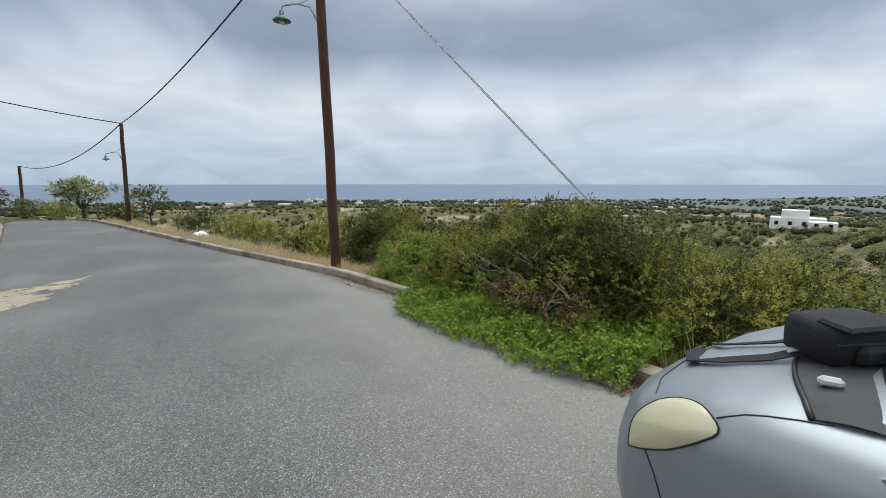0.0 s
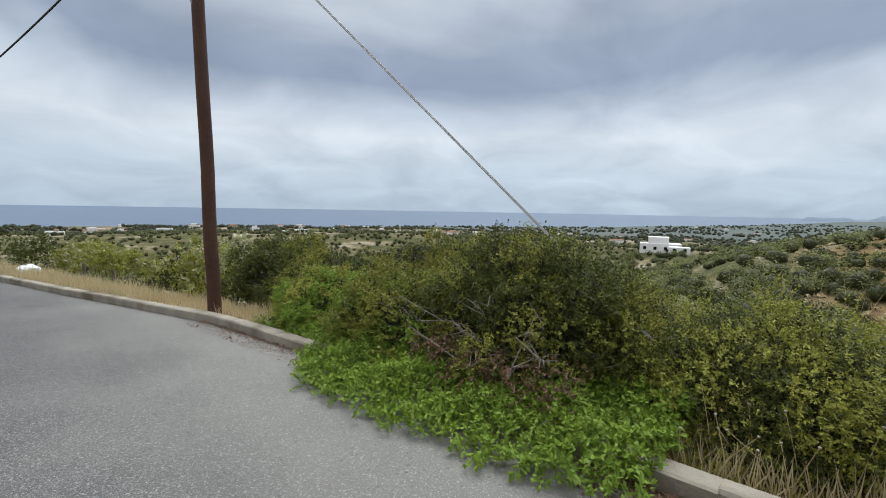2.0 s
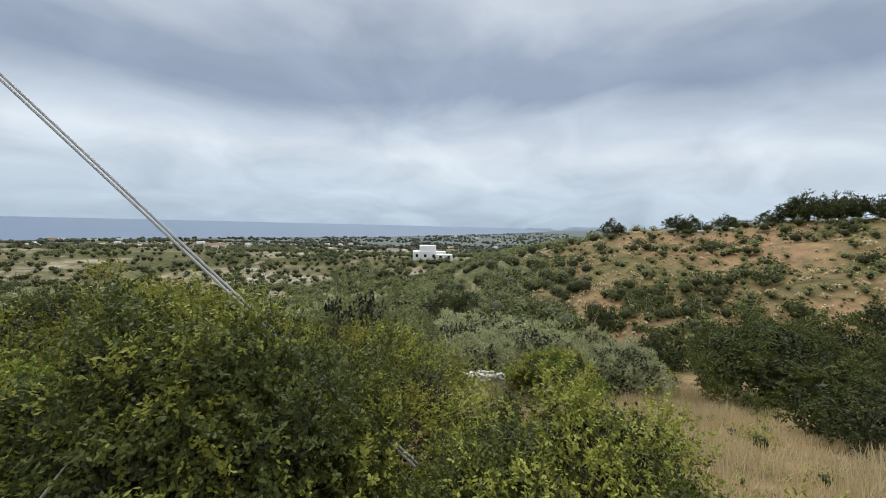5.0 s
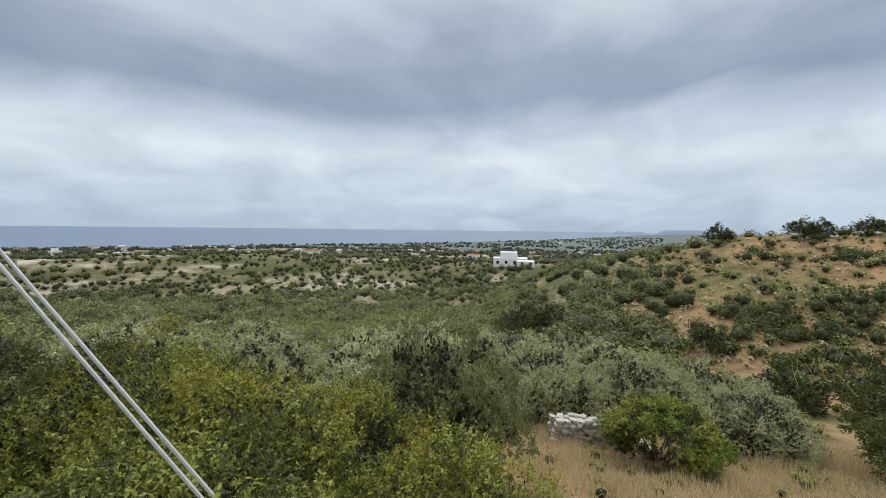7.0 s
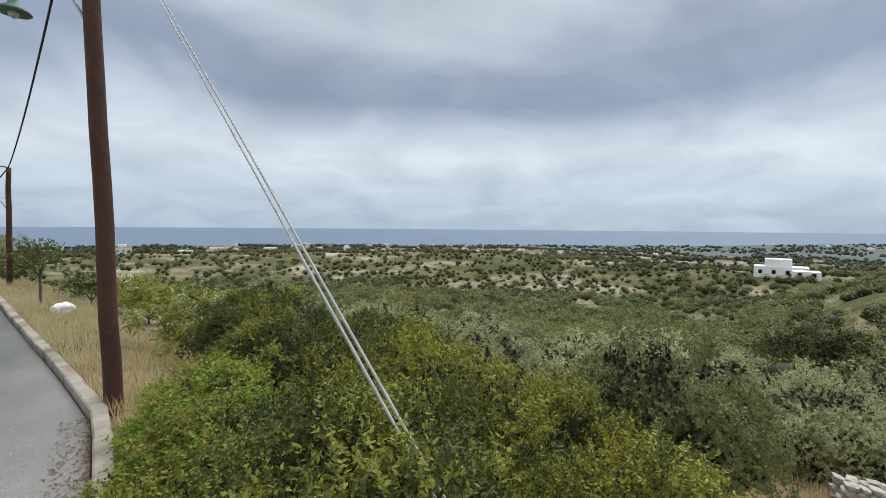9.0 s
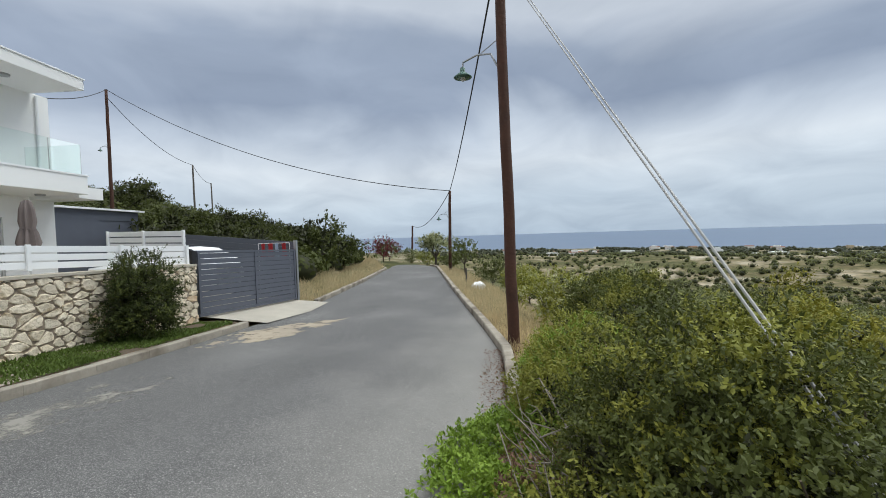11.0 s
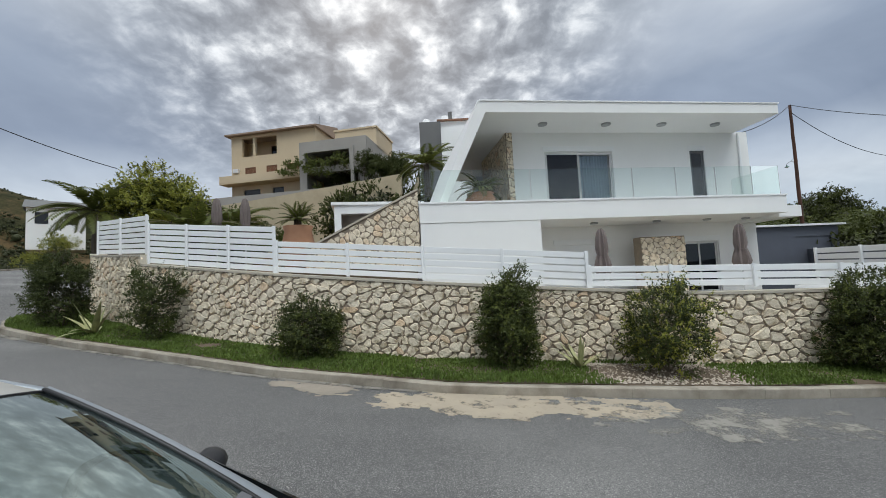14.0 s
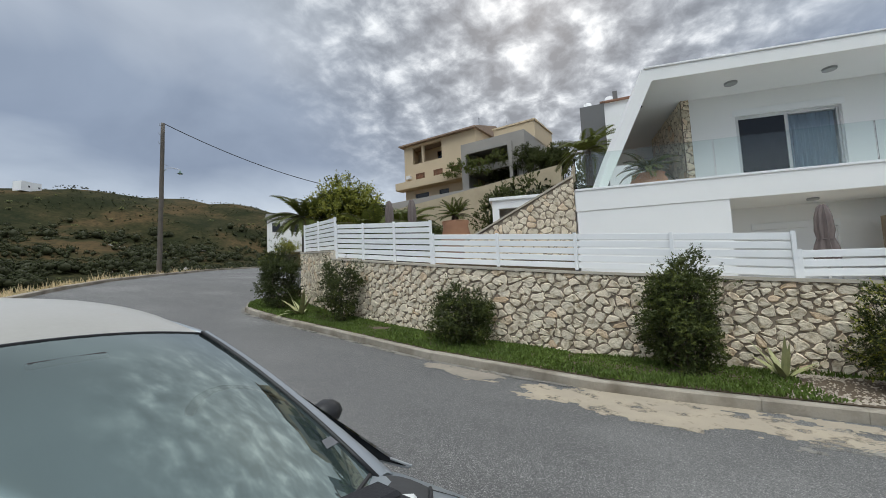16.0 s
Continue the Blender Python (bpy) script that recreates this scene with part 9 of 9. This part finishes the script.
def coastal_plain():
    """The hazy coast that runs on to the east beyond the groves."""
    verts, faces = [], []
    n, m = 96, 14
    for i in range(n + 1):
        az = -20 + 120 * i / n
        c = lerp_table(az, COAST) * (1 + 0.02 * noise.noise(Vector((az * 0.35, 0, 0))))
        for k in range(m + 1):
            r = 1000 + (c - 1000) * k / m
            z = -57 + (sea_z(c) + 57.5) * k / m + 1.2 * math.sin(math.pi * k / m) * noise.noise(Vector((az * 0.6, r * 0.004, 1.0)))
            verts.append((r * math.sin(radians(az)), r * math.cos(radians(az)), z))
        verts.append(((c + 15) * math.sin(radians(az)), (c + 15) * math.cos(radians(az)), sea_z(c) - 4))
    for i in range(n):
        for k in range(m + 1):
            a = i * (m + 2) + k
            faces.append((a, a + m + 2, a + m + 3, a + 1))
    me = bpy.data.meshes.new("coastal_plain")
    me.from_pydata(verts, [], faces)
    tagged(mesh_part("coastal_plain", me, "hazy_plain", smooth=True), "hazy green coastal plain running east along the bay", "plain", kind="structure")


coastal_plain()
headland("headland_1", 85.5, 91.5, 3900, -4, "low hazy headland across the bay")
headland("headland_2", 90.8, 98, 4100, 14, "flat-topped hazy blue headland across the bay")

# hillside poles with wires
PQ, PQT = Vector((-39.6, 43.4, 4.0)), Vector((-39.5, 43.3, 11.2))
PS, PST = Vector((-48.3, 55.9, 4.0)), Vector((-48.3, 55.8, 10.9))
utility_pole(PQ, PQT, 0.12, 0.09, "old_wood", "wooden pole with a bracket among the hillside trees")
utility_pole(PS, PST, 0.12, 0.09, "old_wood", "distant wooden pole among the hillside trees")
wire("power_cable", PLT - Vector((0, 0, 0.6)), PQT, 0.9, 0.026, "black cable along the hillside poles")
wire("power_cable", PQT, PST, 0.6, 0.026, "black cable along the hillside poles")
wire("power_cable", PLT, local_house(13.0, 4.0, 7.4), 0.6, 0.024, "black cable from the hillside pole to the white house")
for k, dz in enumerate((0.25, 0.8, 1.35)):
    d = (PR - PRT).normalized()
    a = PRT + d * dz
    ob = part("insulator_bracket", tube_bm([a, a + Vector((0.28, 0.1, 0.02)), a + Vector((0.28, 0.1, 0.14))], 0.015, 6), "steel")
    tagged(ob, "steel insulator bracket on the upper pole", "bracket")
